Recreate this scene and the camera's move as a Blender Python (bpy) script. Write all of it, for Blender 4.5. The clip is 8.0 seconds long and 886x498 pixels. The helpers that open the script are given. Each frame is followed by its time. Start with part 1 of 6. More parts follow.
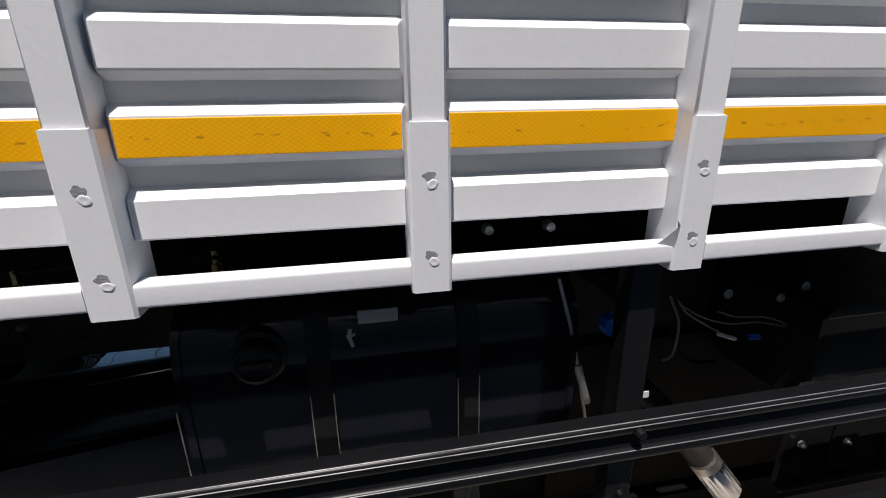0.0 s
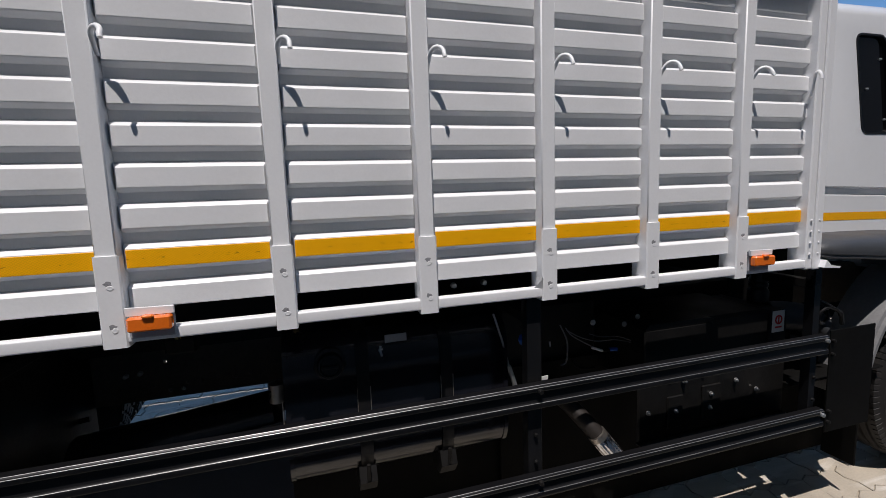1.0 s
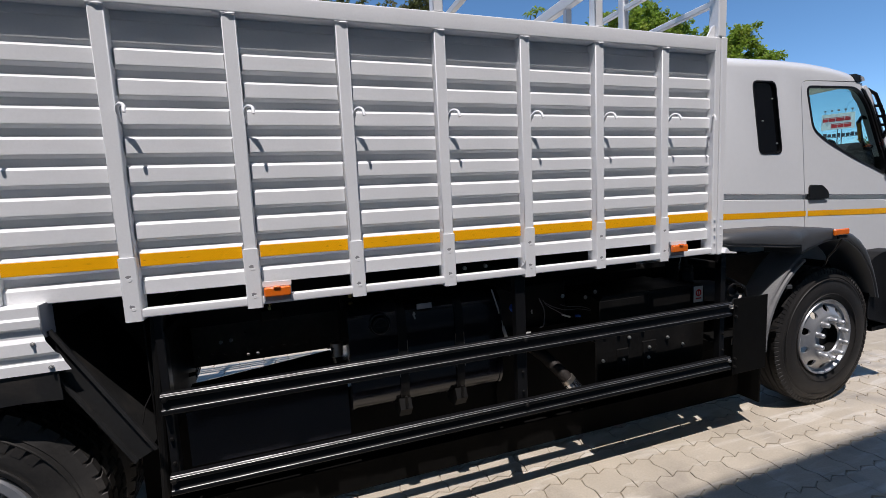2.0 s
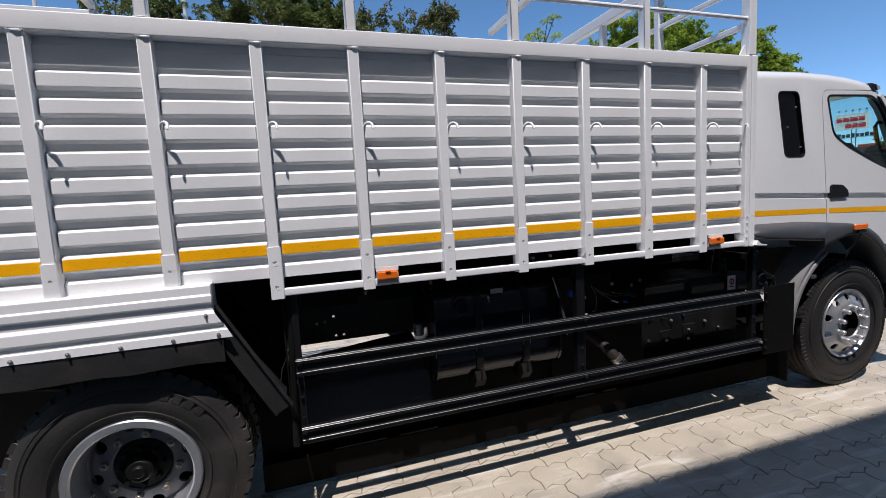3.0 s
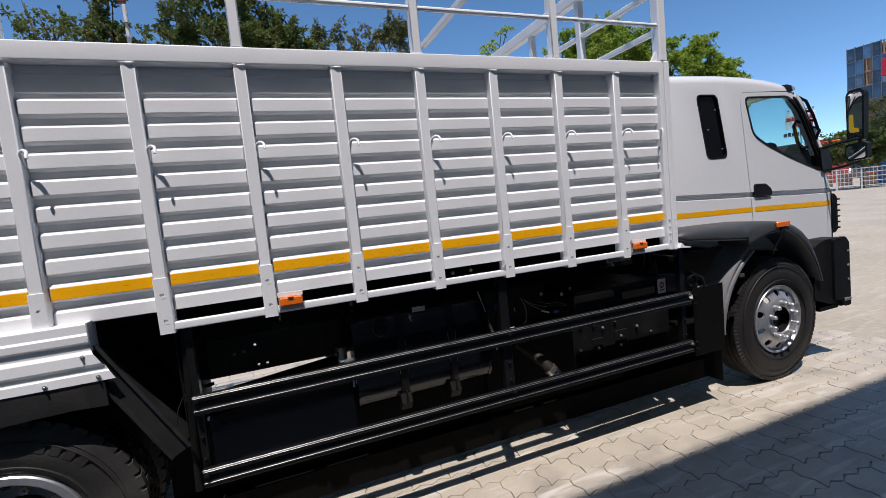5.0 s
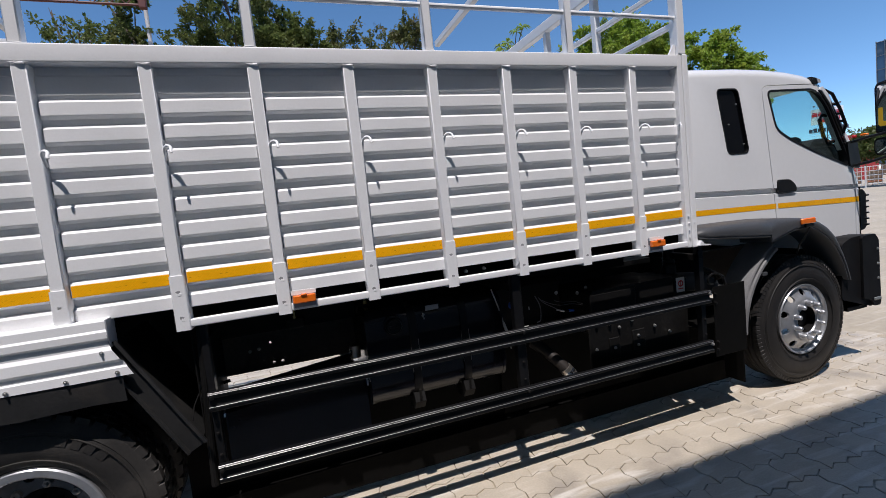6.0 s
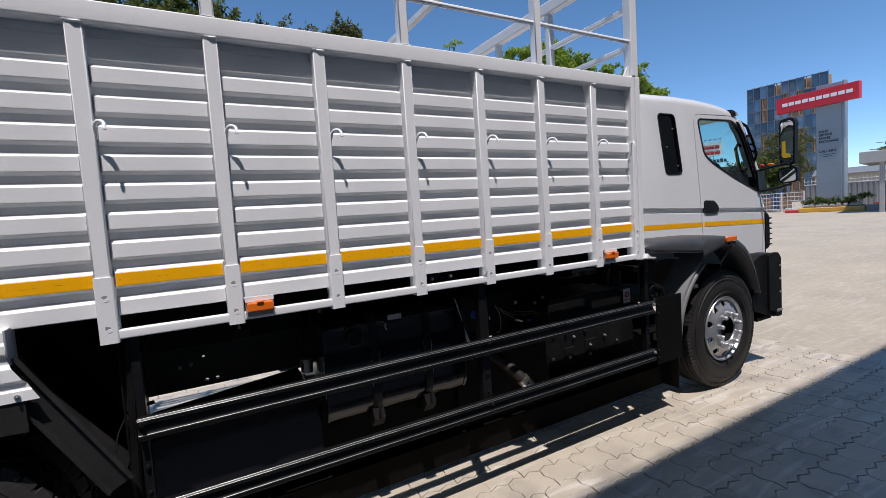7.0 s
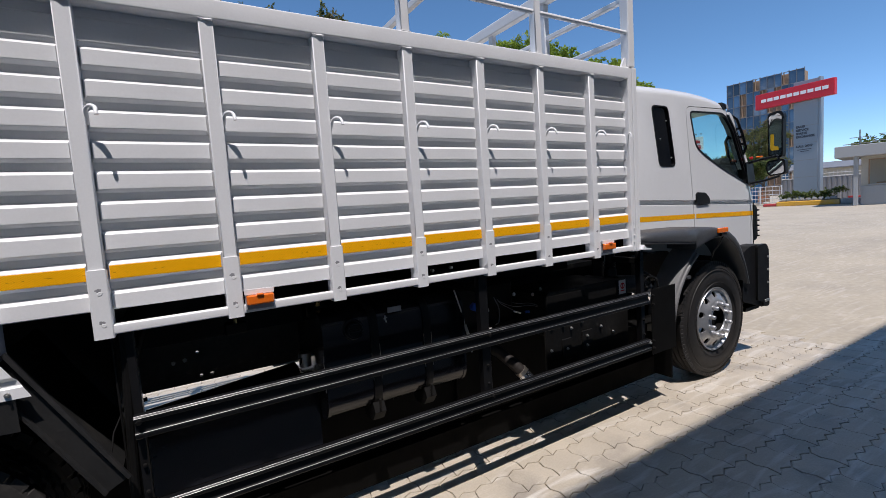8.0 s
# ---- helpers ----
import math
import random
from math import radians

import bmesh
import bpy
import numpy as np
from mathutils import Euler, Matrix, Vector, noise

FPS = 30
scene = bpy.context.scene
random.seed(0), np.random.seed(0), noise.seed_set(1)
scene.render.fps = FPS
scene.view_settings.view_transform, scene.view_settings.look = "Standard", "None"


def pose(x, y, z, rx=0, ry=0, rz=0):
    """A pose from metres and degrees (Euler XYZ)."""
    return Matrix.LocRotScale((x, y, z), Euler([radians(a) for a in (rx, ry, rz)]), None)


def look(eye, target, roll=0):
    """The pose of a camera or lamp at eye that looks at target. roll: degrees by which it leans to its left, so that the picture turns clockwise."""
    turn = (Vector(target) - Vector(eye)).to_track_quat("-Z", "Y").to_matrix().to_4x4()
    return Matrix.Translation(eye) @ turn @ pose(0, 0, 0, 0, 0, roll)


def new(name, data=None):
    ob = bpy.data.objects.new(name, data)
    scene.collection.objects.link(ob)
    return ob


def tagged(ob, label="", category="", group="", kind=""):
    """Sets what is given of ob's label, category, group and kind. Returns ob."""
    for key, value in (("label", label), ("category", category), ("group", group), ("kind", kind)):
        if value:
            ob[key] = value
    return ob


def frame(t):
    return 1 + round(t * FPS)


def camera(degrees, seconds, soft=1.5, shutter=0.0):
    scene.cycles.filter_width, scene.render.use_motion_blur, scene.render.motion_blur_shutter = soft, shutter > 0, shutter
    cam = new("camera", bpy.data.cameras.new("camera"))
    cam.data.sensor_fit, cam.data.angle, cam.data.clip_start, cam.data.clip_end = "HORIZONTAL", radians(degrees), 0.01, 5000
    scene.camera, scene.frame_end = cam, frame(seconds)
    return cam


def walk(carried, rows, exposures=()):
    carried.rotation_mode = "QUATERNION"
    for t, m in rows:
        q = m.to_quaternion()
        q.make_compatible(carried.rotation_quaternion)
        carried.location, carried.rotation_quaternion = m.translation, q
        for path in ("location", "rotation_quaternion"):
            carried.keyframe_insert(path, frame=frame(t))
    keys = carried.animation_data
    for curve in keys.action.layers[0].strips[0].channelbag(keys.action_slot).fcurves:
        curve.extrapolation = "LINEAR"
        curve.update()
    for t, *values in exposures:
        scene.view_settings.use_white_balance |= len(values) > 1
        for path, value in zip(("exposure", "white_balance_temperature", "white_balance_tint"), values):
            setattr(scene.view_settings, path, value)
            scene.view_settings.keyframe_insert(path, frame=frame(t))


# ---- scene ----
cam = camera(89.4, 8.0, soft=0.8)
PATH = [
    (0, (-0.009, -0.587, 1.445), (0.343, 1.28, 0.82), -0.8),
    (0.5, (-0.11, -0.96, 1.524), (0.47, 0.927, 1.205), -0.4),
    (1, (-0.252, -1.291, 1.545), (0.316, 0.611, 1.302), -2.0),
    (2.5, (-0.83, -2.063, 1.595), (-0.167, -0.189, 1.372), -2.9),
    (3, (-1.037, -2.114, 1.581), (-0.431, -0.219, 1.371), -3.1),
    (3.5, (-0.992, -2.115, 1.587), (-0.352, -0.23, 1.386), -3.2),
    (4, (-0.863, -2.143, 1.584), (-0.145, -0.287, 1.388), -4.2),
    (4.5, (-0.745, -2.148, 1.584), (-0.004, -0.299, 1.405), -5.3),
    (6, (-0.685, -2.141, 1.569), (-0.042, -0.254, 1.408), -6.0),
    (6.5, (-0.778, -2.058, 1.55), (-0.078, -0.193, 1.378), -4.3),
    (7, (-0.86, -1.939, 1.558), (0.107, -0.195, 1.414), -3.7),
    (7.5, (-0.91, -1.895, 1.55), (0.139, -0.199, 1.401), -4.0),
    (8, (-0.915, -1.875, 1.545), (0.107, -0.165, 1.372), -3.8),
]
EXPOSURES = [(0.0, 0.36, 6350, 16), (0.3, 0.10, 6350, 16), (0.5, -0.04, 6350, 16), (1.0, 0.06, 6350, 16), (2.5, 0.31, 6300, 17), (8.0, 0.26, 6300, 17)]
walk(cam, [(t, look(eye, target, roll)) for t, eye, target, roll in PATH], EXPOSURES)

# ---------------------------------------------------------------- light
SUN_WAY = Vector((0.13, 0.377, -1.0)).normalized()
sun_data = bpy.data.lights.new("sun", "SUN")
sun_data.energy, sun_data.angle, sun_data.color = 3.9, radians(0.53), (1.0, 0.955, 0.88)
sun = new("sun", sun_data)
sun.matrix_world = look((0, 0, 30), Vector((0, 0, 30)) + SUN_WAY)

world = bpy.data.worlds.new("sky")
scene.world = world
world.use_nodes = True
wn = world.node_tree
wn.nodes.clear()
sky = wn.nodes.new("ShaderNodeTexSky")
sky.sky_type, sky.sun_disc = "NISHITA", False
sky.sun_elevation, sky.sun_rotation = radians(68), radians(199)
sky.altitude, sky.air_density, sky.dust_density, sky.ozone_density = 2800, 0.8, 0.0, 2.7
wbg = wn.nodes.new("ShaderNodeBackground")
wbg.inputs["Strength"].default_value = 0.15
wout = wn.nodes.new("ShaderNodeOutputWorld")
clear = wn.nodes.new("ShaderNodeHueSaturation")
clear.inputs["Hue"].default_value, clear.inputs["Saturation"].default_value = 0.489, 1.10
wn.links.new(sky.outputs[0], clear.inputs["Color"])
wn.links.new(clear.outputs[0], wbg.inputs[0])
wn.links.new(wbg.outputs[0], wout.inputs[0])


# ---------------------------------------------------------------- materials
def surface(name, colour, rough=0.5, metal=0.0, vary=0.08, fine=60.0, coarse=3.0, bump=0.1, rough_vary=0.1,
            coat=0.0, world_space=False, smear=None, stain=None, stain_amount=0.0, stain_scale=1.5, island=0.0, randomness=0.0, spec=0.5):
    """A painted, cast or mineral surface with variation at two scales, an optional second tone in blotches, and fine relief."""
    m = bpy.data.materials.new(name)
    m.use_nodes = True
    nt = m.node_tree
    bsdf = nt.nodes["Principled BSDF"]
    co = nt.nodes.new("ShaderNodeTexCoord")
    where = nt.nodes.new("ShaderNodeNewGeometry").outputs["Position"] if world_space else co.outputs["Object"]
    n1, n2 = nt.nodes.new("ShaderNodeTexNoise"), nt.nodes.new("ShaderNodeTexNoise")
    for n, s, d in ((n1, fine, 4.0), (n2, coarse, 5.0)):
        n.inputs["Scale"].default_value, n.inputs["Detail"].default_value = s, d
        nt.links.new(where, n.inputs["Vector"])
    mix = nt.nodes.new("ShaderNodeMath")
    mix.operation = "ADD"
    nt.links.new(n1.outputs["Fac"], mix.inputs[0])
    nt.links.new(n2.outputs["Fac"], mix.inputs[1])
    ramp = nt.nodes.new("ShaderNodeMapRange")
    ramp.inputs["From Min"].default_value, ramp.inputs["From Max"].default_value = 0.6, 1.4
    ramp.inputs["To Min"].default_value, ramp.inputs["To Max"].default_value = 1 - vary, 1 + vary
    nt.links.new(mix.outputs[0], ramp.inputs["Value"])
    val = ramp.outputs["Result"]
    if randomness or island:
        if randomness:
            info = nt.nodes.new("ShaderNodeObjectInfo").outputs["Random"]
        else:
            info = nt.nodes.new("ShaderNodeNewGeometry").outputs["Random Per Island"]
        rr = nt.nodes.new("ShaderNodeMapRange")
        amount = randomness or island
        rr.inputs["To Min"].default_value, rr.inputs["To Max"].default_value = 1 - amount, 1 + amount
        nt.links.new(info, rr.inputs["Value"])
        mul = nt.nodes.new("ShaderNodeMath")
        mul.operation = "MULTIPLY"
        nt.links.new(val, mul.inputs[0])
        nt.links.new(rr.outputs["Result"], mul.inputs[1])
        val = mul.outputs[0]
    base = nt.nodes.new("ShaderNodeRGB")
    base.outputs[0].default_value = (*colour, 1)
    tone = base.outputs[0]
    if stain:
        n3 = nt.nodes.new("ShaderNodeTexNoise")
        n3.inputs["Scale"].default_value, n3.inputs["Detail"].default_value = stain_scale, 7.0
        nt.links.new(where, n3.inputs["Vector"])
        edge = nt.nodes.new("ShaderNodeMapRange")
        edge.inputs["From Min"].default_value, edge.inputs["From Max"].default_value = 0.52, 0.72
        edge.inputs["To Max"].default_value = stain_amount
        nt.links.new(n3.outputs["Fac"], edge.inputs["Value"])
        blend = nt.nodes.new("ShaderNodeMix")
        blend.data_type = "RGBA"
        nt.links.new(edge.outputs["Result"], blend.inputs["Factor"])
        nt.links.new(tone, blend.inputs["A"])
        blend.inputs["B"].default_value = (*stain, 1)
        tone = blend.outputs["Result"]
    if smear:
        # pale dragged scuffs, long in one direction and broken up
        mp = nt.nodes.new("ShaderNodeMapping")
        mp.inputs["Rotation"].default_value = (0, 0, 0.9)
        mp.inputs["Scale"].default_value = (1.0, 7.0, 1.0)
        nt.links.new(where, mp.inputs["Vector"])
        n4 = nt.nodes.new("ShaderNodeTexNoise")
        n4.inputs["Scale"].default_value, n4.inputs["Detail"].default_value, n4.inputs["Distortion"].default_value = 1.3, 5.0, 1.6
        nt.links.new(mp.outputs[0], n4.inputs["Vector"])
        e4 = nt.nodes.new("ShaderNodeMapRange")
        e4.inputs["From Min"].default_value, e4.inputs["From Max"].default_value = 0.52, 0.70
        e4.inputs["To Max"].default_value = 0.8
        nt.links.new(n4.outputs["Fac"], e4.inputs["Value"])
        b4 = nt.nodes.new("ShaderNodeMix")
        b4.data_type = "RGBA"
        nt.links.new(e4.outputs["Result"], b4.inputs["Factor"])
        nt.links.new(tone, b4.inputs["A"])
        b4.inputs["B"].default_value = (*smear, 1)
        tone = b4.outputs["Result"]
    scale = nt.nodes.new("ShaderNodeVectorMath")
    scale.operation = "SCALE"
    nt.links.new(tone, scale.inputs[0])
    nt.links.new(val, scale.inputs["Scale"])
    nt.links.new(scale.outputs[0], bsdf.inputs["Base Color"])
    rmap = nt.nodes.new("ShaderNodeMapRange")
    rmap.inputs["From Min"].default_value, rmap.inputs["From Max"].default_value = 0.3, 0.7
    rmap.inputs["To Min"].default_value, rmap.inputs["To Max"].default_value = max(0.02, rough - rough_vary), min(1, rough + rough_vary)
    nt.links.new(n2.outputs["Fac"], rmap.inputs["Value"])
    nt.links.new(rmap.outputs["Result"], bsdf.inputs["Roughness"])
    bsdf.inputs["Metallic"].default_value = metal
    bsdf.inputs["Specular IOR Level"].default_value = spec
    if coat:
        bsdf.inputs["Coat Weight"].default_value, bsdf.inputs["Coat Roughness"].default_value = coat, 0.08
    if bump:
        b = nt.nodes.new("ShaderNodeBump")
        b.inputs["Strength"].default_value, b.inputs["Distance"].default_value = bump, 0.004
        nt.links.new(n1.outputs["Fac"], b.inputs["Height"])
        nt.links.new(b.outputs[0], bsdf.inputs["Normal"])
    return m


def glass(name, tint, rough=0.0, clear=0.9):
    """A pane: mostly clear, with a true reflection by the angle."""
    m = bpy.data.materials.new(name)
    m.use_nodes = True
    nt = m.node_tree
    nt.nodes.clear()
    out = nt.nodes.new("ShaderNodeOutputMaterial")
    t, g, mx = nt.nodes.new("ShaderNodeBsdfTransparent"), nt.nodes.new("ShaderNodeBsdfGlossy"), nt.nodes.new("ShaderNodeMixShader")
    t.inputs[0].default_value = (*tint, 1)
    g.inputs["Roughness"].default_value = rough
    lw = nt.nodes.new("ShaderNodeLayerWeight")
    lw.inputs["Blend"].default_value = 0.5
    pw = nt.nodes.new("ShaderNodeMath")
    pw.operation = "POWER"
    pw.inputs[1].default_value = 4.0
    ad = nt.nodes.new("ShaderNodeMapRange")
    ad.inputs["To Min"].default_value, ad.inputs["To Max"].default_value = 0.025, 0.9
    nt.links.new(lw.outputs["Facing"], pw.inputs[0])
    nt.links.new(pw.outputs[0], ad.inputs["Value"])
    nt.links.new(ad.outputs["Result"], mx.inputs[0])
    nt.links.new(t.outputs[0], mx.inputs[1])
    nt.links.new(g.outputs[0], mx.inputs[2])
    nt.links.new(mx.outputs[0], out.inputs[0])
    return m


def tape_material():
    """Yellow retro-reflective film with a honeycomb of small cells and a line of scuff marks along its middle."""
    m = surface("reflective_tape", (1.0, 0.47, 0.0), 0.5, 0, 0.03, 90, 7, 0.03, spec=0.2)
    nt = m.node_tree
    bsdf = nt.nodes["Principled BSDF"]

    def node(kind, **put):
        n = nt.nodes.new(kind)
        for key, value in put.items():
            n.inputs[key].default_value = value
        return n

    co = nt.nodes.new("ShaderNodeTexCoord")
    cells = node("ShaderNodeTexVoronoi", Scale=150.0, Randomness=0.05)
    cells.feature = "DISTANCE_TO_EDGE"
    skew = node("ShaderNodeMapping")
    skew.inputs["Rotation"].default_value, skew.inputs["Scale"].default_value = (0, radians(45), 0), (1.0, 1.0, 1.5)
    nt.links.new(co.outputs["Object"], skew.inputs["Vector"])
    nt.links.new(skew.outputs[0], cells.inputs["Vector"])
    b = node("ShaderNodeBump", Strength=0.12, Distance=0.001)
    nt.links.new(cells.outputs["Distance"], b.inputs["Height"])
    nt.links.new(b.outputs[0], bsdf.inputs["Normal"])
    line = node("ShaderNodeMapRange")
    line.inputs["From Min"].default_value, line.inputs["From Max"].default_value = 0.02, 0.13
    line.inputs["To Min"].default_value = 0.86
    nt.links.new(cells.outputs["Distance"], line.inputs["Value"])
    # scuffs: broken specks near the middle height
    axes = nt.nodes.new("ShaderNodeSeparateXYZ")
    nt.links.new(co.outputs["Object"], axes.inputs[0])
    off = node("ShaderNodeMath")
    off.operation = "SUBTRACT"
    off.inputs[1].default_value = 1.407
    nt.links.new(axes.outputs["Z"], off.inputs[0])
    far = nt.nodes.new("ShaderNodeMath")
    far.operation = "ABSOLUTE"
    nt.links.new(off.outputs[0], far.inputs[0])
    band = node("ShaderNodeMapRange")
    band.inputs["From Min"].default_value, band.inputs["From Max"].default_value = 0.001, 0.007
    band.inputs["To Min"].default_value, band.inputs["To Max"].default_value = 0.17, 0.0
    nt.links.new(far.outputs[0], band.inputs["Value"])
    where = nt.nodes.new("ShaderNodeNewGeometry")
    turn = node("ShaderNodeMapping")
    turn.inputs["Scale"].default_value = (0.55, 1.0, 1.3)
    nt.links.new(where.outputs["Position"], turn.inputs["Vector"])
    specks = node("ShaderNodeTexNoise", Scale=105.0, Detail=2.0)
    nt.links.new(turn.outputs[0], specks.inputs["Vector"])
    total = node("ShaderNodeMath")
    nt.links.new(specks.outputs["Fac"], total.inputs[0])
    nt.links.new(band.outputs["Result"], total.inputs[1])
    edge = node("ShaderNodeMapRange")
    edge.inputs["From Min"].default_value, edge.inputs["From Max"].default_value = 0.74, 0.84
    edge.inputs["To Max"].default_value = 0.6
    nt.links.new(total.outputs[0], edge.inputs["Value"])
    scale = nt.nodes.new("ShaderNodeVectorMath")
    scale.operation = "SCALE"
    nt.links.new(bsdf.inputs["Base Color"].links[0].from_socket, scale.inputs[0])
    nt.links.new(line.outputs["Result"], scale.inputs["Scale"])
    mix = nt.nodes.new("ShaderNodeMix")
    mix.data_type = "RGBA"
    nt.links.new(edge.outputs["Result"], mix.inputs["Factor"])
    nt.links.new(scale.outputs[0], mix.inputs["A"])
    mix.inputs["B"].default_value = (0.32, 0.12, 0.012, 1)
    nt.links.new(mix.outputs["Result"], bsdf.inputs["Base Color"])
    return m


def foliage(name, colour, other):
    """Thin leaves that let some light through; each leaf has its own tone between two."""
    m = surface(name, colour, 0.5, 0, 0.2, 3, 0.8, 0.0, island=0.35, stain=other, stain_amount=0.9, stain_scale=1.6, spec=0.35)
    nt = m.node_tree
    bsdf, out = nt.nodes["Principled BSDF"], nt.nodes["Material Output"]
    thin, mix = nt.nodes.new("ShaderNodeBsdfTranslucent"), nt.nodes.new("ShaderNodeMixShader")
    nt.links.new(bsdf.inputs["Base Color"].links[0].from_socket, thin.inputs["Color"])
    mix.inputs[0].default_value = 0.45
    nt.links.new(bsdf.outputs[0], mix.inputs[1])
    nt.links.new(thin.outputs[0], mix.inputs[2])
    nt.links.new(mix.outputs[0], out.inputs["Surface"])
    return m


WHITE = surface("body_white_paint", (0.82, 0.825, 0.83), 0.4, 0, 0.03, 120, 2.2, 0.06, 0.08, stain=(0.72, 0.71, 0.70), stain_amount=0.35, stain_scale=3.5)
CABWHITE = surface("cab_white_paint", (0.76, 0.77, 0.78), 0.22, 0, 0.02, 30, 1.2, 0.01, 0.04, coat=0.5)
TAPE = tape_material()
BLACK = surface("black_gloss_paint", (0.009, 0.009, 0.0098), 0.34, 0, 0.2, 40, 4, 0.12, 0.1, stain=(0.02, 0.018, 0.016), stain_amount=0.25, stain_scale=6, spec=0.28)
TANKBLACK = surface("tank_black_paint", (0.011, 0.0113, 0.0155), 0.16, 0, 0.15, 25, 2, 0.04, 0.06)
CHASSIS = surface("chassis_black", (0.0065, 0.0062, 0.006), 0.55, 0, 0.25, 50, 5, 0.2, 0.12, stain=(0.014, 0.012, 0.010), stain_amount=0.4, stain_scale=5, spec=0.22)
GUARD = surface("guard_rail_black", (0.006, 0.006, 0.0068), 0.36, 0.0, 0.2, 80, 6, 0.03, 0.05, spec=0.32)
# broken pale metal for the thin lines along the guard rails
BRIGHTEDGE = surface("bright_edge_metal", (0.30, 0.295, 0.29), 0.48, 0.8, 0.25, 120, 3, 0.05, 0.12, stain=(0.06, 0.058, 0.055), stain_amount=0.6, stain_scale=14)
GREYPLASTIC = surface("faded_grey_plastic", (0.20, 0.20, 0.203), 0.42, 0, 0.15, 90, 5, 0.2, 0.1, stain=(0.07, 0.066, 0.06), stain_amount=0.4, stain_scale=6)
PLASTIC = surface("dark_grey_plastic", (0.05, 0.052, 0.056), 0.5, 0, 0.12, 150, 5, 0.25, 0.08)
RUBBER = surface("tyre_rubber", (0.0125, 0.0112, 0.0105), 0.62, 0, 0.25, 70, 5, 0.25, 0.1, stain=(0.036, 0.030, 0.025), stain_amount=0.35, stain_scale=4)
FLAP = surface("rubber_flap", (0.014, 0.014, 0.014), 0.6, 0, 0.25, 60, 5, 0.3, 0.12, stain=(0.055, 0.045, 0.037), stain_amount=0.45, stain_scale=7)
DUSTYRUBBER = surface("dusty_tyre_rubber", (0.024, 0.0225, 0.021), 0.5, 0, 0.3, 70, 4, 0.25, 0.12, stain=(0.075, 0.068, 0.06), stain_amount=0.55, stain_scale=3.2)
SILVER = surface("silver_rim_paint", (0.50, 0.51, 0.53), 0.36, 0.75, 0.08, 60, 6, 0.08, 0.1, stain=(0.35, 0.33, 0.30), stain_amount=0.4, stain_scale=10)
DISC = surface("wheel_disc_paint", (0.20, 0.205, 0.22), 0.4, 0.5, 0.12, 60, 6, 0.1, 0.1, stain=(0.12, 0.11, 0.10), stain_amount=0.5, stain_scale=10)
CHROME = surface("chrome", (0.70, 0.70, 0.72), 0.24, 1.0, 0.05, 60, 6, 0.02, 0.06)
STEEL = surface("bare_steel", (0.45, 0.42, 0.38), 0.34, 0.9, 0.2, 60, 8, 0.15, 0.12, stain=(0.22, 0.15, 0.10), stain_amount=0.5, stain_scale=12)
RUSTY = surface("weathered_steel", (0.02, 0.016, 0.014), 0.6, 0.2, 0.3, 60, 8, 0.25, 0.12)
BRASS = surface("brass", (0.75, 0.52, 0.2), 0.3, 1.0, 0.15, 60, 8, 0.1)
BOLT = surface("zinc_bolt", (0.5, 0.5, 0.48), 0.35, 0.85, 0.15, 90, 8, 0.1)
AMBER = surface("amber_lens", (0.85, 0.17, 0.01), 0.18, 0, 0.08, 200, 20, 0.1, coat=0.6)
CLEARLENS = surface("clear_lens", (0.6, 0.62, 0.65), 0.1, 0.3, 0.05, 80, 10, 0.02, coat=0.5)
GREYPLATE = surface("grey_bracket_paint", (0.36, 0.37, 0.39), 0.5, 0, 0.08, 60, 6, 0.1)
PRIMER = surface("grey_primer", (0.30, 0.30, 0.31), 0.6, 0, 0.25, 400, 90, 0.4)
CABLE = surface("grey_cable_sheath", (0.16, 0.16, 0.17), 0.45, 0, 0.2, 80, 12, 0.1)
BLUEPLASTIC = surface("blue_plastic", (0.02, 0.10, 0.5), 0.35, 0, 0.1)
WHITEPLASTIC = surface("white_plastic", (0.7, 0.7, 0.68), 0.35, 0, 0.06)
STICKER = surface("white_sticker", (0.8, 0.78, 0.76), 0.4, 0, 0.04)
RED = surface("red_print", (0.6, 0.02, 0.02), 0.4, 0, 0.06)
DARKGLASS = surface("tinted_glass", (0.004, 0.004, 0.005), 0.04, 0, 0.0, bump=0.0, rough_vary=0.01)
PANE = glass("window_glass", (0.80, 0.91, 0.885))
MIRROR = surface("mirror_glass", (0.85, 0.85, 0.85), 0.02, 1.0, 0.0, bump=0.0, rough_vary=0.005)
SEATCLOTH = surface("seat_cloth", (0.018, 0.018, 0.02), 0.8, 0, 0.15, 200, 6, 0.3)
PAVER = surface("paver_concrete", (0.45, 0.395, 0.315), 0.55, 0, 0.12, 90, 5, 0.35, 0.14, stain=(0.23, 0.205, 0.175), stain_amount=0.7, stain_scale=2.6, randomness=0.04, world_space=True, smear=(0.62, 0.58, 0.52))
PAVERS = surface("paver_concrete_field", (0.45, 0.395, 0.315), 0.55, 0, 0.12, 90, 5, 0.35, 0.14, stain=(0.23, 0.205, 0.175), stain_amount=0.7, stain_scale=2.6, island=0.035, world_space=True, smear=(0.62, 0.58, 0.52))
SAND = surface("joint_sand_ground", (0.40, 0.35, 0.27), 0.8, 0, 0.16, 14, 0.5, 0.3, 0.05, stain=(0.31, 0.275, 0.225), stain_amount=0.7, stain_scale=0.7, smear=(0.48, 0.43, 0.36))
BARK = surface("bark", (0.13, 0.10, 0.075), 0.9, 0, 0.3, 30, 6, 0.6)
LEAF = foliage("broad_leaves", (0.11, 0.145, 0.04), (0.18, 0.18, 0.06))
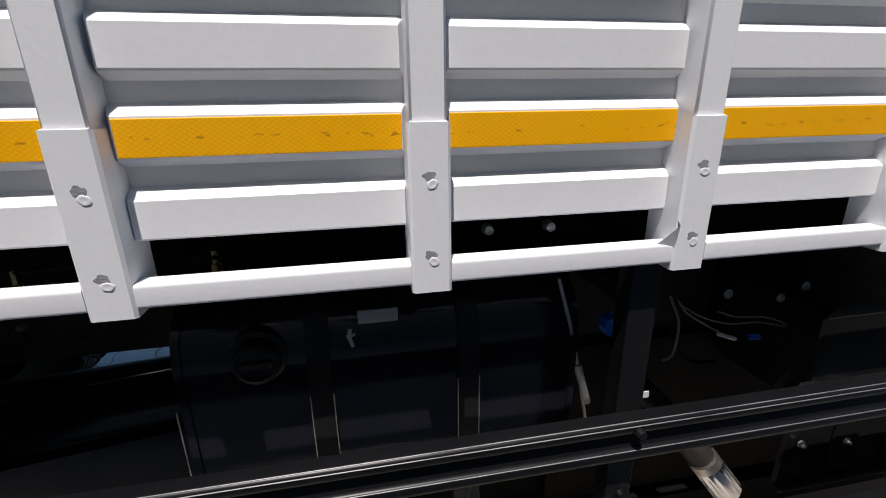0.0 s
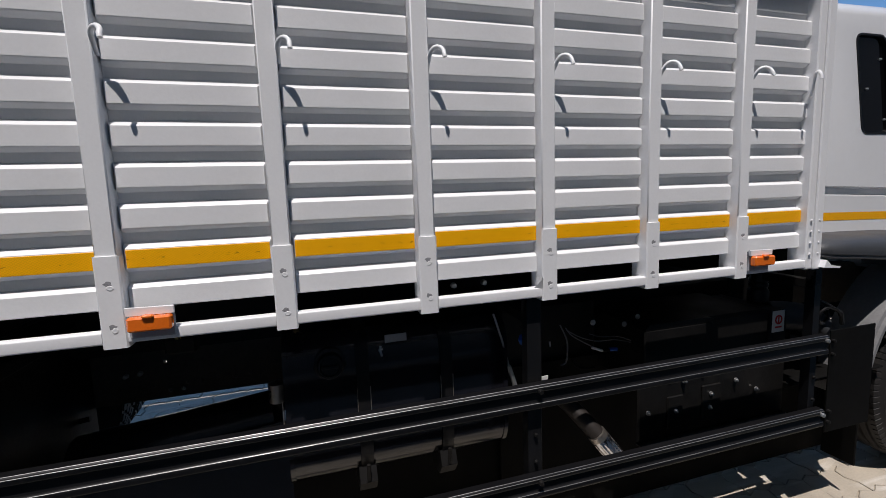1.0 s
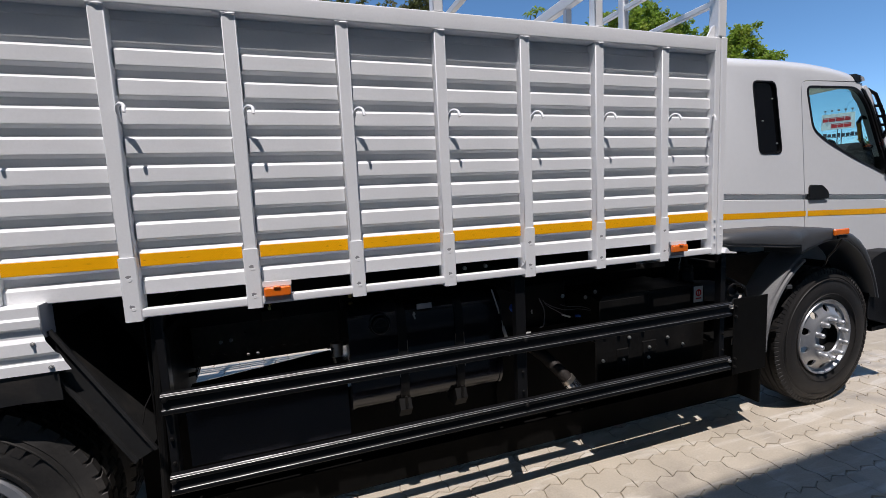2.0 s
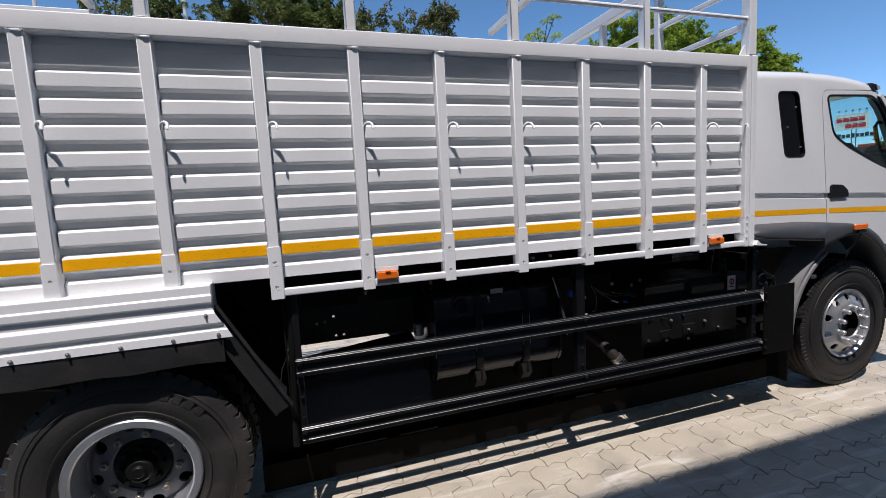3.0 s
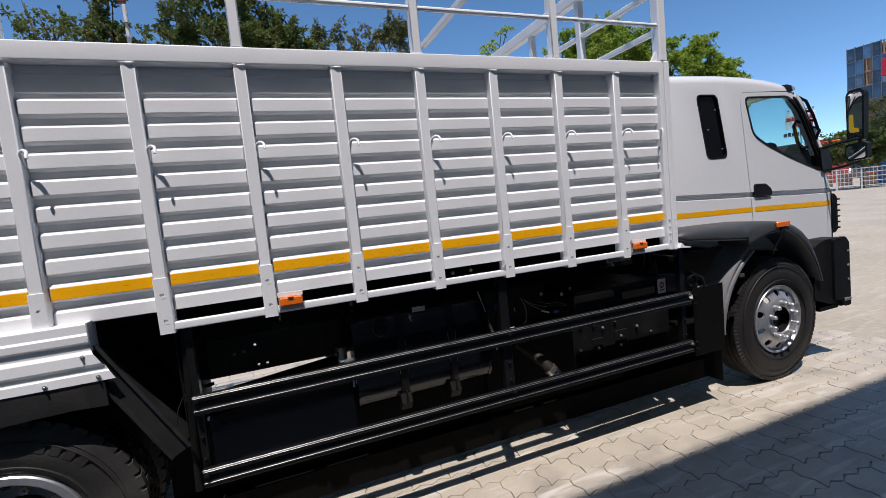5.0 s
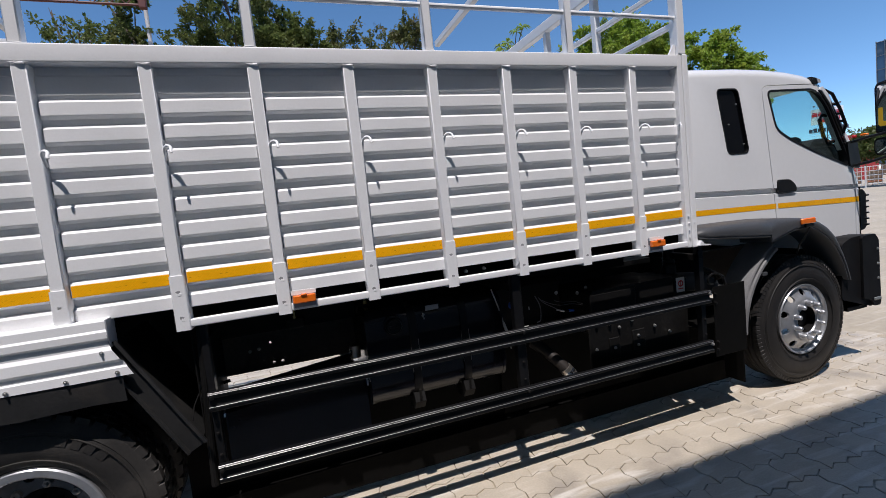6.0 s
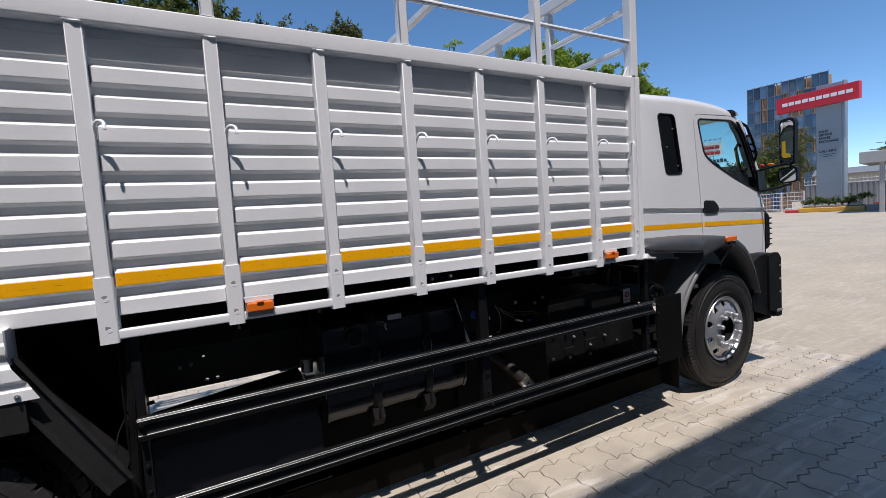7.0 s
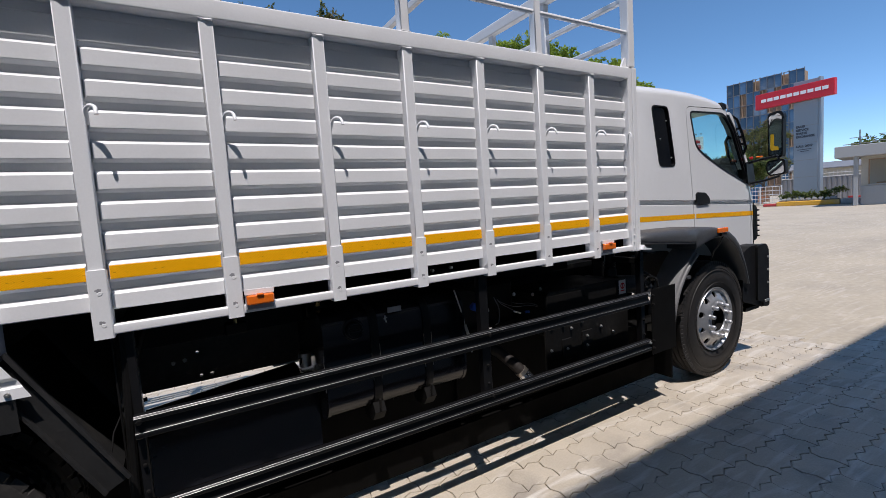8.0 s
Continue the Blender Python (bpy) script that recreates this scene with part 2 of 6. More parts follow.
LEAFBRIGHT = foliage("bright_leaves", (0.24, 0.34, 0.045), (0.36, 0.40, 0.07))
LEAFDRY = foliage("dry_tipped_leaves", (0.13, 0.145, 0.05), (0.21, 0.15, 0.08))
SHOWROOM = surface("showroom_wall", (0.17, 0.158, 0.145), 0.6, 0, 0.1, 20, 0.6, 0.1)
PLASTER = surface("grey_plaster", (0.31, 0.31, 0.305), 0.85, 0, 0.06, 20, 0.6, 0.2)
BEIGE = surface("beige_plaster", (0.46, 0.42, 0.35), 0.85, 0, 0.08, 20, 0.8, 0.2)
PYLON = surface("pylon_silver_sheet", (0.235, 0.27, 0.305), 0.4, 0.2, 0.04, 20, 0.7, 0.02)
SIGNRED = surface("sign_red", (0.55, 0.012, 0.025), 0.35, 0, 0.05, 20, 0.7, 0.02)
SIGNWHITE = surface("sign_white", (0.8, 0.8, 0.8), 0.4, 0, 0.02)
SIGNDARK = surface("sign_dark_print", (0.03, 0.035, 0.05), 0.4, 0, 0.05)
KERBYELLOW = surface("yellow_kerb_paint", (0.6, 0.32, 0.03), 0.7, 0, 0.15, 20, 2, 0.2, stain=(0.4, 0.3, 0.2), stain_amount=0.6)
KERBRED = surface("red_kerb_paint", (0.4, 0.04, 0.04), 0.7, 0, 0.15)
SHEETGREY = surface("corrugated_grey_sheet", (0.24, 0.24, 0.25), 0.5, 0.3, 0.12, 10, 0.8, 0.05)
RAILWHITE = surface("railing_paint", (0.62, 0.6, 0.58), 0.5, 0, 0.1)
CURTAIN = surface("tower_glass", (0.055, 0.10, 0.16), 0.12, 0.2, 0.3, 0.5, 0.2, 0.0, randomness=0.6, stain=(0.26, 0.26, 0.26), stain_amount=0.8, stain_scale=0.35, world_space=True)
MULLION = surface("tower_mullion", (0.16, 0.16, 0.17), 0.5, 0.3, 0.2)
SCAFFOLD = surface("scaffold_brown", (0.30, 0.20, 0.13), 0.8, 0, 0.3)
BLUESHEET = surface("blue_sheet", (0.06, 0.22, 0.45), 0.5, 0, 0.15)
ORANGE = surface("orange_barrier", (0.55, 0.14, 0.05), 0.5, 0, 0.15)
# near-zero black for matt parts; on the added sheets it stands for deep shade
DEEPBLACK = surface("deep_matt_black", (0.0035, 0.0033, 0.003), 0.7, 0, 0.3, 30, 5, 0.2, 0.1, spec=0.12)
DUSTY = surface("dusty_black_panel", (0.0075, 0.007, 0.0065), 0.42, 0.0, 0.3, 40, 6, 0.2, 0.1, stain=(0.018, 0.016, 0.014), stain_amount=0.5, stain_scale=5, spec=0.25)
SIGNYELLOW = surface("yellow_film", (0.8, 0.5, 0.02), 0.4, 0, 0.05)
BOOMBROWN = surface("rust_brown_paint", (0.13, 0.04, 0.03), 0.6, 0, 0.2)
BUMPER = surface("black_bumper_plastic", (0.007, 0.007, 0.0078), 0.55, 0, 0.15, 150, 5, 0.2, 0.08, stain=(0.016, 0.015, 0.014), stain_amount=0.4, stain_scale=4, spec=0.18)
RAILDUST = surface("dusty_chassis_rail", (0.11, 0.088, 0.07), 0.6, 0, 0.3, 50, 5, 0.2, 0.1, stain=(0.06, 0.05, 0.04), stain_amount=0.5, stain_scale=6)
POLE = surface("galvanised_pole", (0.2, 0.2, 0.2), 0.5, 0.5, 0.15)


# ---------------------------------------------------------------- geometry helpers
class Shape:
    """Collects faces of one part."""

    def __init__(self):
        self.v, self.f = [], []

    def add(self, verts, faces):
        n = len(self.v)
        self.v += [tuple(p) for p in verts]
        self.f += [tuple(i + n for i in face) for face in faces]
        return self

    def box(self, x0, x1, y0, y1, z0, z1, c=0.003):
        """A box with chamfered edges."""
        lo, hi = (min(x0, x1), min(y0, y1), min(z0, z1)), (max(x0, x1), max(y0, y1), max(z0, z1))
        c = min([c] + [(h - l) * 0.45 for l, h in zip(lo, hi)])
        ids, verts = {}, []
        for sx in (0, 1):
            for sy in (0, 1):
                for sz in (0, 1):
                    s = (sx, sy, sz)
                    for a in range(3):
                        p = [(hi if s[k] else lo)[k] + (0 if k == a else (-c if s[k] else c)) for k in range(3)]
                        ids[s, a] = len(verts)
                        verts.append(p)
        faces = []
        for a in range(3):
            b, d = (a + 1) % 3, (a + 2) % 3
            for s in (0, 1):
                quad = []
                for u, w in ((0, 0), (1, 0), (1, 1), (0, 1)):
                    k = [0, 0, 0]
                    k[a], k[b], k[d] = s, u, w
                    quad.append(ids[tuple(k), a])
                faces.append(quad if s else quad[::-1])
            for u in (0, 1):
                for w in (0, 1):
                    k0, k1 = [0, 0, 0], [0, 0, 0]
                    k0[b] = k1[b] = u
                    k0[d] = k1[d] = w
                    k1[a] = 1
                    k0, k1 = tuple(k0), tuple(k1)
                    q = [ids[k0, b], ids[k1, b], ids[k1, d], ids[k0, d]]
                    faces.append(q if (u == w) else q[::-1])
        for s in [(x, y, z) for x in (0, 1) for y in (0, 1) for z in (0, 1)]:
            t = [ids[s, 0], ids[s, 1], ids[s, 2]]
            faces.append(t if sum(s) % 2 else t[::-1])
        return self.add(verts, faces)

    def prism(self, poly, axis, a0, a1):
        """A polygon drawn across an axis (for y: points are x, z), drawn out from a0 to a1."""
        n = len(poly)
        put = {"x": lambda p, a: (a, p[0], p[1]), "y": lambda p, a: (p[0], a, p[1]), "z": lambda p, a: (p[0], p[1], a)}[axis]
        verts = [put(p, a0) for p in poly] + [put(p, a1) for p in poly]
        faces = [tuple(range(n))[::-1], tuple(range(n, 2 * n))] + [(i, (i + 1) % n, n + (i + 1) % n, n + i) for i in range(n)]
        return self.add(verts, faces)

    def bar(self, x0, x1, y0, y1, z0, z1, r):
        """A square tube along x with rounded corners."""
        return self.prism(rounded([(y0, z0), (y0, z1), (y1, z1), (y1, z0)], r, 5), "x", x0, x1)

    def tube(self, path, r, n=10, caps=True):
        """A round bar along a path of points."""
        path = [Vector(p) for p in path]
        verts, up = [], None
        for i, p in enumerate(path):
            t = (path[min(i + 1, len(path) - 1)] - path[max(i - 1, 0)]).normalized()
            if up is None:
                up = t.orthogonal().normalized()
            up = (up - t * up.dot(t)).normalized()
            side = t.cross(up)
            rr = r[i] if isinstance(r, (list, tuple)) else r
            verts += [p + rr * (math.cos(2 * math.pi * k / n) * up + math.sin(2 * math.pi * k / n) * side) for k in range(n)]
        faces = []
        for i in range(len(path) - 1):
            for k in range(n):
                a, b = i * n + k, i * n + (k + 1) % n
                faces.append((a, b, b + n, a + n))
        if caps:
            faces += [tuple(range(n))[::-1], tuple(range(len(verts) - n, len(verts)))]
        return self.add(verts, faces)

    def lathe(self, profile, centre, axis="y", n=48, closed=False):
        """Turns points (radius, way along the axis) round the axis through centre."""
        verts, m = [], len(profile)
        for k in range(n):
            c, s = math.cos(2 * math.pi * k / n), math.sin(2 * math.pi * k / n)
            for r, a in profile:
                p = {"y": (r * c, a, r * s), "z": (r * c, r * s, a), "x": (a, r * c, r * s)}[axis]
                verts.append(Vector(centre) + Vector(p))
        faces = []
        for k in range(n):
            for i in range(m if closed else m - 1):
                a, b = k * m + i, k * m + (i + 1) % m
                a2, b2 = ((k + 1) % n) * m + i, ((k + 1) % n) * m + (i + 1) % m
                faces.append((a, b, b2, a2))
        return self.add(verts, faces)

    def strip(self, section, a0, a1, axis="x", thick=None):
        """An open section (for x: points y, z) drawn out along an axis."""
        n = len(section)
        put = {"x": lambda p, a: (a, p[0], p[1]), "y": lambda p, a: (p[0], a, p[1])}[axis]
        verts = [put(p, a0) for p in section] + [put(p, a1) for p in section]
        return self.add(verts, [(i, i + 1, n + i + 1, n + i) for i in range(n - 1)])

    def mesh(self, name, material, smooth=35, warp=None):
        me = bpy.data.meshes.new(name)
        me.from_pydata([warp(p) for p in self.v] if warp else self.v, [], self.f)
        return finish(me, material, smooth)


def finish(me, material, smooth=35):
    bm = bmesh.new()
    bm.from_mesh(me)
    bmesh.ops.recalc_face_normals(bm, faces=bm.faces)
    bm.to_mesh(me)
    bm.free()
    me.materials.clear()
    me.materials.append(material)
    if smooth:
        me.polygons.foreach_set("use_smooth", [True] * len(me.polygons))
        me.set_sharp_from_angle(angle=radians(smooth))
    me.update()
    return me


def thing(name, label, category, at=(0, 0, 0), group="", kind=""):
    ob = new(name)
    ob.empty_display_size = 0.2
    ob.location = at
    return tagged(ob, label, category, group, kind)


def part(name, shape, material, parent, label="", smooth=35, at=None, warp=None):
    """One mesh under a thing or under a part."""
    me = shape if isinstance(shape, bpy.types.Mesh) else shape.mesh(name, material, smooth, warp)
    ob = new(name, me)
    ob.parent = parent
    if at is not None:
        ob.location = at
    if label:
        tagged(ob, label)
    return ob


def piece(name, shape, material, label, category, kind="", smooth=35, at=None, group=""):
    """A thing that is one mesh."""
    me = shape if isinstance(shape, bpy.types.Mesh) else shape.mesh(name, material, smooth)
    ob = new(name, me)
    if at is not None:
        ob.location = at
    return tagged(ob, label, category, group, kind)


def solid(base, cutters, keep="DIFFERENCE"):
    """The base shape with each cutter taken away (or kept alone), as a new mesh."""
    raw = bpy.data.meshes.new("raw")
    if isinstance(base, bpy.types.Mesh):
        raw = base.copy()
    else:
        raw.from_pydata(base.v, [], base.f)
        finish(raw, WHITE, 0)
    ob = new("raw", raw)
    temp = []
    for c in cutters:
        how = keep
        if isinstance(c, tuple):
            c, how = c
        me = bpy.data.meshes.new("tool")
        me.from_pydata(c.v, [], c.f)
        finish(me, WHITE, 0)
        tool = new("tool", me)
        mod = ob.modifiers.new("cut", "BOOLEAN")
        mod.object, mod.operation, mod.solver = tool, how, "EXACT"
        temp.append(tool)
    bpy.context.view_layer.update()
    dg = bpy.context.evaluated_depsgraph_get()
    out = bpy.data.meshes.new_from_object(ob.evaluated_get(dg))
    for t in temp + [ob]:
        bpy.data.objects.remove(t)
    return out


def rounded(poly, radii, steps=5):
    """A polygon with its corners rounded."""
    out, n = [], len(poly)
    for i in range(n):
        r = radii[i] if isinstance(radii, (list, tuple)) else radii
        p, a, b = Vector(poly[i]), Vector(poly[i - 1]), Vector(poly[(i + 1) % n])
        u, w = (a - p), (b - p)
        d = min(r, u.length * 0.45, w.length * 0.45)
        if d < 1e-4:
            out.append(tuple(p))
            continue
        s, e = p + u.normalized() * d, p + w.normalized() * d
        for k in range(steps + 1):
            t = k / steps
            q = (1 - t) ** 2 * s + 2 * t * (1 - t) * p + t * t * e
            out.append(tuple(q))
    return out


def flowing(points, steps=5):
    """A soft curve through points, for cables and hoses."""
    q = [Vector(p) for p in points]
    q = [q[0] * 2 - q[1]] + q + [q[-1] * 2 - q[-2]]
    out = []
    for i in range(1, len(q) - 2):
        for k in range(steps):
            t = k / steps
            out.append(0.5 * (2 * q[i] + (q[i + 1] - q[i - 1]) * t + (2 * q[i - 1] - 5 * q[i] + 4 * q[i + 1] - q[i + 2]) * t * t + (3 * q[i] - q[i - 1] - 3 * q[i + 1] + q[i + 2]) * t ** 3))
    return out + [q[-2]]


def grown(poly, d):
    """A polygon (points in order) pushed outward by d."""
    n = len(poly)
    area = sum(poly[i][0] * poly[(i + 1) % n][1] - poly[(i + 1) % n][0] * poly[i][1] for i in range(n))
    sign = 1 if area > 0 else -1
    out = []
    for i in range(n):
        p, a, b = Vector(poly[i]), Vector(poly[i - 1]), Vector(poly[(i + 1) % n])
        e0, e1 = (p - a).normalized(), (b - p).normalized()
        n0, n1 = Vector((e0.y, -e0.x)) * sign, Vector((e1.y, -e1.x)) * sign
        m = (n0 + n1).normalized()
        out.append(tuple(p + m * d / max(0.4, m.dot(n0))))
    return out


def ring(outer, inner, y0, y1):
    """A frame between two outlines of as many points, drawn out in y."""
    s, n = Shape(), len(outer)
    v = [(p[0], y, p[1]) for y in (y0, y1) for line in (outer, inner) for p in line]
    f = []
    for i in range(n):
        j = (i + 1) % n
        f += [(i, j, n + j, n + i), (2 * n + i, 3 * n + i, 3 * n + j, 2 * n + j), (i, 2 * n + i, 2 * n + j, j), (n + i, n + j, 3 * n + j, 3 * n + i)]
    return s.add(v, f)


# ---------------------------------------------------------------- the truck
truck = thing("truck", "white high-sided cargo truck with black chassis parked on concrete pavers", "truck")
PITCH, FIRST, WIDE = 0.411, 0.085, 2.12
RIB = 0.1028


def post_x(k):
    return FIRST + PITCH * k


def rib_z(k):
    return 1.334 + RIB * k


# --- cargo body: corrugated side panels, one to each bay
def bay_panel():
    """One bay's pressed sheet: nine ribs with closed, bevelled ends on a recessed sheet, the top strip plain."""
    s = Shape()
    x0, x1, back, front = 0.022, PITCH - 0.022, 0.052, 0.029
    strip = [(back + 0.010, 2.30), (back + 0.010, 2.266), (back - 0.004, 2.258), (back - 0.004, 2.190), (back, 2.186)]
    section = strip + [(back, rib_z(8) + 0.014)]
    rib = ((back, 0.012), (back - 0.002, 0.0105), (front + 0.003, 0.0), (front, -0.0035), (front, -0.0525), (front + 0.002, -0.0555), (back - 0.002, -0.0645), (back, -0.0655))
    for k in range(8, -1, -1):
        section += [(y, rib_z(k) + dz) for y, dz in (rib if k else rib[:5])]
    section += [(front + 0.003, 1.2785), (back, 1.2785)]
    s.strip(section, x0 + 0.009, x1 - 0.009)
    for side, x, xe in ((0, x0, x0 + 0.009), (1, x1, x1 - 0.009)):
        s.strip([(back, 2.185), (back, 1.2785)], x, xe)
        s.strip(strip, x, xe)
        for k in range(9):
            z = rib_z(k)
            a = [(x, back, z + 0.009)] + [(xe, y, z + dz) for y, dz in rib] + [(x, back, z - 0.062)]
            s.add(a, [(0, 1, 2), (0, 2, 3), (0, 3, 4), (0, 4, 5, 9), (9, 5, 6), (9, 6, 7), (9, 7, 8)])
    me = s.mesh("side_panel", WHITE, 0)
    bm = bmesh.new()
    bm.from_mesh(me)
    bmesh.ops.remove_doubles(bm, verts=bm.verts, dist=0.0002)
    bm.to_mesh(me)
    bm.free()
    return me


panel_mesh = bay_panel()
tape_mesh = Shape().box(0.034, PITCH - 0.032, 0.0272, 0.031, rib_z(1) - 0.0525, rib_z(1) - 0.006, 0.0008).mesh("reflective_tape", TAPE)


def post_mesh():
    s = Shape()
    s.box(-0.0245, 0.0245, 0.000, 0.068, 1.21, 2.297, 0.0035)
    return s.mesh("post", WHITE, 40)


def sleeve_mesh(z0):
    """A pressed sleeve round a post's foot: a plate with two bolt holes and turned sides."""
    s = Shape()
    w, z1, t = 0.0285, 1.421, 0.004
    rows = [z0, 1.2385, 1.2475, 1.3475, 1.3585, z1] if z0 < 1.23 else [z0, 1.3475, 1.3585, z1]
    hole = set() if z0 < 1.23 else {1}
    cols = [-w + 0.004, -0.0065, 0.005, w - 0.004]
    y = -0.0045
    for r in range(len(rows) - 1):
        for c in range(3):
            if c == 1 and r in hole:
                xa, xb, za, zb = cols[1], cols[2], rows[r], rows[r + 1]
                s.add([(xa, y, za), (xb, y, za), (xb, y, zb), (xa, y, zb), (xa, y + 0.0035, za), (xb, y + 0.0035, za), (xb, y + 0.0035, zb), (xa, y + 0.0035, zb)],
                      [(0, 1, 5, 4), (1, 2, 6, 5), (2, 3, 7, 6), (3, 0, 4, 7)])
                continue
            s.add([(cols[c], y, rows[r]), (cols[c + 1], y, rows[r]), (cols[c + 1], y, rows[r + 1]), (cols[c], y, rows[r + 1])], [(0, 1, 2, 3)])
    for sx in (-1, 1):
        s.add([(sx * (w - 0.004), y, z0), (sx * w, y + 0.004, z0), (sx * w, 0.07, z0), (sx * (w - 0.004), y, z1), (sx * w, y + 0.004, z1), (sx * w, 0.07, z1)], [(0, 1, 4, 3), (1, 2, 5, 4)])
    s.add([(-w + 0.004, y, z1), (w - 0.004, y, z1), (w - 0.004, 0.003, z1 + 0.0015), (-w + 0.004, 0.003, z1 + 0.0015)], [(0, 1, 2, 3)])
    s.add([(-w + 0.004, y, z0), (w - 0.004, y, z0), (w, 0.07, z0), (-w, 0.07, z0)], [(0, 1, 2, 3)])
    return s.mesh("sleeve", WHITE, 30)


def chip_mesh(z, seed):
    """A flat, uneven plug of weld painted over, standing a little proud of the sleeve."""
    s = Shape()
    rng = random.Random(seed)
    n, pts, faces = 16, [], []
    p1, p2 = rng.uniform(0, 6), rng.uniform(0, 6)
    wob = [1 + 0.10 * math.sin(2 * i * math.tau / n + p1) + 0.06 * math.sin(5 * i * math.tau / n + p2) for i in range(n)]
    for f, y in ((1.0, -0.0043), (0.88, -0.0052), (0.6, -0.0055), (0.42, -0.0051)):
        pts += [(0.003 + 0.0082 * f * wob[i] * math.cos(i * math.tau / n), y, z - 0.001 + 0.0074 * f * wob[i] * math.sin(i * math.tau / n)) for i in range(n)]
    pts.append((0.003, -0.0053, z - 0.001))
    for r in range(3):
        faces += [(r * n + i, r * n + (i + 1) % n, (r + 1) * n + (i + 1) % n, (r + 1) * n + i) for i in range(n)]
    faces += [(3 * n + i, 3 * n + (i + 1) % n, 4 * n) for i in range(n)]
    s.add(pts, faces)
    return s.mesh("weld_bead", WHITE, 50)


def patch_mesh(z, seed):
    """A ragged patch where the paint has been knocked off to grey primer, with torn lower edge."""
    s = Shape()
    rng = random.Random(seed)
    n, out = 24, []
    p1, p2 = rng.uniform(0, 6), rng.uniform(0, 6)
    for i in range(n):
        a = i * math.tau / n
        r = 1 + 0.13 * math.sin(3 * a + p1) + 0.09 * math.sin(5 * a + p2) + rng.uniform(-0.05, 0.05)
        out.append((math.cos(a) * r * 1.05, math.sin(a) * r * 0.95))
    pts = [(-0.001 + 0.0080 * u, -0.0048, z - 0.0008 + 0.0066 * v) for u, v in out] + [(-0.001 + 0.0084 * u, -0.0044, z - 0.0008 + 0.0069 * v) for u, v in out]
    s.add(pts + [(-0.001, -0.0048, z - 0.0008)], [(i, (i + 1) % n, 2 * n) for i in range(n)] + [(i, n + i, n + (i + 1) % n, (i + 1) % n) for i in range(n)])
    return s.mesh("scraped_patch", PRIMER, 0)


def hook_mesh():
    """A bent rope hook welded to a post's flank."""
    pts = [(0.026, 0.026, 1.906), (0.0265, 0.016, 1.920), (0.028, 0.004, 1.934)]
    for i in range(9):
        a = math.pi - i * math.pi / 8 * 1.1
        pts.append((0.0440 + 0.0155 * math.cos(a), -0.002 - 0.040 * i / 8, 1.942 + 0.017 * math.sin(a)))
    pts.append((0.0605, -0.045, 1.926))
    return Shape().tube(pts, 0.0064, 8).mesh("rope_hook", WHITE, 60)


def upper_post_mesh(h):
    return Shape().box(-0.0235, 0.0235, 0.002, 0.052, 2.366, h, 0.005).mesh("upper_post", WHITE, 40)


blob_mesh = Shape().tube([(-0.012, -0.002, 2.2935), (0.004, -0.004, 2.2915), (0.017, -0.003, 2.2925), (0.024, 0.0, 2.294)], [0.0015, 0.0045, 0.005, 0.002], 8).mesh("weld_blob", WHITE, 60)
p_mesh, s_long, s_short, hk_mesh, chips = post_mesh(), sleeve_mesh(1.186), sleeve_mesh(1.272), hook_mesh(), [(chip_mesh(1.233, 5 + i), chip_mesh(1.342, 15 + i)) for i in range(3)]
patches = [(patch_mesh(1.243, 3 + i), patch_mesh(1.353, 23 + i)) for i in range(3)]
up_mesh = upper_post_mesh(3.17)
for k in range(-11, 4):
    x = post_x(k)
    pan = part("side_panel", panel_mesh, WHITE, truck, "white corrugated steel side panel" if k == 0 else "", at=(x, 0, 0))
    part("reflective_tape", tape_mesh, TAPE, pan, "scuffed yellow reflective tape" if k == 0 else "", at=(0, 0, 0))
for k in range(-11, 4):
    x = post_x(k)
    po = part("post", p_mesh, WHITE, truck, at=(x, 0, 0))
    part("sleeve", s_long if k > -4 else s_short, WHITE, po, at=(0, 0, 0))
    if k > -4:
        for ch in chips[k % 3]:
            part("weld_bead", ch, WHITE, po, at=(0, 0, 0))
        for pa in patches[k % 3]:
            part("scraped_patch", pa, PRIMER, po, at=(0, 0, 0))
    part("weld_blob", blob_mesh, WHITE, po, at=(0, 0, 0))
    part("rope_hook", hk_mesh, WHITE, po, at=(0, 0, 0))
    if k % 2 == 0:
        part("upper_post", up_mesh, WHITE, truck, at=(x, 0, 0))
        part("weld_seam", Shape().tube([(-0.026, 0.0, 2.3685), (-0.012, -0.001, 2.370), (0.012, -0.001, 2.3695), (0.026, 0.0, 2.3685)], 0.0022, 6), WHITE, po, at=(0, 0, 0))

# end post at the front of the body
XE = 1.703
endp = part("corner_post", Shape().box(XE - 0.045, XE - 0.008, -0.001, 0.075, 1.19, 2.372, 0.005).box(XE - 0.006, XE + 0.036, -0.006, 0.075, 1.188, 2.372, 0.005), WHITE, truck)
part("upper_post", Shape().box(XE - 0.03, XE + 0.028, -0.003, 0.06, 2.374, 3.17, 0.005), WHITE, truck)
part("gusset", Shape().prism([(XE - 0.034, 2.37), (XE - 0.034, 2.435), (XE - 0.046, 2.435), (XE - 0.085, 2.372)], "y", 0.018, 0.03), WHITE, endp)
for z in (1.255, 1.30, 1.345, 1.39):
    for dx in (-0.028, 0.014):
        part("bolt", Shape().lathe([(0.0, -0.0085), (0.004, -0.008), (0.005, -0.004)], (XE + dx, 0, z), n=8), WHITE, endp)
part("foot_tab", Shape().prism([(XE + 0.02, 1.198), (XE + 0.035, 1.228), (XE + 0.06, 1.206), (XE + 0.115, 1.196), (XE + 0.11, 1.19)], "y", -0.03, 0.03), WHITE, endp)
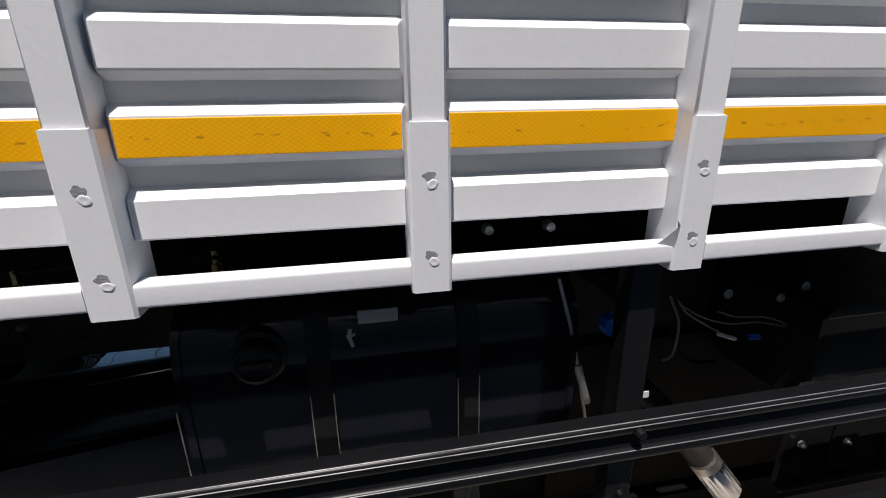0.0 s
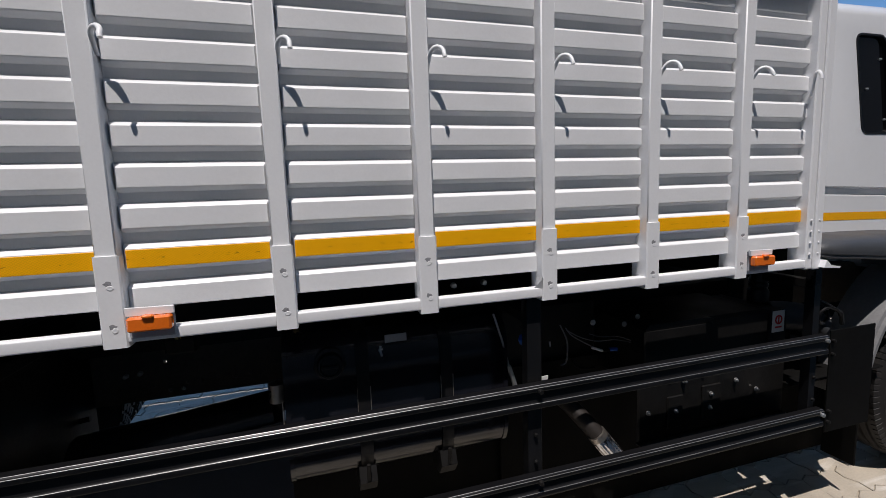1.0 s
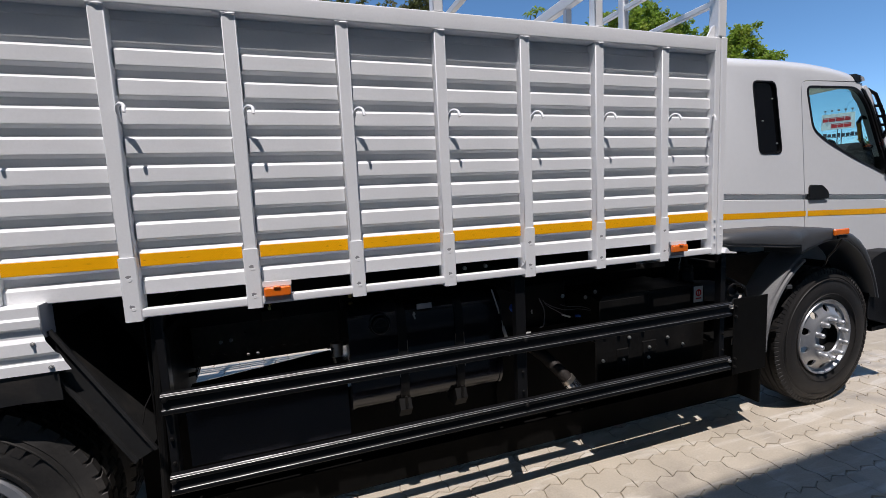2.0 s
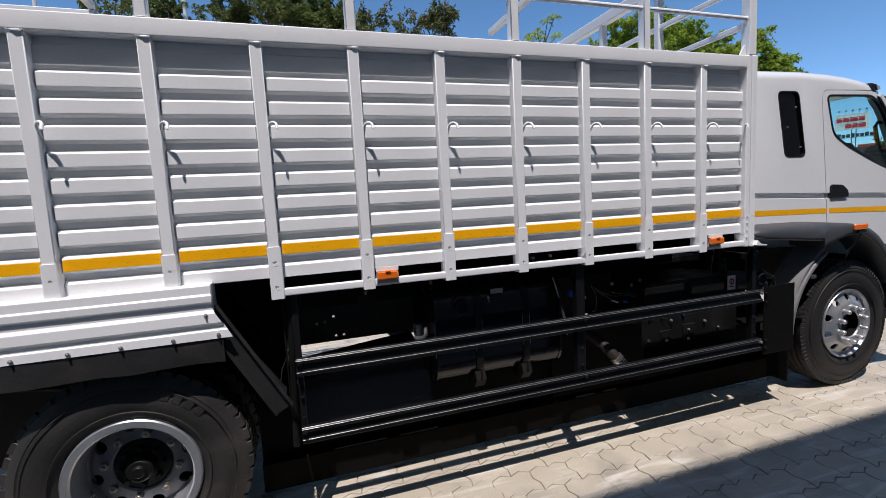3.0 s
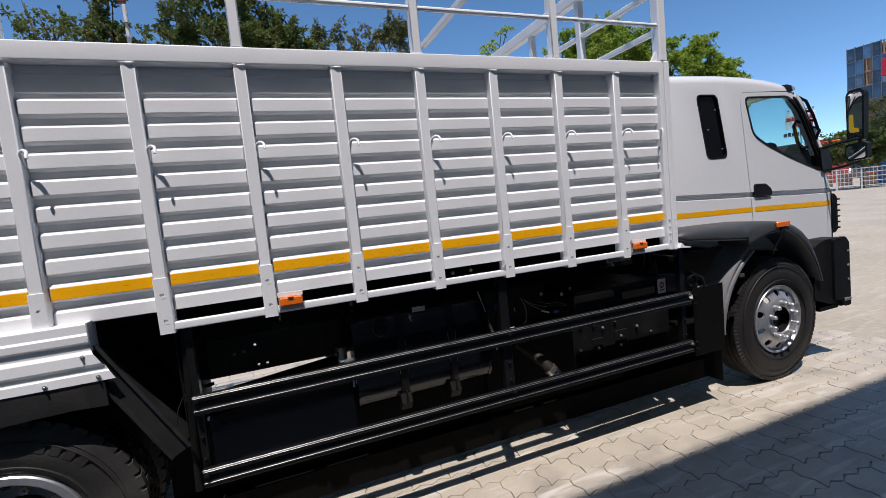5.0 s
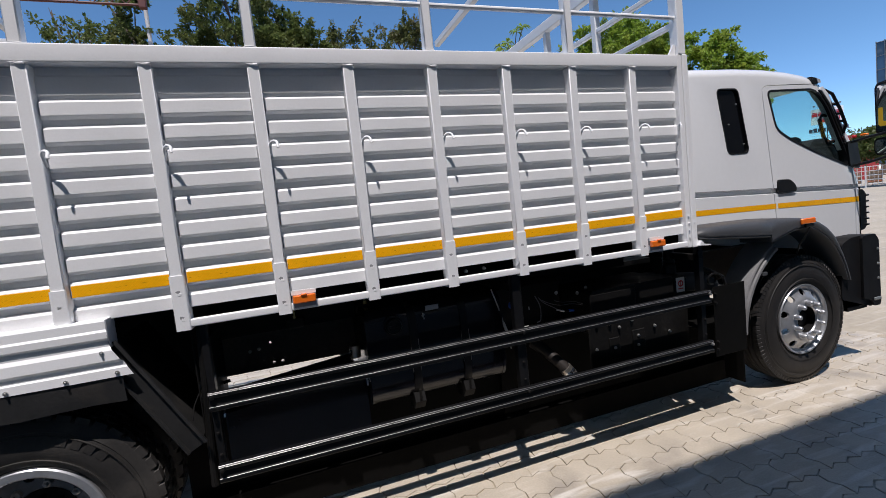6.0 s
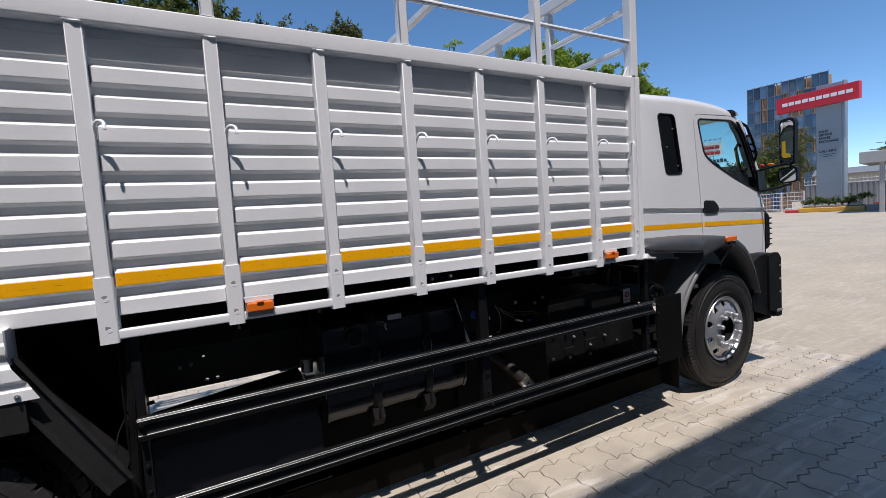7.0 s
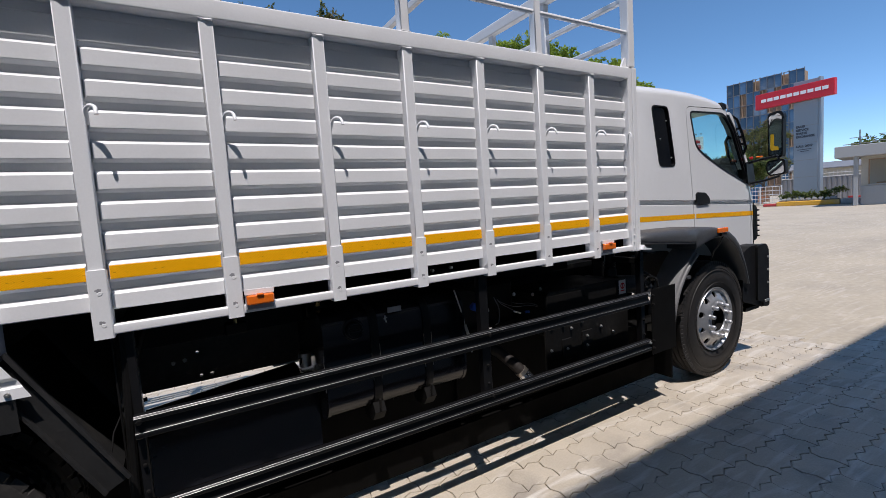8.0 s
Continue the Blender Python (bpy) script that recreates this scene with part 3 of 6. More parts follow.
part("rope_hook", Shape().tube([(XE - 0.048, 0.016, 1.872), (XE - 0.052, 0.008, 1.90), (XE - 0.058, 0.0, 1.935), (XE - 0.068, -0.012, 1.955), (XE - 0.079, -0.03, 1.955), (XE - 0.088, -0.045, 1.938), (XE - 0.089, -0.047, 1.922)], 0.0055, 8), WHITE, endp)

top_rail = part("top_rail", Shape().bar(-4.5, XE - 0.047, -0.004, 0.066, 2.297, 2.368, 0.006), WHITE, truck, "white painted box-section rail", 60)
for k in range(-11, 4):
    part("weld_seam", Shape().tube([(post_x(k) - 0.026, -0.003, 2.2955), (post_x(k) - 0.01, -0.0035, 2.2945), (post_x(k) + 0.01, -0.003, 2.2955), (post_x(k) + 0.026, -0.003, 2.2945)], 0.0014, 6), WHITE, top_rail)
for k in range(-3, 4):
    a = post_x(k) + 0.029
    b = (post_x(k + 1) - 0.029) if k < 3 else XE - 0.046
    part("bottom_rail", Shape().bar(a, b, -0.002, 0.032, 1.197, 1.230, 0.0055), WHITE, truck, "", 60)
part("bent_tab", Shape().add([(post_x(1) - 0.028, 0.0, 1.215), (post_x(1) - 0.06, 0.004, 1.226), (post_x(1) - 0.045, -0.004, 1.243), (post_x(1) - 0.03, -0.012, 1.262), (post_x(1) - 0.034, -0.010, 1.27), (post_x(1) - 0.026, -0.004, 1.235)], [(0, 1, 2, 5), (2, 3, 4, 5)]), WHITE, truck, "torn and bent steel tab")

# side rail of the open superstructure, and its headboard
part("side_pipe", Shape().tube([(-4.4, 0.022, 2.593), (XE - 0.02, 0.022, 2.593)], 0.0125, 10), WHITE, truck)
part("upper_side_rail", Shape().box(-4.5, XE, 0.004, 0.05, 3.17, 3.22, 0.006), WHITE, truck)
for z, h in ((2.03, 0.03), (2.17, 0.03), (2.315, 0.045)):
    part("far_slat", Shape().box(-4.5, XE, WIDE - 0.05, WIDE - 0.02, z, z + h, 0.005), WHITE, truck)
part("far_upper_rail", Shape().box(-4.5, post_x(-6) + 0.03, WIDE - 0.05, WIDE, 3.13, 3.168, 0.006), WHITE, truck)
for k in (-6, 2):
    part("cross_beam", Shape().box(post_x(k) - 0.025, post_x(k) + 0.025, 0.052, WIDE - 0.052, 3.17, 3.225, 0.006), WHITE, truck)
part("headboard_beam", Shape().box(XE - 0.04, XE + 0.03, 0.0, WIDE, 3.06, 3.15, 0.008), WHITE, truck)
for z in (2.565, 2.805):
    part("headboard_bar", Shape().box(XE - 0.018, XE + 0.018, 0.06, WIDE - 0.06, z - 0.016, z + 0.016, 0.004), WHITE, truck)
for y in (0.73, 1.38):
    part("headboard_post", Shape().box(XE - 0.025, XE + 0.025, y, y + 0.05, 2.36, 3.06, 0.004), WHITE, truck)
part("headboard_panel", Shape().box(XE - 0.02, XE + 0.015, 0.076, WIDE - 0.07, 1.29, 2.36, 0.005), WHITE, truck)
part("far_side_panel", Shape().box(-4.5, XE - 0.03, WIDE - 0.06, WIDE - 0.03, 1.29, 1.87, 0.004), WHITE, truck)
part("tailboard", Shape().box(-4.53, -4.5, 0.03, WIDE - 0.03, 1.25, 2.36, 0.005), WHITE, truck)
for k in range(-11, 5):
    part("far_post", Shape().box(post_x(k) - 0.024, post_x(k) + 0.024, WIDE - 0.03, WIDE + 0.02, 1.2, 2.297, 0.005), WHITE, truck)
part("cargo_floor", Shape().box(-4.5, XE - 0.03, 0.07, WIDE - 0.07, 1.272, 1.292, 0.002), CHASSIS, truck, "black painted steel deck")
for k in range(-11, 5):
    part("cross_bearer", Shape().box(post_x(k) - 0.012, post_x(k) + 0.02, 0.075, WIDE - 0.08, 1.185, 1.271, 0.003), CHASSIS, truck)
for y in (0.79, 1.25):
    part("long_runner", Shape().box(-4.5, 1.68, y, y + 0.07, 1.075, 1.184, 0.004), CHASSIS, truck)

# marker lamps
def marker_lamp(x, z, y):
    lamp = part("marker_lamp", Shape().box(x - 0.053, x + 0.052, y + 0.022, y + 0.03, z - 0.042, z + 0.038, 0.003), GREYPLATE, truck, "amber side marker lamp on a bent bracket")
    part("bracket_lip", Shape().prism([(x - 0.054, z + 0.019), (x + 0.053, z + 0.019), (x + 0.054, z + 0.037), (x - 0.056, z + 0.040)], "y", y + 0.012, y + 0.021), WHITE, lamp)
    part("lens", Shape().box(x - 0.050, x + 0.050, y - 0.006, y + 0.021, z - 0.020, z + 0.018, 0.005), AMBER, lamp, "orange lens")
    part("lens_rib", Shape().box(x - 0.014, x + 0.012, y - 0.012, y + 0.004, z + 0.0145, z + 0.0235, 0.003), AMBER, lamp)


marker_lamp(-0.650, 1.2495, -0.03)
marker_lamp(1.400, 1.2525, -0.03)

# --- rear mudguard: pressed sheet over the rear wheels, rubber flap, sloping splash plate
s = Shape()
sec = [(0.06, 1.288), (-0.020, 1.286), (-0.024, 1.280), (-0.024, 1.247), (-0.030, 1.238), (-0.029, 1.212), (-0.019, 1.202), (-0.018, 1.176), (-0.027, 1.160), (-0.028, 1.120), (-0.019, 1.108), (-0.018, 1.090), (-0.025, 1.084), (-0.026, 1.050)]
rt = [-1.412] * 7 + [-1.412, -1.405, -1.383, -1.374, -1.367, -1.362, -1.345]
v = [(-4.3, y, z) for y, z in sec] + [(x, y, z) for (y, z), x in zip(sec, rt)]
n = len(sec)
s.add(v, [(i, i + 1, n + i + 1, n + i) for i in range(n - 1)])
mud = part("mudguard", s, WHITE, truck, "white ribbed steel mudguard", 25)
for bx, bz in ((-1.939, 1.064), (-1.760, 1.063), (-1.572, 1.064), (-1.400, 1.067), (-1.441, 1.155), (-2.12, 1.064), (-2.30, 1.064), (-2.48, 1.064)):
    part("bolt", Shape().lathe([(0, -0.040), (0.004, -0.039), (0.0045, -0.032), (0.008, -0.031), (0.008, -0.026)], (bx, 0, bz), n=8), BOLT, mud)
part("mudguard_end", Shape().prism([(-0.028, 1.286), (0.06, 1.286), (0.06, 1.17), (-0.012, 1.17), (-0.03, 1.2)], "x", -1.414, -1.409), GREYPLATE, mud)
s = Shape()
cols = 24
for i in range(cols + 1):
    x = -4.2 + i * (4.2 - 1.385) / cols
    w = 0.006 * math.sin(i * 1.7) + 0.004 * math.sin(i * 0.6)
    for y, z in ((-0.022, 1.075), (-0.022 + w * 0.4, 1.0), (-0.02 + w, 0.945 + 0.003 * math.sin(i * 2.3)), (-0.014 + w, 0.945 + 0.003 * math.sin(i * 2.3)), (-0.015, 1.0), (-0.016, 1.075)):
        s.v.append((x, y, z))
for i in range(cols):
    s.f += [(i * 6 + j, i * 6 + (j + 1) % 6, (i + 1) * 6 + (j + 1) % 6, (i + 1) * 6 + j) for j in range(6)]
s.f += [tuple(range(6)), tuple(range(cols * 6, cols * 6 + 6))]
part("rubber_flap", s, FLAP, mud, "black hanging rubber flap")
s = Shape()
a, b = Vector((-1.438, 0, 1.172)), Vector((-1.165, 0, 0.67))
d = (b - a).normalized()
nrm = Vector((d.z, 0, -d.x))
prof = [(0.046, -0.004), (0.046, 0.03), (0.006, 0.034), (0.004, 0.56), (-0.004, 0.56), (-0.006, 0.028), (-0.038, 0.022), (-0.046, 0.006), (-0.046, -0.006), (-0.034, -0.008), (-0.028, 0.008), (0.034, 0.012), (0.038, -0.006)]
m = len(prof)
for q in (a, b):
    for u, yy in prof:
        p = q + nrm * u
        s.v.append((p.x, yy, p.z))
s.f += [(i, (i + 1) % m, m + (i + 1) % m, m + i) for i in range(m)] + [tuple(range(m)), tuple(range(m, 2 * m))]
part("splash_plate", s, FLAP, truck, "black sloping splash plate, dusty at its foot")
part("stay_wire", Shape().tube([(-1.175, 0.03, 0.78), (-1.165, 0.05, 0.84), (-1.12, 0.09, 0.93), (-1.09, 0.12, 1.06)], 0.003, 6), CHASSIS, truck)

# --- wheels
def tyre_shape(R, w, y0, rim_r, lugs):
    """A truck tyre with its outer face at y0 and its width going inward; ribs or shoulder lugs in its tread."""
    s = Shape()
    prof = [(rim_r, y0 + 0.035), (rim_r + 0.02, y0 + 0.020), (rim_r + 0.05, y0 + 0.006), (rim_r + 0.085, y0), (rim_r + 0.12, y0 + 0.003), (R - 0.065, y0 + 0.015), (R - 0.06, y0 + 0.013), (R - 0.030, y0 + 0.027)]
    if lugs:
        prof += [(R - 0.018, y0 + 0.034), (R - 0.010, y0 + 0.046), (R - 0.009, y0 + w - 0.028)]
    else:
        tread = [(R - 0.006, y0 + 0.030)]
        span = w - 0.06
        for g in range(5):
            c = y0 + 0.03 + span * (g + 0.5) / 5
            e = y0 + 0.03 + span * (g + 1) / 5
            tread += [(R - 0.001 - 0.004 * abs(g - 2) / 2, c - span / 10 + 0.007), (R - 0.001 - 0.004 * abs(g - 2) / 2, e - 0.007), (R - 0.015, e - 0.005), (R - 0.015, e + 0.005)]
        prof += tread[:-2]
    prof += [(R - 0.025, y0 + w - 0.022), (R - 0.05, y0 + w - 0.012), (rim_r + 0.10, y0 + w), (rim_r, y0 + w - 0.035)]
    s.lathe(prof, (0, 0, 0), n=96)
    # the cut tread as one sheet round the carcass: (y, height on a block, height in a cut, turn) along each line across it
    if lugs:
        n, across = 44, []
        for row in range(4):
            ya = y0 + 0.030 + row * (w - 0.056) / 4
            yb = ya + (w - 0.056) / 4 - 0.007
            low = R - 0.026 if row == 0 else R - 0.02
            turn = 0.5 * (row % 2) * 2 * math.pi / n
            across += [(ya, low, low, turn), (ya + (0.008 if row == 0 else 0.002), R, low, turn), (yb - 0.002, R, low, turn + 0.02), (yb, low, low, turn + 0.02)]
    else:
        n, across = 92, [(y0 + 0.021, R - 0.030, R - 0.040, 0.0), (y0 + 0.028, R - 0.003, R - 0.016, 0.0), (y0 + 0.050, R - 0.001, R - 0.016, 0.0), (y0 + 0.052, R - 0.020, R - 0.020, 0.0)]
    m, count, v = len(across), 4 * n, []
    for k in range(count):
        a = 2 * math.pi * (k // 4 + (0.06, 0.14, 0.86, 0.94)[k % 4]) / n
        for y, high, low, turn in across:
            rr = high if k % 4 in (1, 2) else low
            v.append((rr * math.cos(a + turn), y, rr * math.sin(a + turn)))
    s.add(v, [(k * m + q, k * m + q + 1, (k + 1) % count * m + q + 1, (k + 1) % count * m + q) for k in range(count) for q in range(m - 1)])
    for rr in (rim_r + 0.045, R - 0.075):
        s.lathe([(rr, y0 - 0.001), (rr + 0.003, y0 - 0.001 if rr > 0.3 else y0 + 0.004), (rr + 0.005, y0 + 0.004)], (0, 0, 0), n=96)
    return s


def letters(count, r, a0, step, y):
    """Raised marks on a sidewall: plain bars the size of its lettering."""
    s = Shape()
    for i in range(count):
        a = a0 + i * step
        q = []
        for rr, da in ((r, -0.045), (r, 0.045), (r + 0.034, 0.045), (r + 0.034, -0.045)):
            q.append((rr * math.cos(a + da), rr * math.sin(a + da)))
        s.add([(x, y, z) for x, z in q] + [(x, y + 0.006, z) for x, z in q], [(0, 1, 2, 3), (0, 1, 5, 4), (1, 2, 6, 5), (2, 3, 7, 6), (3, 0, 4, 7)])
    return s


def cylinders(count, r_at, r, y0, y1, phase=0.0, n=14):
    s = Shape()
    for i in range(count):
        a = phase + 2 * math.pi * i / count
        c = (r_at * math.cos(a), 0, r_at * math.sin(a))
        s.tube([(c[0], y0, c[2]), (c[0], y1, c[2])], r, n)
    return s


def front_wheel(x, y, z, flip=1):
    w = part("wheel", Shape().lathe([(0.0, 0.10), (0.075, 0.10), (0.085, 0.11), (0.085, 0.2), (0.0, 0.2)], (0, 0, 0), n=24), CHASSIS, truck, "front wheel with a silver disc and bright nuts", at=(x, y, z))
    w.scale = (1, flip, 1)
    R, rim = 0.488, 0.262
    part("tyre", tyre_shape(R, 0.275, 0.0, rim, False), RUBBER, w, "new black ribbed tyre", 30, at=(0, 0, 0))
    disc = Shape().lathe([(0.268, 0.018), (0.264, 0.010), (0.256, 0.012), (0.248, 0.030), (0.235, 0.036), (0.215, 0.026), (0.185, 0.006), (0.172, -0.004), (0.160, -0.010), (0.106, -0.012), (0.100, -0.004), (0.100, 0.06),
                          (0.107, 0.06), (0.107, 0.0), (0.155, 0.002), (0.180, 0.018), (0.215, 0.040), (0.240, 0.05), (0.262, 0.05)], (0, 0, 0), n=72, closed=True)
    cut = solid(disc, [cylinders(10, 0.206, 0.025, -0.1, 0.2, 0.31)])
    part("rim", finish(cut, SILVER, 35), SILVER, w, at=(0, 0, 0))
    for i in range(10):
        a = 2 * math.pi * (i + 0.5) / 10
        p = Vector((0.133 * math.cos(a), 0, 0.133 * math.sin(a)))
        part("nut", Shape().lathe([(0.0, -0.056), (0.012, -0.054), (0.017, -0.047), (0.018, -0.024), (0.022, -0.020), (0.022, -0.010)], p, n=12), SILVER, w, at=(0, 0, 0))
    part("hub", Shape().lathe([(0.0, 0.030), (0.05, 0.032), (0.06, 0.042), (0.066, 0.055), (0.0982, 0.055), (0.0982, -0.003)], (0, 0, 0), n=24), CHASSIS, w, at=(0, 0, 0))
    return w


def rear_wheel(x, y, z, flip=1):
    w = part("wheel", Shape().lathe([(0.0, 0.075), (0.045, 0.075), (0.055, 0.085), (0.06, 0.14), (0.115, 0.15), (0.12, 0.16), (0.12, 0.4), (0.0, 0.4)], (0, 0, 0), n=32), CHASSIS, truck, "rear twin wheel with a silver dished rim", at=(x, y, z))
    w.scale = (1, flip, 1)
    R, rim = 0.476, 0.258
    part("tyre", tyre_shape(R, 0.25, 0.0, rim, True), DUSTYRUBBER, w, "new black lugged tyre", 30, at=(0, 0, 0))
    part("tyre", tyre_shape(R, 0.25, 0.30, rim, True), RUBBER, w, "", 30, at=(0, 0, 0))
    part("sidewall_mark", letters(4, 0.365, 0.75, 0.135, -0.0005), DUSTYRUBBER, w, at=(0, 0, 0))
    lip = Shape().lathe([(0.270, 0.030), (0.268, 0.014), (0.262, 0.008), (0.236, 0.007), (0.229, 0.014), (0.226, 0.05), (0.222, 0.062), (0.220, 0.20), (0.232, 0.20), (0.238, 0.07), (0.250, 0.055), (0.268, 0.045)], (0, 0, 0), n=72, closed=True)
    part("rim", lip, SILVER, w, "bright silver rim lip", at=(0, 0, 0))
    disc = Shape().lathe([(0.225, 0.150), (0.212, 0.165), (0.195, 0.150), (0.165, 0.142), (0.128, 0.140), (0.120, 0.146), (0.120, 0.16), (0.17, 0.16), (0.21, 0.185), (0.225, 0.175)], (0, 0, 0), n=72, closed=True)
    cut = solid(disc, [cylinders(8, 0.190, 0.027, 0.0, 0.4, 0.2)])
    part("wheel_disc", finish(cut, DISC, 35), DISC, w, "", at=(0, 0, 0))
    for i in range(8):
        a = 2 * math.pi * (i + 0.5) / 8 + 0.2
        p = Vector((0.148 * math.cos(a), 0, 0.148 * math.sin(a)))
        part("nut", Shape().lathe([(0.0, 0.105), (0.008, 0.106), (0.010, 0.118), (0.017, 0.120), (0.019, 0.144)], p, n=6), STEEL, w, at=(0, 0, 0))
    hub = Shape().lathe([(0.0, 0.060), (0.022, 0.060), (0.026, 0.064), (0.03, 0.078)], (0, 0, 0), n=24)
    for i in range(8):
        a = 2 * math.pi * i / 8
        part("stud", Shape().tube([(0.085 * math.cos(a), 0.105, 0.085 * math.sin(a)), (0.085 * math.cos(a), 0.16, 0.085 * math.sin(a))], 0.013, 6), CHASSIS, w, at=(0, 0, 0))
    part("hub", hub, CHASSIS, w, at=(0, 0, 0))
    part("valve_stem", Shape().tube([(-0.195, 0.10, -0.06), (-0.16, 0.05, -0.05), (-0.215, 0.02, -0.085)], 0.004, 6), CHASSIS, w, at=(0, 0, 0))
    return w


front_wheel(2.90, 0.12, 0.487)
front_wheel(2.90, WIDE - 0.12, 0.487, -1)
rear_wheel(-1.80, 0.03, 0.462)
rear_wheel(-1.80, WIDE - 0.03, 0.462, -1)
part("rear_axle", Shape().tube([(-1.775, 0.5, 0.47), (-1.775, 0.85, 0.47), (-1.775, 0.9, 0.47), (-1.775, 1.22, 0.47), (-1.775, 1.26, 0.47), (-1.775, WIDE - 0.5, 0.47)], [0.085, 0.085, 0.22, 0.22, 0.085, 0.085], 20), CHASSIS, truck)
part("wheel_liner", Shape().box(-3.2, -1.16, 0.66, 0.67, 0.35, 1.27, 0.003), CHASSIS, truck)
# plate added to block the lit ground behind and leave the gap black
part("box_side_plate", Shape().box(1.79, 2.25, 0.45, 0.46, 0.40, 1.12, 0.003), DEEPBLACK, truck)
part("front_axle", Shape().box(2.84, 2.96, 0.3, WIDE - 0.3, 0.42, 0.52, 0.01), CHASSIS, truck)
part("propeller_shaft", Shape().tube([(-1.6, WIDE / 2, 0.44), (-1.1, WIDE / 2, 0.47), (-0.3, WIDE / 2, 0.53), (0.6, WIDE / 2, 0.60)], 0.05, 16), CHASSIS, truck)

# --- chassis
for y in (0.795, 1.31):
    blind, holes = Shape(), Shape()
    for i in range(26):
        blind.tube([(-1.35 + i * 0.062, y - 0.1, 0.782 + 0.004 * (i % 3)), (-1.35 + i * 0.062, y + 0.010, 0.782 + 0.004 * (i % 3))], 0.0085 if i % 4 else 0.012, 8)
    for hx, hz, hr in ((-0.87, 0.885, 0.008), (-0.862, 0.757, 0.009), (-0.812, 0.757, 0.009)):
        holes.tube([(hx, y - 0.1, hz), (hx, y + 0.2, hz)], hr, 14)
    web = Shape().box(-4.4, 3.5, y, y + 0.014, 0.725, 0.99, 0.002)
    web = solid(web, [blind, holes] if y < 1 else [Shape().box(-1.3, -0.62, y - 0.1, y + 0.1, 0.6, 0.815, 0.0)])
    rail = part("chassis_rail", finish(web, RAILDUST if y < 1 else CHASSIS, 30), CHASSIS, truck, "black drilled chassis rail" if y < 1 else "")
    inn = 0.07 if y < 1 else -0.07
    for fa, fb in (((-4.4, 3.5),) if y < 1 else ((-4.4, -1.31), (-0.61, 3.5))):
        part("flange", Shape().box(fa, fb, y + 0.015, y + inn + 0.015, 0.725, 0.735, 0.002), CHASSIS, rail)
    part("flange", Shape().box(-4.4, 3.5, y + 0.015, y + inn + 0.015, 0.98, 0.99, 0.002), CHASSIS, rail)
    part("spacer", Shape().box(-4.4, 1.7, y, y + 0.06, 0.991, 1.075, 0.003), CHASSIS, rail)
for x in (-3.2, -2.2, -1.0, 0.2, 1.3, 2.3):
    part("cross_member", Shape().box(x - 0.04, x + 0.04, 0.81, 1.30, 0.78, 0.97, 0.004), CHASSIS, truck)
for x0, x1 in ((-2.45, -1.1),):
    for i in range(5):
        part("leaf_spring", Shape().tube([(x0 + i * 0.1, 0.66, 0.74 - i * 0.016), ((x0 + x1) / 2, 0.66, 0.65 - i * 0.016), (x1 - i * 0.1, 0.66, 0.74 - i * 0.016)], 0.011, 6), CHASSIS, truck)

# --- fuel tank with cap and straps
tank_sec = rounded([(0.20, 0.545), (0.20, 1.085), (0.70, 1.085), (0.70, 0.545)], [0.15, 0.12, 0.06, 0.10], 8)
tk = Shape().prism(tank_sec, "x", -0.355, 0.42)
tank = part("fuel_tank", tk, TANKBLACK, truck, "glossy black fuel tank", 30)
for xa in (-0.365, 0.415):
    part("tank_end_seam", Shape().prism(grown(tank_sec, 0.004), "x", xa, xa + 0.015), TANKBLACK, tank)
cap = part("filler_cap", Shape().lathe([(0.0, -0.040), (0.030, -0.039), (0.033, -0.044), (0.040, -0.042), (0.044, -0.034), (0.044, -0.016), (0.053, -0.012), (0.056, 0.02)], (-0.215, 0.212, 0.995), n=24), BLACK, tank)
part("cap_rib", Shape().box(-0.243, -0.187, 0.164, 0.172, 0.989, 1.001, 0.003), BLACK, cap)
for x in (-0.108, 0.189):
    st = Shape()
    outer, inner = grown(tank_sec, 0.007), grown(tank_sec, 0.001)
    nn = len(outer)
    st.v = [(xx, p[0], p[1]) for xx in (x - 0.022, x + 0.022) for p in outer]
    st.f = [(i, (i + 1) % nn, nn + (i + 1) % nn, nn + i) for i in range(nn)]
    strap = part("tank_strap", st, BLACK, tank, "", 30)
    part("strap_bracket", Shape().prism([(0.215, 0.60), (0.19, 0.55), (0.23, 0.50), (0.33, 0.49), (0.36, 0.53)], "x", x - 0.03, x + 0.03).tube([(x, 0.19, 0.56), (x, 0.185, 0.62)], 0.007, 8), CHASSIS, strap)
# thin upright steel lines at the strap edges and the tank's end
for x in (-0.372, -0.131, -0.086, 0.166, 0.212):
    part("worn_edge", Shape().tube([(x, 0.1925, 0.90), (x, 0.1925, 0.82), (x, 0.1925, 0.72)], 0.0013, 6), STEEL, tank)
part("data_plate", Shape().box(-0.028, 0.048, 0.194, 0.199, 1.045, 1.072, 0.001), GREYPLATE, tank, "small grey plate")
part("valve", Shape().tube([(-0.044, 0.197, 1.035), (-0.046, 0.194, 1.018), (-0.040, 0.194, 1.0)], 0.004, 8).tube([(-0.052, 0.195, 1.021), (-0.036, 0.195, 1.024)], 0.003, 6), BOLT, tank)

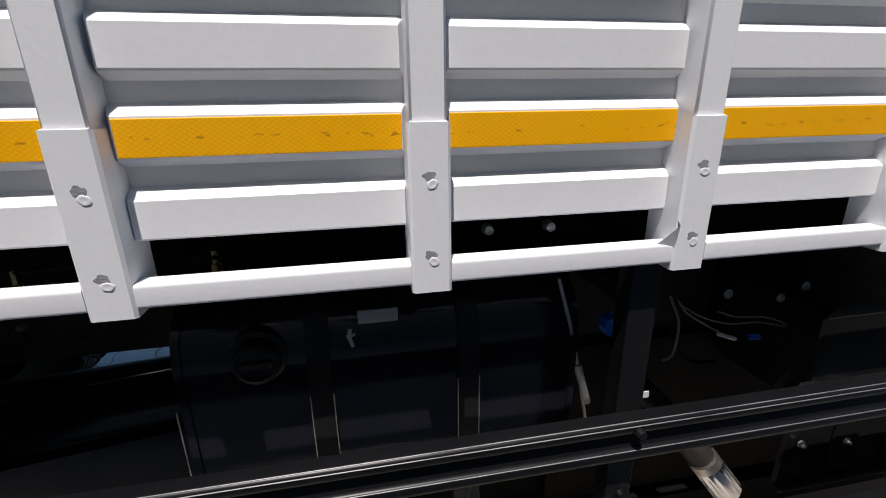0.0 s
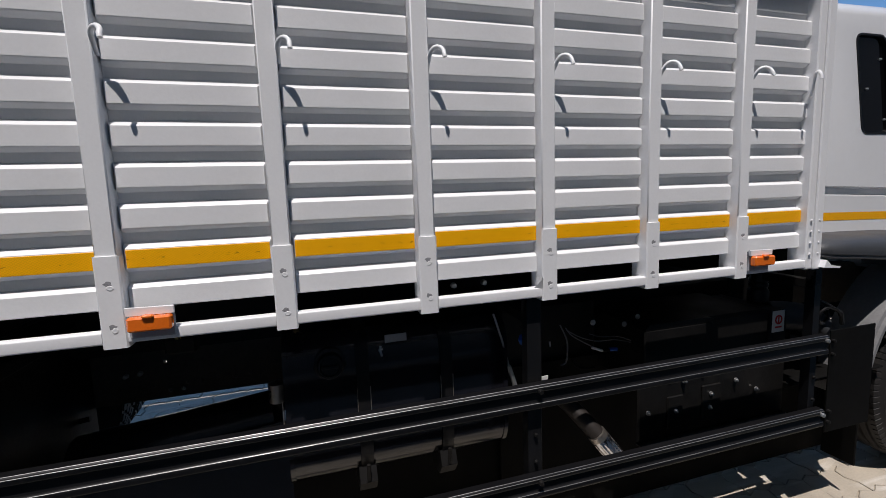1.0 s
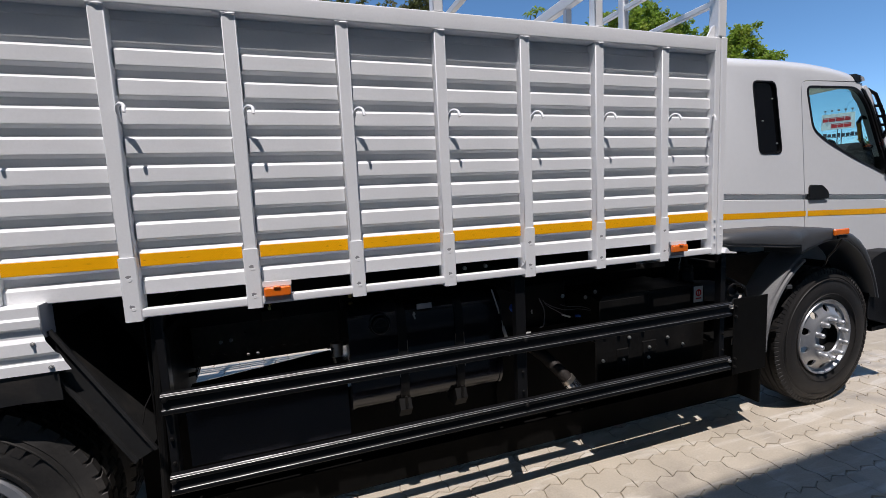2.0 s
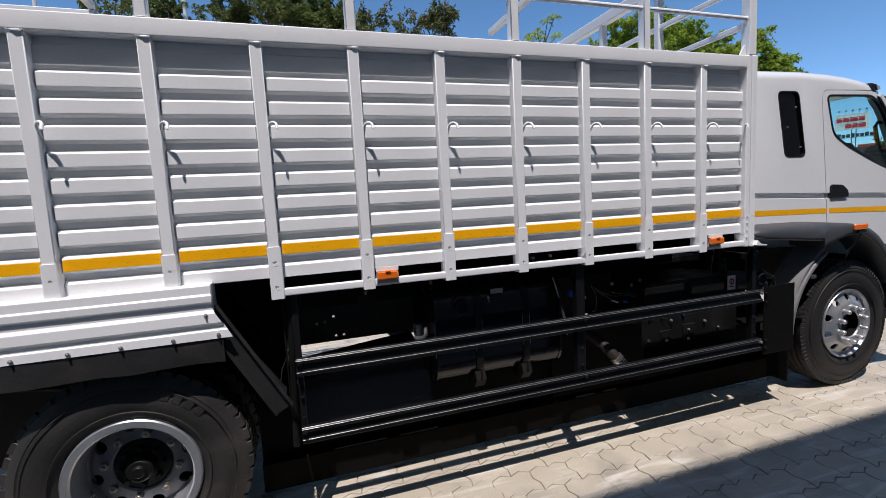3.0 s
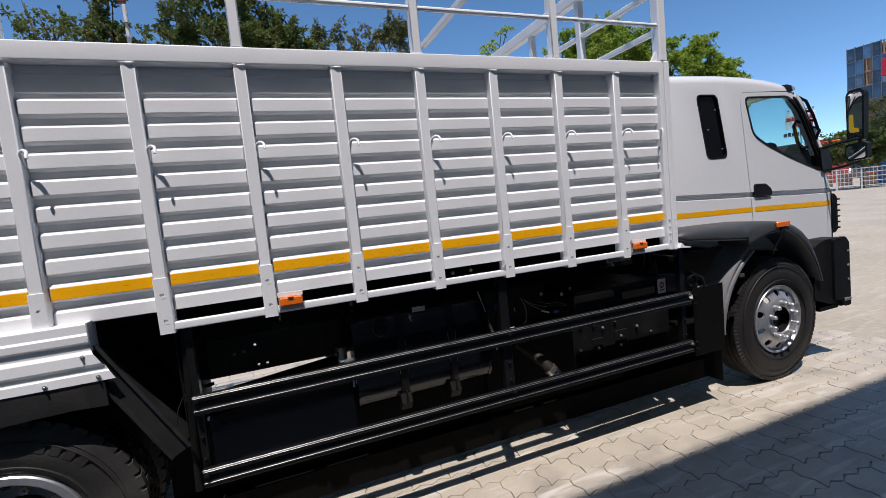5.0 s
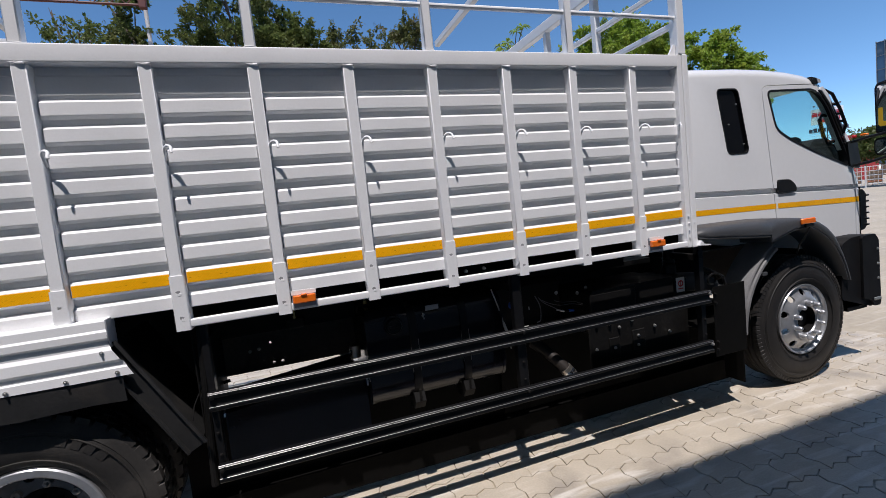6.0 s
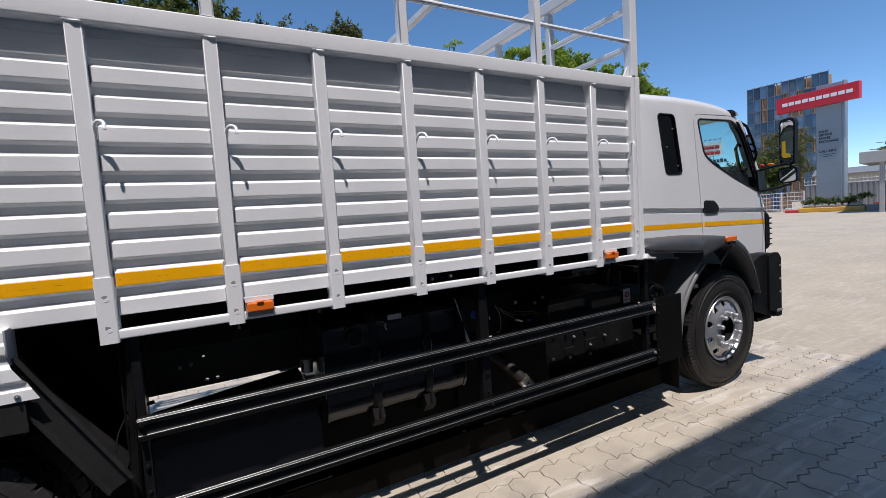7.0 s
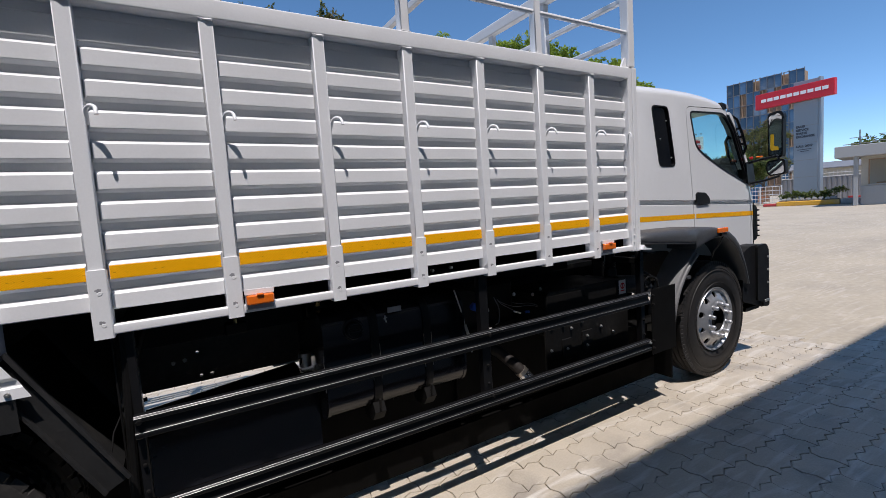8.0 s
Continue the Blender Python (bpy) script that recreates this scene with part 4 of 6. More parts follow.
# --- side guard: two double-ridged rails on brackets
def guard_section(z0, z1):
    """A pressed rail: two sharp-shouldered ridges with a flat, recessed web between them."""
    half = [(0.030, 0.0), (0.0105, 0.0)]
    for i in range(1, 7):
        t = radians(15 * i)
        half.append((0.0105 - 0.0105 * math.sin(t), -0.0105 * (1 - math.cos(t))))
    half += [(-0.0002, -0.0195), (0.002, -0.0225), (0.019, -0.0265), (0.021, -0.029)]
    out = [(y, z1 + dz) for y, dz in half] + [(y, z0 + 0.029 + dz) for y, dz in half[1:]]
    return out + [(0.021, z0), (0.034, z0), (0.034, z1)]


for z0, z1 in ((0.805, 0.893), (0.478, 0.562)):
    rl = part("guard_rail", Shape().prism(guard_section(z0, z1), "x", -1.10, 1.832), GUARD, truck, "black pressed side-guard rail", 40)
    # three thin pale lines along each rail's ridges
    for zt, t in ((z1, radians(24)), (z1, radians(72)), (z0 + 0.029, radians(50))):
        yc, zc = 0.0105 - 0.0105 * math.sin(t), zt - 0.0105 * (1 - math.cos(t))
        part("worn_edge", Shape().tube([(-1.099, yc, zc), (1.831, yc, zc)], 0.0013, 6), BRIGHTEDGE, rl, "thin bright edge line")
    for bx in (-1.085, 0.458, 1.815):
        part("bolt", Shape().lathe([(0, -0.013), (0.008, -0.012), (0.010, -0.004), (0.010, 0.012)], (bx, 0, z1 - 0.02), n=8), BOLT if bx > 1 else CHASSIS, rl)
for bx, hw in ((-1.085, 0.014), (0.458, 0.028), (1.80, 0.02)):
    br = part("guard_bracket", Shape().prism([(bx - hw, 0.036), (bx + hw - 0.004, 0.036), (bx + hw, 0.040), (bx + hw, 0.09), (bx + hw - 0.006, 0.09), (bx + hw - 0.006, 0.043), (bx - hw + 0.006, 0.043), (bx - hw + 0.006, 0.075), (bx - hw, 0.075)], "z", 0.47, 1.196), BLACK, truck)
    for z in (0.60, 0.70):
        part("bolt", Shape().lathe([(0, 0.022), (0.006, 0.023), (0.008, 0.032)], (bx, 0, z), n=8), CHASSIS, br)
    part("cross_arm", Shape().box(bx - 0.02, bx + 0.02, 0.041, 0.735, 1.09, 1.13, 0.003), CHASSIS, br)
part("wing_plate", Shape().box(-1.142, -1.135, 0.06, 0.8, 0.60, 1.17, 0.002), CHASSIS, truck)
part("inner_skirt", Shape().box(-1.1, 1.65, 0.57, 0.58, 1.0, 1.27, 0.002), CHASSIS, truck)
part("rear_strut", Shape().tube([(-1.13, 0.05, 0.46), (-1.10, 0.06, 1.2)], 0.016, 10), CHASSIS, truck)
s = Shape().box(1.868, 2.15, 0.018, 0.024, 0.438, 0.905, 0.002)
plate = part("guard_end_plate", s, DEEPBLACK, truck, "flat black end plate")
for z in (0.86, 0.80, 0.54, 0.49):
    part("bolt", Shape().lathe([(0, 0.004), (0.007, 0.006), (0.008, 0.018)], (1.88, 0, z), n=8), CHASSIS, plate)

# --- boxes and pipes behind the guard
batt = part("battery_box", Shape().box(1.03, 1.70, 0.160, 0.55, 0.70, 0.985, 0.015), CHASSIS, truck, "black battery box")
part("cover", Shape().box(1.01, 1.36, 0.145, 0.159, 0.73, 0.972, 0.012).prism([(1.01, 0.972), (1.36, 0.972), (1.36, 0.985), (1.32, 0.993), (1.03, 0.993)], "y", 0.145, 0.2), CHASSIS, batt)
stk = part("warning_sticker", Shape().box(1.700, 1.772, 0.1485, 0.1505, 0.878, 0.976, 0.0005), STICKER, batt, "white and red warning sticker")
part("prohibition_ring", Shape().lathe([(0.014, 0.1475), (0.022, 0.1475), (0.022, 0.149), (0.014, 0.149)], (1.737, 0, 0.935), n=24, closed=True).box(1.733, 1.741, 0.1477, 0.1485, 0.917, 0.953, 0.0005), RED, stk)
part("sticker_bar", Shape().box(1.716, 1.757, 0.1477, 0.1485, 0.897, 0.905, 0.0003), RED, stk)
part("side_box", Shape().box(1.701, 1.80, 0.152, 0.5, 0.72, 0.975, 0.012), BLACK, batt)
for bx, bz in ((1.13, 0.775), (1.03, 0.785), (1.30, 0.77)):
    part("bolt", Shape().lathe([(0, 0.122), (0.010, 0.124), (0.012, 0.134), (0.008, 0.146)], (bx, 0, bz), n=10), BOLT, batt)
lowp = part("lower_panel", Shape().box(0.98, 1.78, 0.140, 0.155, 0.50, 0.80, 0.008).box(1.12, 1.20, 0.132, 0.141, 0.54, 0.68, 0.008).box(1.30, 1.40, 0.132, 0.141, 0.54, 0.70, 0.008).box(0.98, 1.78, 0.120, 0.155, 0.49, 0.502, 0.004), DUSTY, truck, "embossed dusty black steel panel")
for bx, bz in ((1.02, 0.63), (1.16, 0.615), (1.345, 0.66), (1.34, 0.60), (1.20, 0.74), (1.48, 0.70), (1.60, 0.64)):
    part("bolt", Shape().lathe([(0, 0.118), (0.005, 0.119), (0.006, 0.126), (0.010, 0.128), (0.010, 0.133)], (bx, 0, bz), n=10), BOLT, lowp)
part("exhaust_pipe", Shape().tube([(0.74, 0.42, 0.66), (0.78, 0.34, 0.62), (0.83, 0.26, 0.55), (0.87, 0.235, 0.495)], 0.036, 18, False), RUSTY, truck, "heat-stained exhaust pipe")
tip = Shape()
for r0, z in ((0.035, 0.010), (0.037, 0.0), (0.0395, 0.004), (0.0405, 0.03), (0.0410, 0.118), (0.0385, 0.124), (0.036, 0.120), (0.035, 0.02)):
    flute = 0.0016 if 0.02 < z < 0.12 and r0 > 0.039 else 0.0
    tip.v += [((r0 + flute * math.cos(14 * k * math.tau / 84)) * math.cos(k * math.tau / 84), (r0 + flute * math.cos(14 * k * math.tau / 84)) * math.sin(k * math.tau / 84), z) for k in range(84)]
tip.f = [(r * 84 + k, r * 84 + (k + 1) % 84, (r + 1) * 84 + (k + 1) % 84, (r + 1) * 84 + k) for r in range(7) for k in range(84)]
tail = part("exhaust_tip", tip, CHROME, truck, "fluted bright exhaust tip", 50)
tail.matrix_basis = look((0.862, 0.238, 0.506), (1.0, 0.215, 0.33)) @ Matrix.Rotation(math.pi, 4, "X")
part("pipe_clamp", Shape().tube([(0.852, 0.241, 0.52), (0.866, 0.236, 0.500)], 0.041, 18), STEEL, truck)
part("air_intake", Shape().lathe([(0.0, 1.16), (0.035, 1.16), (0.036, 1.10), (0.042, 1.09), (0.042, 1.082), (0.036, 1.075), (0.042, 1.066), (0.042, 1.058), (0.036, 1.05), (0.042, 1.04), (0.045, 1.03), (0.045, 0.98)], (1.80, 0.30, 0), "z", 20), BLACK, truck, "black ribbed intake duct")
part("elbow_hose", Shape().tube([(1.80, 0.26, 0.92), (1.90, 0.235, 0.915), (1.99, 0.22, 0.90), (2.06, 0.20, 0.85)], 0.068, 14), PLASTIC, truck)
part("coiled_hose", Shape().tube([(2.0 + 0.05 * math.cos(i * 0.5), 0.10 + 0.004 * i, 0.93 + 0.04 * math.sin(i * 0.5)) for i in range(40)], 0.007, 6), BLACK, truck)
part("hose", Shape().tube([(1.92, 0.14, 1.02), (1.98, 0.12, 0.99), (2.07, 0.11, 0.94), (2.10, 0.12, 0.88)], 0.009, 8), BLACK, truck)
# unseen black sheet added as backing, so the gap reads as deep shade
part("heat_shield", Shape().box(0.50, 1.62, 0.44, 0.448, 0.22, 0.78, 0.003), DEEPBLACK, truck)
# ledge and tray added to keep sun off the ground below
part("battery_tray", Shape().box(0.98, 1.90, 0.035, 0.118, 0.470, 0.482, 0.003), DEEPBLACK, truck)
part("under_tray", Shape().box(1.80, 2.42, 0.12, 0.46, 0.62, 0.63, 0.003), DEEPBLACK, truck)
# folded sheet added to hide the pale ground and stand for shade
part("underrun_apron", Shape().prism([(0.405, 0.045), (0.413, 0.045), (0.413, 0.192), (0.478, 0.192), (0.478, 0.60), (0.470, 0.60), (0.470, 0.20), (0.405, 0.20)], "x", -1.33, 2.62), DEEPBLACK, truck)
part("engine_block", Shape().box(0.55, 1.9, 0.80, 1.3, 0.55, 1.02, 0.04).box(0.62, 1.0, 0.60, 0.80, 0.70, 0.95, 0.03), CHASSIS, truck)
part("silencer_box", Shape().box(0.50, 1.02, 0.46, 0.79, 0.46, 1.06, 0.03), CHASSIS, truck)
part("gear_casing", Shape().box(1.02, 2.1, 0.56, 0.79, 0.50, 1.06, 0.03), CHASSIS, truck)
part("far_tank", Shape().box(-0.45, 0.9, 1.42, 1.92, 0.50, 1.06, 0.06), TANKBLACK, truck)
part("far_box", Shape().box(0.95, 2.1, 1.40, 1.94, 0.46, 1.06, 0.03), CHASSIS, truck)
part("canister", Shape().lathe([(0.0, 0.80), (0.03, 0.80), (0.032, 0.87), (0.0, 0.88)], (-0.405, 0.42, 0), "z", 16), STEEL, truck)
for z0, z1 in ((0.805, 0.893), (0.478, 0.562)):
    part("far_guard_rail", Shape().box(-1.1, 1.83, WIDE - 0.03, WIDE, z0, z1, 0.004), GUARD, truck)
part("air_reservoir", Shape().tube([(-1.11, 0.53, 0.603), (-1.09, 0.53, 0.605), (-0.42, 0.53, 0.672), (-0.40, 0.53, 0.674)], [0.08, 0.122, 0.122, 0.08], 28), TANKBLACK, truck)
part("splash_board", Shape().prism([(-1.10, 0.40), (-1.10, 0.66), (-0.37, 0.75), (-0.37, 0.40)], "y", 0.355, 0.362), TANKBLACK, truck, "glossy flat black board")
part("support_rod", Shape().tube([(0.378, 0.20, 1.10), (0.414, 0.20, 0.985), (0.437, 0.20, 0.89), (0.472, 0.20, 0.73)], 0.004, 8).tube([(0.436, 0.199, 0.892), (0.468, 0.199, 0.79)], 0.009, 8), BOLT, truck)
for pts, mt, r in (([(0.725, 0.27, 0.985), (0.745, 0.26, 0.955), (0.79, 0.25, 0.925), (0.845, 0.25, 0.893)], CABLE, 0.0024),
                   ([(0.73, 0.27, 0.975), (0.78, 0.25, 0.945), (0.86, 0.25, 0.918), (0.95, 0.25, 0.912), (1.04, 0.25, 0.886), (1.09, 0.25, 0.855)], CABLE, 0.0020),
                   ([(0.83, 0.26, 0.95), (0.88, 0.25, 0.934), (0.96, 0.25, 0.925), (1.03, 0.25, 0.898), (1.06, 0.26, 0.87)], CABLE, 0.0020),
                   ([(0.835, 0.25, 0.893), (0.86, 0.248, 0.884), (0.887, 0.25, 0.873)], WHITEPLASTIC, 0.0055),
                   ([(0.890, 0.25, 0.873), (0.905, 0.252, 0.872), (0.922, 0.25, 0.872)], DEEPBLACK, 0.006),
                   ([(0.922, 0.25, 0.874), (0.957, 0.25, 0.870)], BLUEPLASTIC, 0.008),
                   ([(1.03, 0.26, 0.852), (1.06, 0.25, 0.846), (1.09, 0.25, 0.822), (1.112, 0.25, 0.80)], CABLE, 0.0018),
                   ([(1.05, 0.255, 0.86), (1.10, 0.25, 0.85), (1.128, 0.25, 0.83), (1.13, 0.25, 0.80)], CABLE, 0.0018),
                   ([(0.70, 0.27, 1.0), (0.718, 0.25, 0.94), (0.72, 0.25, 0.88), (0.712, 0.25, 0.846), (0.690, 0.25, 0.838)], CABLE, 0.0032),
                   ([(0.64, 0.25, 0.945), (0.642, 0.25, 0.925)], WHITEPLASTIC, 0.004),
                   ([(0.74, 0.30, 0.90), (0.76, 0.29, 0.84), (0.80, 0.28, 0.80), (0.87, 0.28, 0.79)], DEEPBLACK, 0.006),
                   ([(0.505, 0.18, 0.985), (0.505, 0.21, 0.985)], BLUEPLASTIC, 0.024)):
    part("cable", Shape().tube(flowing(pts) if len(pts) > 2 else pts, r, 8), mt, truck)
part("paper_tag", Shape().box(0.519, 0.545, 0.098, 0.100, 0.863, 0.878, 0.0004), WHITEPLASTIC, truck)
for bx, bz in ((0.993, 0.975), (1.06, 1.0), (0.84, 1.0)):
    part("washer", Shape().lathe([(0.0, 0.240), (0.005, 0.240), (0.006, 0.246), (0.012, 0.247), (0.012, 0.25)], (bx, 0, bz), n=12), BOLT, truck)
part("cable_cap", Shape().lathe([(0, -0.012), (0.013, -0.008), (0.015, 0.0), (0.008, 0.01)], (1.122, 0.25, 0.788), n=12), WHITEPLASTIC, truck)
for bx, by, bz in ((-0.322, 0.41, 1.10), (-0.705, 0.41, 1.085)):
    vlv = part("air_valve", Shape().box(bx - 0.05, bx + 0.05, by, by + 0.05, bz - 0.06, bz, 0.008), CHASSIS, truck)
    part("brass_fitting", Shape().tube([(bx, by - 0.01, bz), (bx, by - 0.01, bz + 0.018), (bx, by - 0.01, bz + 0.02), (bx, by - 0.01, bz + 0.05)], [0.012, 0.012, 0.008, 0.007], 6), BRASS, vlv)
    part("air_line", Shape().tube([(bx, by - 0.01, bz + 0.045), (bx + 0.1, by - 0.01, bz + 0.05), (bx + 0.4, by - 0.02, bz + 0.05)], 0.004, 6), CHASSIS, vlv)
for bx, by, bz in ((0.30, 0.10, 1.245), (0.20, 0.12, 1.24), (-0.98, 0.70, 0.875), (-0.93, 0.70, 0.88)):
    part("bolt", Shape().lathe([(0, by - 0.02), (0.008, by - 0.018), (0.010, by)], (bx, 0, bz), n=8), BOLT, truck)


# --- cab
YC = WIDE / 2
CABY = 0.258


def cab_warp(p):
    """Leans the cab's sides in towards the roof and rounds its front and roof."""
    x, y, z = p
    k = 1 - 0.032 * max(0.0, z - 1.55) - 0.022 * max(0.0, (x - 3.1) / 0.8) ** 2
    u = (y - YC) / (YC - CABY)
    lift = 0.07 * (1 - min(1.0, u * u)) * max(0.0, min(1.0, (z - 2.2) / 0.16))
    bow = 0.05 * (1 - min(1.0, u * u)) * max(0.0, min(1.0, (x - 3.0) / 0.5))
    return (x + bow, YC + (y - YC) * k, z + lift)


def warp_mesh(me):
    for vtx in me.vertices:
        vtx.co = cab_warp(vtx.co)
    me.update()
    return me


cab_side = [(1.965, 1.225), (1.975, 2.375), (2.55, 2.387), (2.85, 2.381), (3.08, 2.365), (3.27, 2.341), (3.425, 2.305), (3.80, 1.66), (3.90, 1.45), (3.90, 0.96), (3.0, 0.96), (3.0, 1.225)]
bm = bmesh.new()
n = len(cab_side)
lo = [bm.verts.new((x, CABY, z)) for x, z in cab_side]
hi = [bm.verts.new((x, WIDE - CABY, z)) for x, z in cab_side]
bm.faces.new(lo)
bm.faces.new(hi[::-1])
for i in range(n):
    bm.faces.new((lo[i], hi[i], hi[(i + 1) % n], lo[(i + 1) % n]))
bmesh.ops.recalc_face_normals(bm, faces=bm.faces)
bevel = [e for e in bm.edges if (max(v.co.z for v in e.verts) > 1.3 or min(v.co.x for v in e.verts) > 3.2) and e.calc_face_angle(0) > radians(14)]
bmesh.ops.bevel(bm, geom=bevel, offset=0.06, segments=5, profile=0.5, affect="EDGES", clamp_overlap=True)
# cross sections along the body so that it can be rounded
for x in (2.4, 2.85, 3.2, 3.4, 3.6):
    bmesh.ops.bisect_plane(bm, geom=bm.verts[:] + bm.edges[:] + bm.faces[:], plane_co=(x, 0, 0), plane_no=(1, 0, 0))
for k in range(1, 8):
    bmesh.ops.bisect_plane(bm, geom=bm.verts[:] + bm.edges[:] + bm.faces[:], plane_co=(0, CABY + (WIDE - 2 * CABY) * k / 8, 0), plane_no=(0, 1, 0))
outer_cab = bpy.data.meshes.new("outer_cab")
bm.to_mesh(outer_cab)
bm.free()

small_win = rounded([(2.305, 2.238), (2.515, 2.240), (2.588, 1.772), (2.376, 1.770)], 0.045, 5)
door_win = rounded([(2.815, 2.222), (3.352, 2.233), (3.485, 2.12), (3.732, 1.672), (3.708, 1.606), (3.33, 1.728), (3.03, 1.848), (2.888, 1.93)], [0.05, 0.08, 0.1, 0.03, 0.02, 0.12, 0.12, 0.06], 5)
door_line = rounded([(2.762, 2.258), (3.385, 2.27), (3.745, 1.655), (3.80, 1.47), (3.80, 0.90), (2.862, 0.90)], [0.07, 0.05, 0.04, 0.03, 0.03, 0.02], 5)
inner = Shape().prism([(2.02, 1.33), (2.02, 2.315), (2.95, 2.322), (3.37, 2.25), (3.735, 1.66), (3.79, 1.45), (3.79, 1.33)], "y", CABY + 0.05, WIDE - CABY - 0.05)
groove = Shape()
gp = [(0.10, 0.024), (CABY, 0.024), (CABY + 0.021, 0.017), (CABY + 0.022, -0.014), (CABY, -0.021), (0.10, -0.021)]
groove.v = [(1.9, y, 1.507 + z) for y, z in gp] + [(3.95, y, 1.420 + z) for y, z in gp]
groove.f = [(i, (i + 1) % 6, 6 + (i + 1) % 6, 6 + i) for i in range(6)] + [(0, 1, 2, 3, 4, 5), (11, 10, 9, 8, 7, 6)]
arch = Shape().tube([(2.79, -0.2, 0.51), (2.79, WIDE + 0.2, 0.51)], 0.69, 48)
screen = Shape().prism([(3.26, 2.26), (3.64, 2.26), (3.98, 1.70), (3.66, 1.70)], "y", CABY + 0.066, WIDE - CABY - 0.066)
far_win = Shape().prism(door_win, "y", WIDE - CABY - 0.3, WIDE)
near_small = Shape().prism(small_win, "y", 0.0, 0.6)
near_win = Shape().prism(door_win, "y", 0.0, 0.7)
shell = solid(outer_cab, [inner, screen, groove, arch, far_win, near_small, near_win])
body_me = solid(shell, [Shape().prism(grown(door_line, 0.003), "y", 0.0, 0.45)])
door_me = solid(shell, [(Shape().prism(grown(door_line, -0.003), "y", 0.0, 0.45), "INTERSECT")])
cab = part("cab", finish(warp_mesh(body_me), CABWHITE, 32), CABWHITE, truck, "white sleeper cab with a grey crease line")
door = part("door", finish(warp_mesh(door_me), CABWHITE, 32), CABWHITE, cab, "white driver's door, closed")


def pane(name, poly, y, material, label=""):
    s = Shape().prism(grown(poly, 0.012), "y", y, y + 0.004)
    ob = part(name, s, material, cab, label, warp=cab_warp)
    ob.visible_shadow = material is not PANE
    return ob


pane("side_window", small_win, CABY + 0.012, DARKGLASS, "black tinted bunk window")
pane("door_window", door_win, CABY + 0.022, PANE, "clear door glass")
pane("far_window", door_win, WIDE - CABY - 0.026, PANE)
part("window_seal", ring(grown(small_win, 0.003), grown(small_win, -0.006), CABY - 0.003, CABY + 0.012), BLACK, cab, warp=cab_warp)
part("window_seal", ring(grown(door_win, 0.004), grown(door_win, -0.012), CABY - 0.003, CABY + 0.02), BLACK, cab, warp=cab_warp)
wsc = Shape()
for i in range(9):
    y = CABY + 0.060 + (WIDE - 2 * CABY - 0.12) * i / 8
    wsc.v += [(3.418, y, 2.285), (3.785, y, 1.68)]
wsc.f = [(2 * i, 2 * i + 2, 2 * i + 3, 2 * i + 1) for i in range(8)]
wind = part("windscreen", wsc, PANE, cab, "clear windscreen", warp=cab_warp)
wind.visible_shadow = False
# black A-pillar trim and corner deflector
part("pillar", Shape().prism(rounded([(3.43, 2.25), (3.49, 2.20), (3.752, 1.785), (3.722, 1.765), (3.525, 2.105), (3.425, 2.215)], 0.01), "y", CABY - 0.012, CABY + 0.02), CABWHITE, cab, "white windscreen pillar", warp=cab_warp)
part("pillar_trim", Shape().prism([(3.405, 2.225), (3.422, 2.212), (3.522, 2.102), (3.72, 1.76), (3.752, 1.782), (3.835, 1.655), (3.84, 1.60), (3.735, 1.60), (3.745, 1.68), (3.495, 2.115), (3.392, 2.222)], "y", CABY - 0.008, CABY + 0.02), BLACK, cab, "black pillar trim", warp=cab_warp)
part("corner_deflector", Shape().prism(rounded([(3.690, 1.80), (3.825, 1.805), (3.858, 1.62), (3.83, 1.575), (3.715, 1.605)], 0.015), "y", CABY - 0.02, CABY + 0.10), BLACK, cab, warp=cab_warp)
part("door_handle", Shape().prism(rounded([(2.856, 1.452), (2.856, 1.535), (2.870, 1.552), (2.985, 1.546), (3.05, 1.50), (3.056, 1.458), (3.04, 1.45)], 0.02), "y", CABY - 0.012, CABY + 0.01), BLACK, cab, "black door handle", warp=cab_warp)
part("tape_strip", Shape().add([(2.02, CABY - 0.001, 1.395), (2.838, CABY - 0.001, 1.373), (2.838, CABY - 0.001, 1.335), (2.02, CABY - 0.001, 1.356)], [(0, 1, 2, 3)]), TAPE, cab, "yellow reflective strip", warp=cab_warp)
tv = []
for i in range(7):
    x = 2.858 + (3.845 - 2.858) * i / 6
    tv += [(x, CABY - 0.0015, 1.3725 - 0.030 * i / 6), (x, CABY - 0.0015, 1.3345 - 0.034 * i / 6)]
part("tape_strip", Shape().add(tv, [(2 * i, 2 * i + 2, 2 * i + 3, 2 * i + 1) for i in range(6)]), TAPE, cab, warp=cab_warp)
part("roof_lamp", Shape().prism(rounded([(3.31, 2.325), (3.39, 2.315), (3.41, 2.275), (3.345, 2.262), (3.32, 2.285)], 0.012), "y", CABY - 0.004, CABY + 0.09), BLACK, cab, warp=cab_warp)
part("lamp_lens", Shape().prism(rounded([(3.375, 2.31), (3.41, 2.303), (3.42, 2.278), (3.385, 2.272)], 0.006), "y", CABY - 0.01, CABY + 0.08), CLEARLENS, cab, warp=cab_warp)
rail = [(3.475, 0.285, 2.225), (3.525, 0.256, 2.185), (3.595, 0.244, 2.06), (3.66, 0.244, 1.935), (3.66, 0.268, 1.87)]
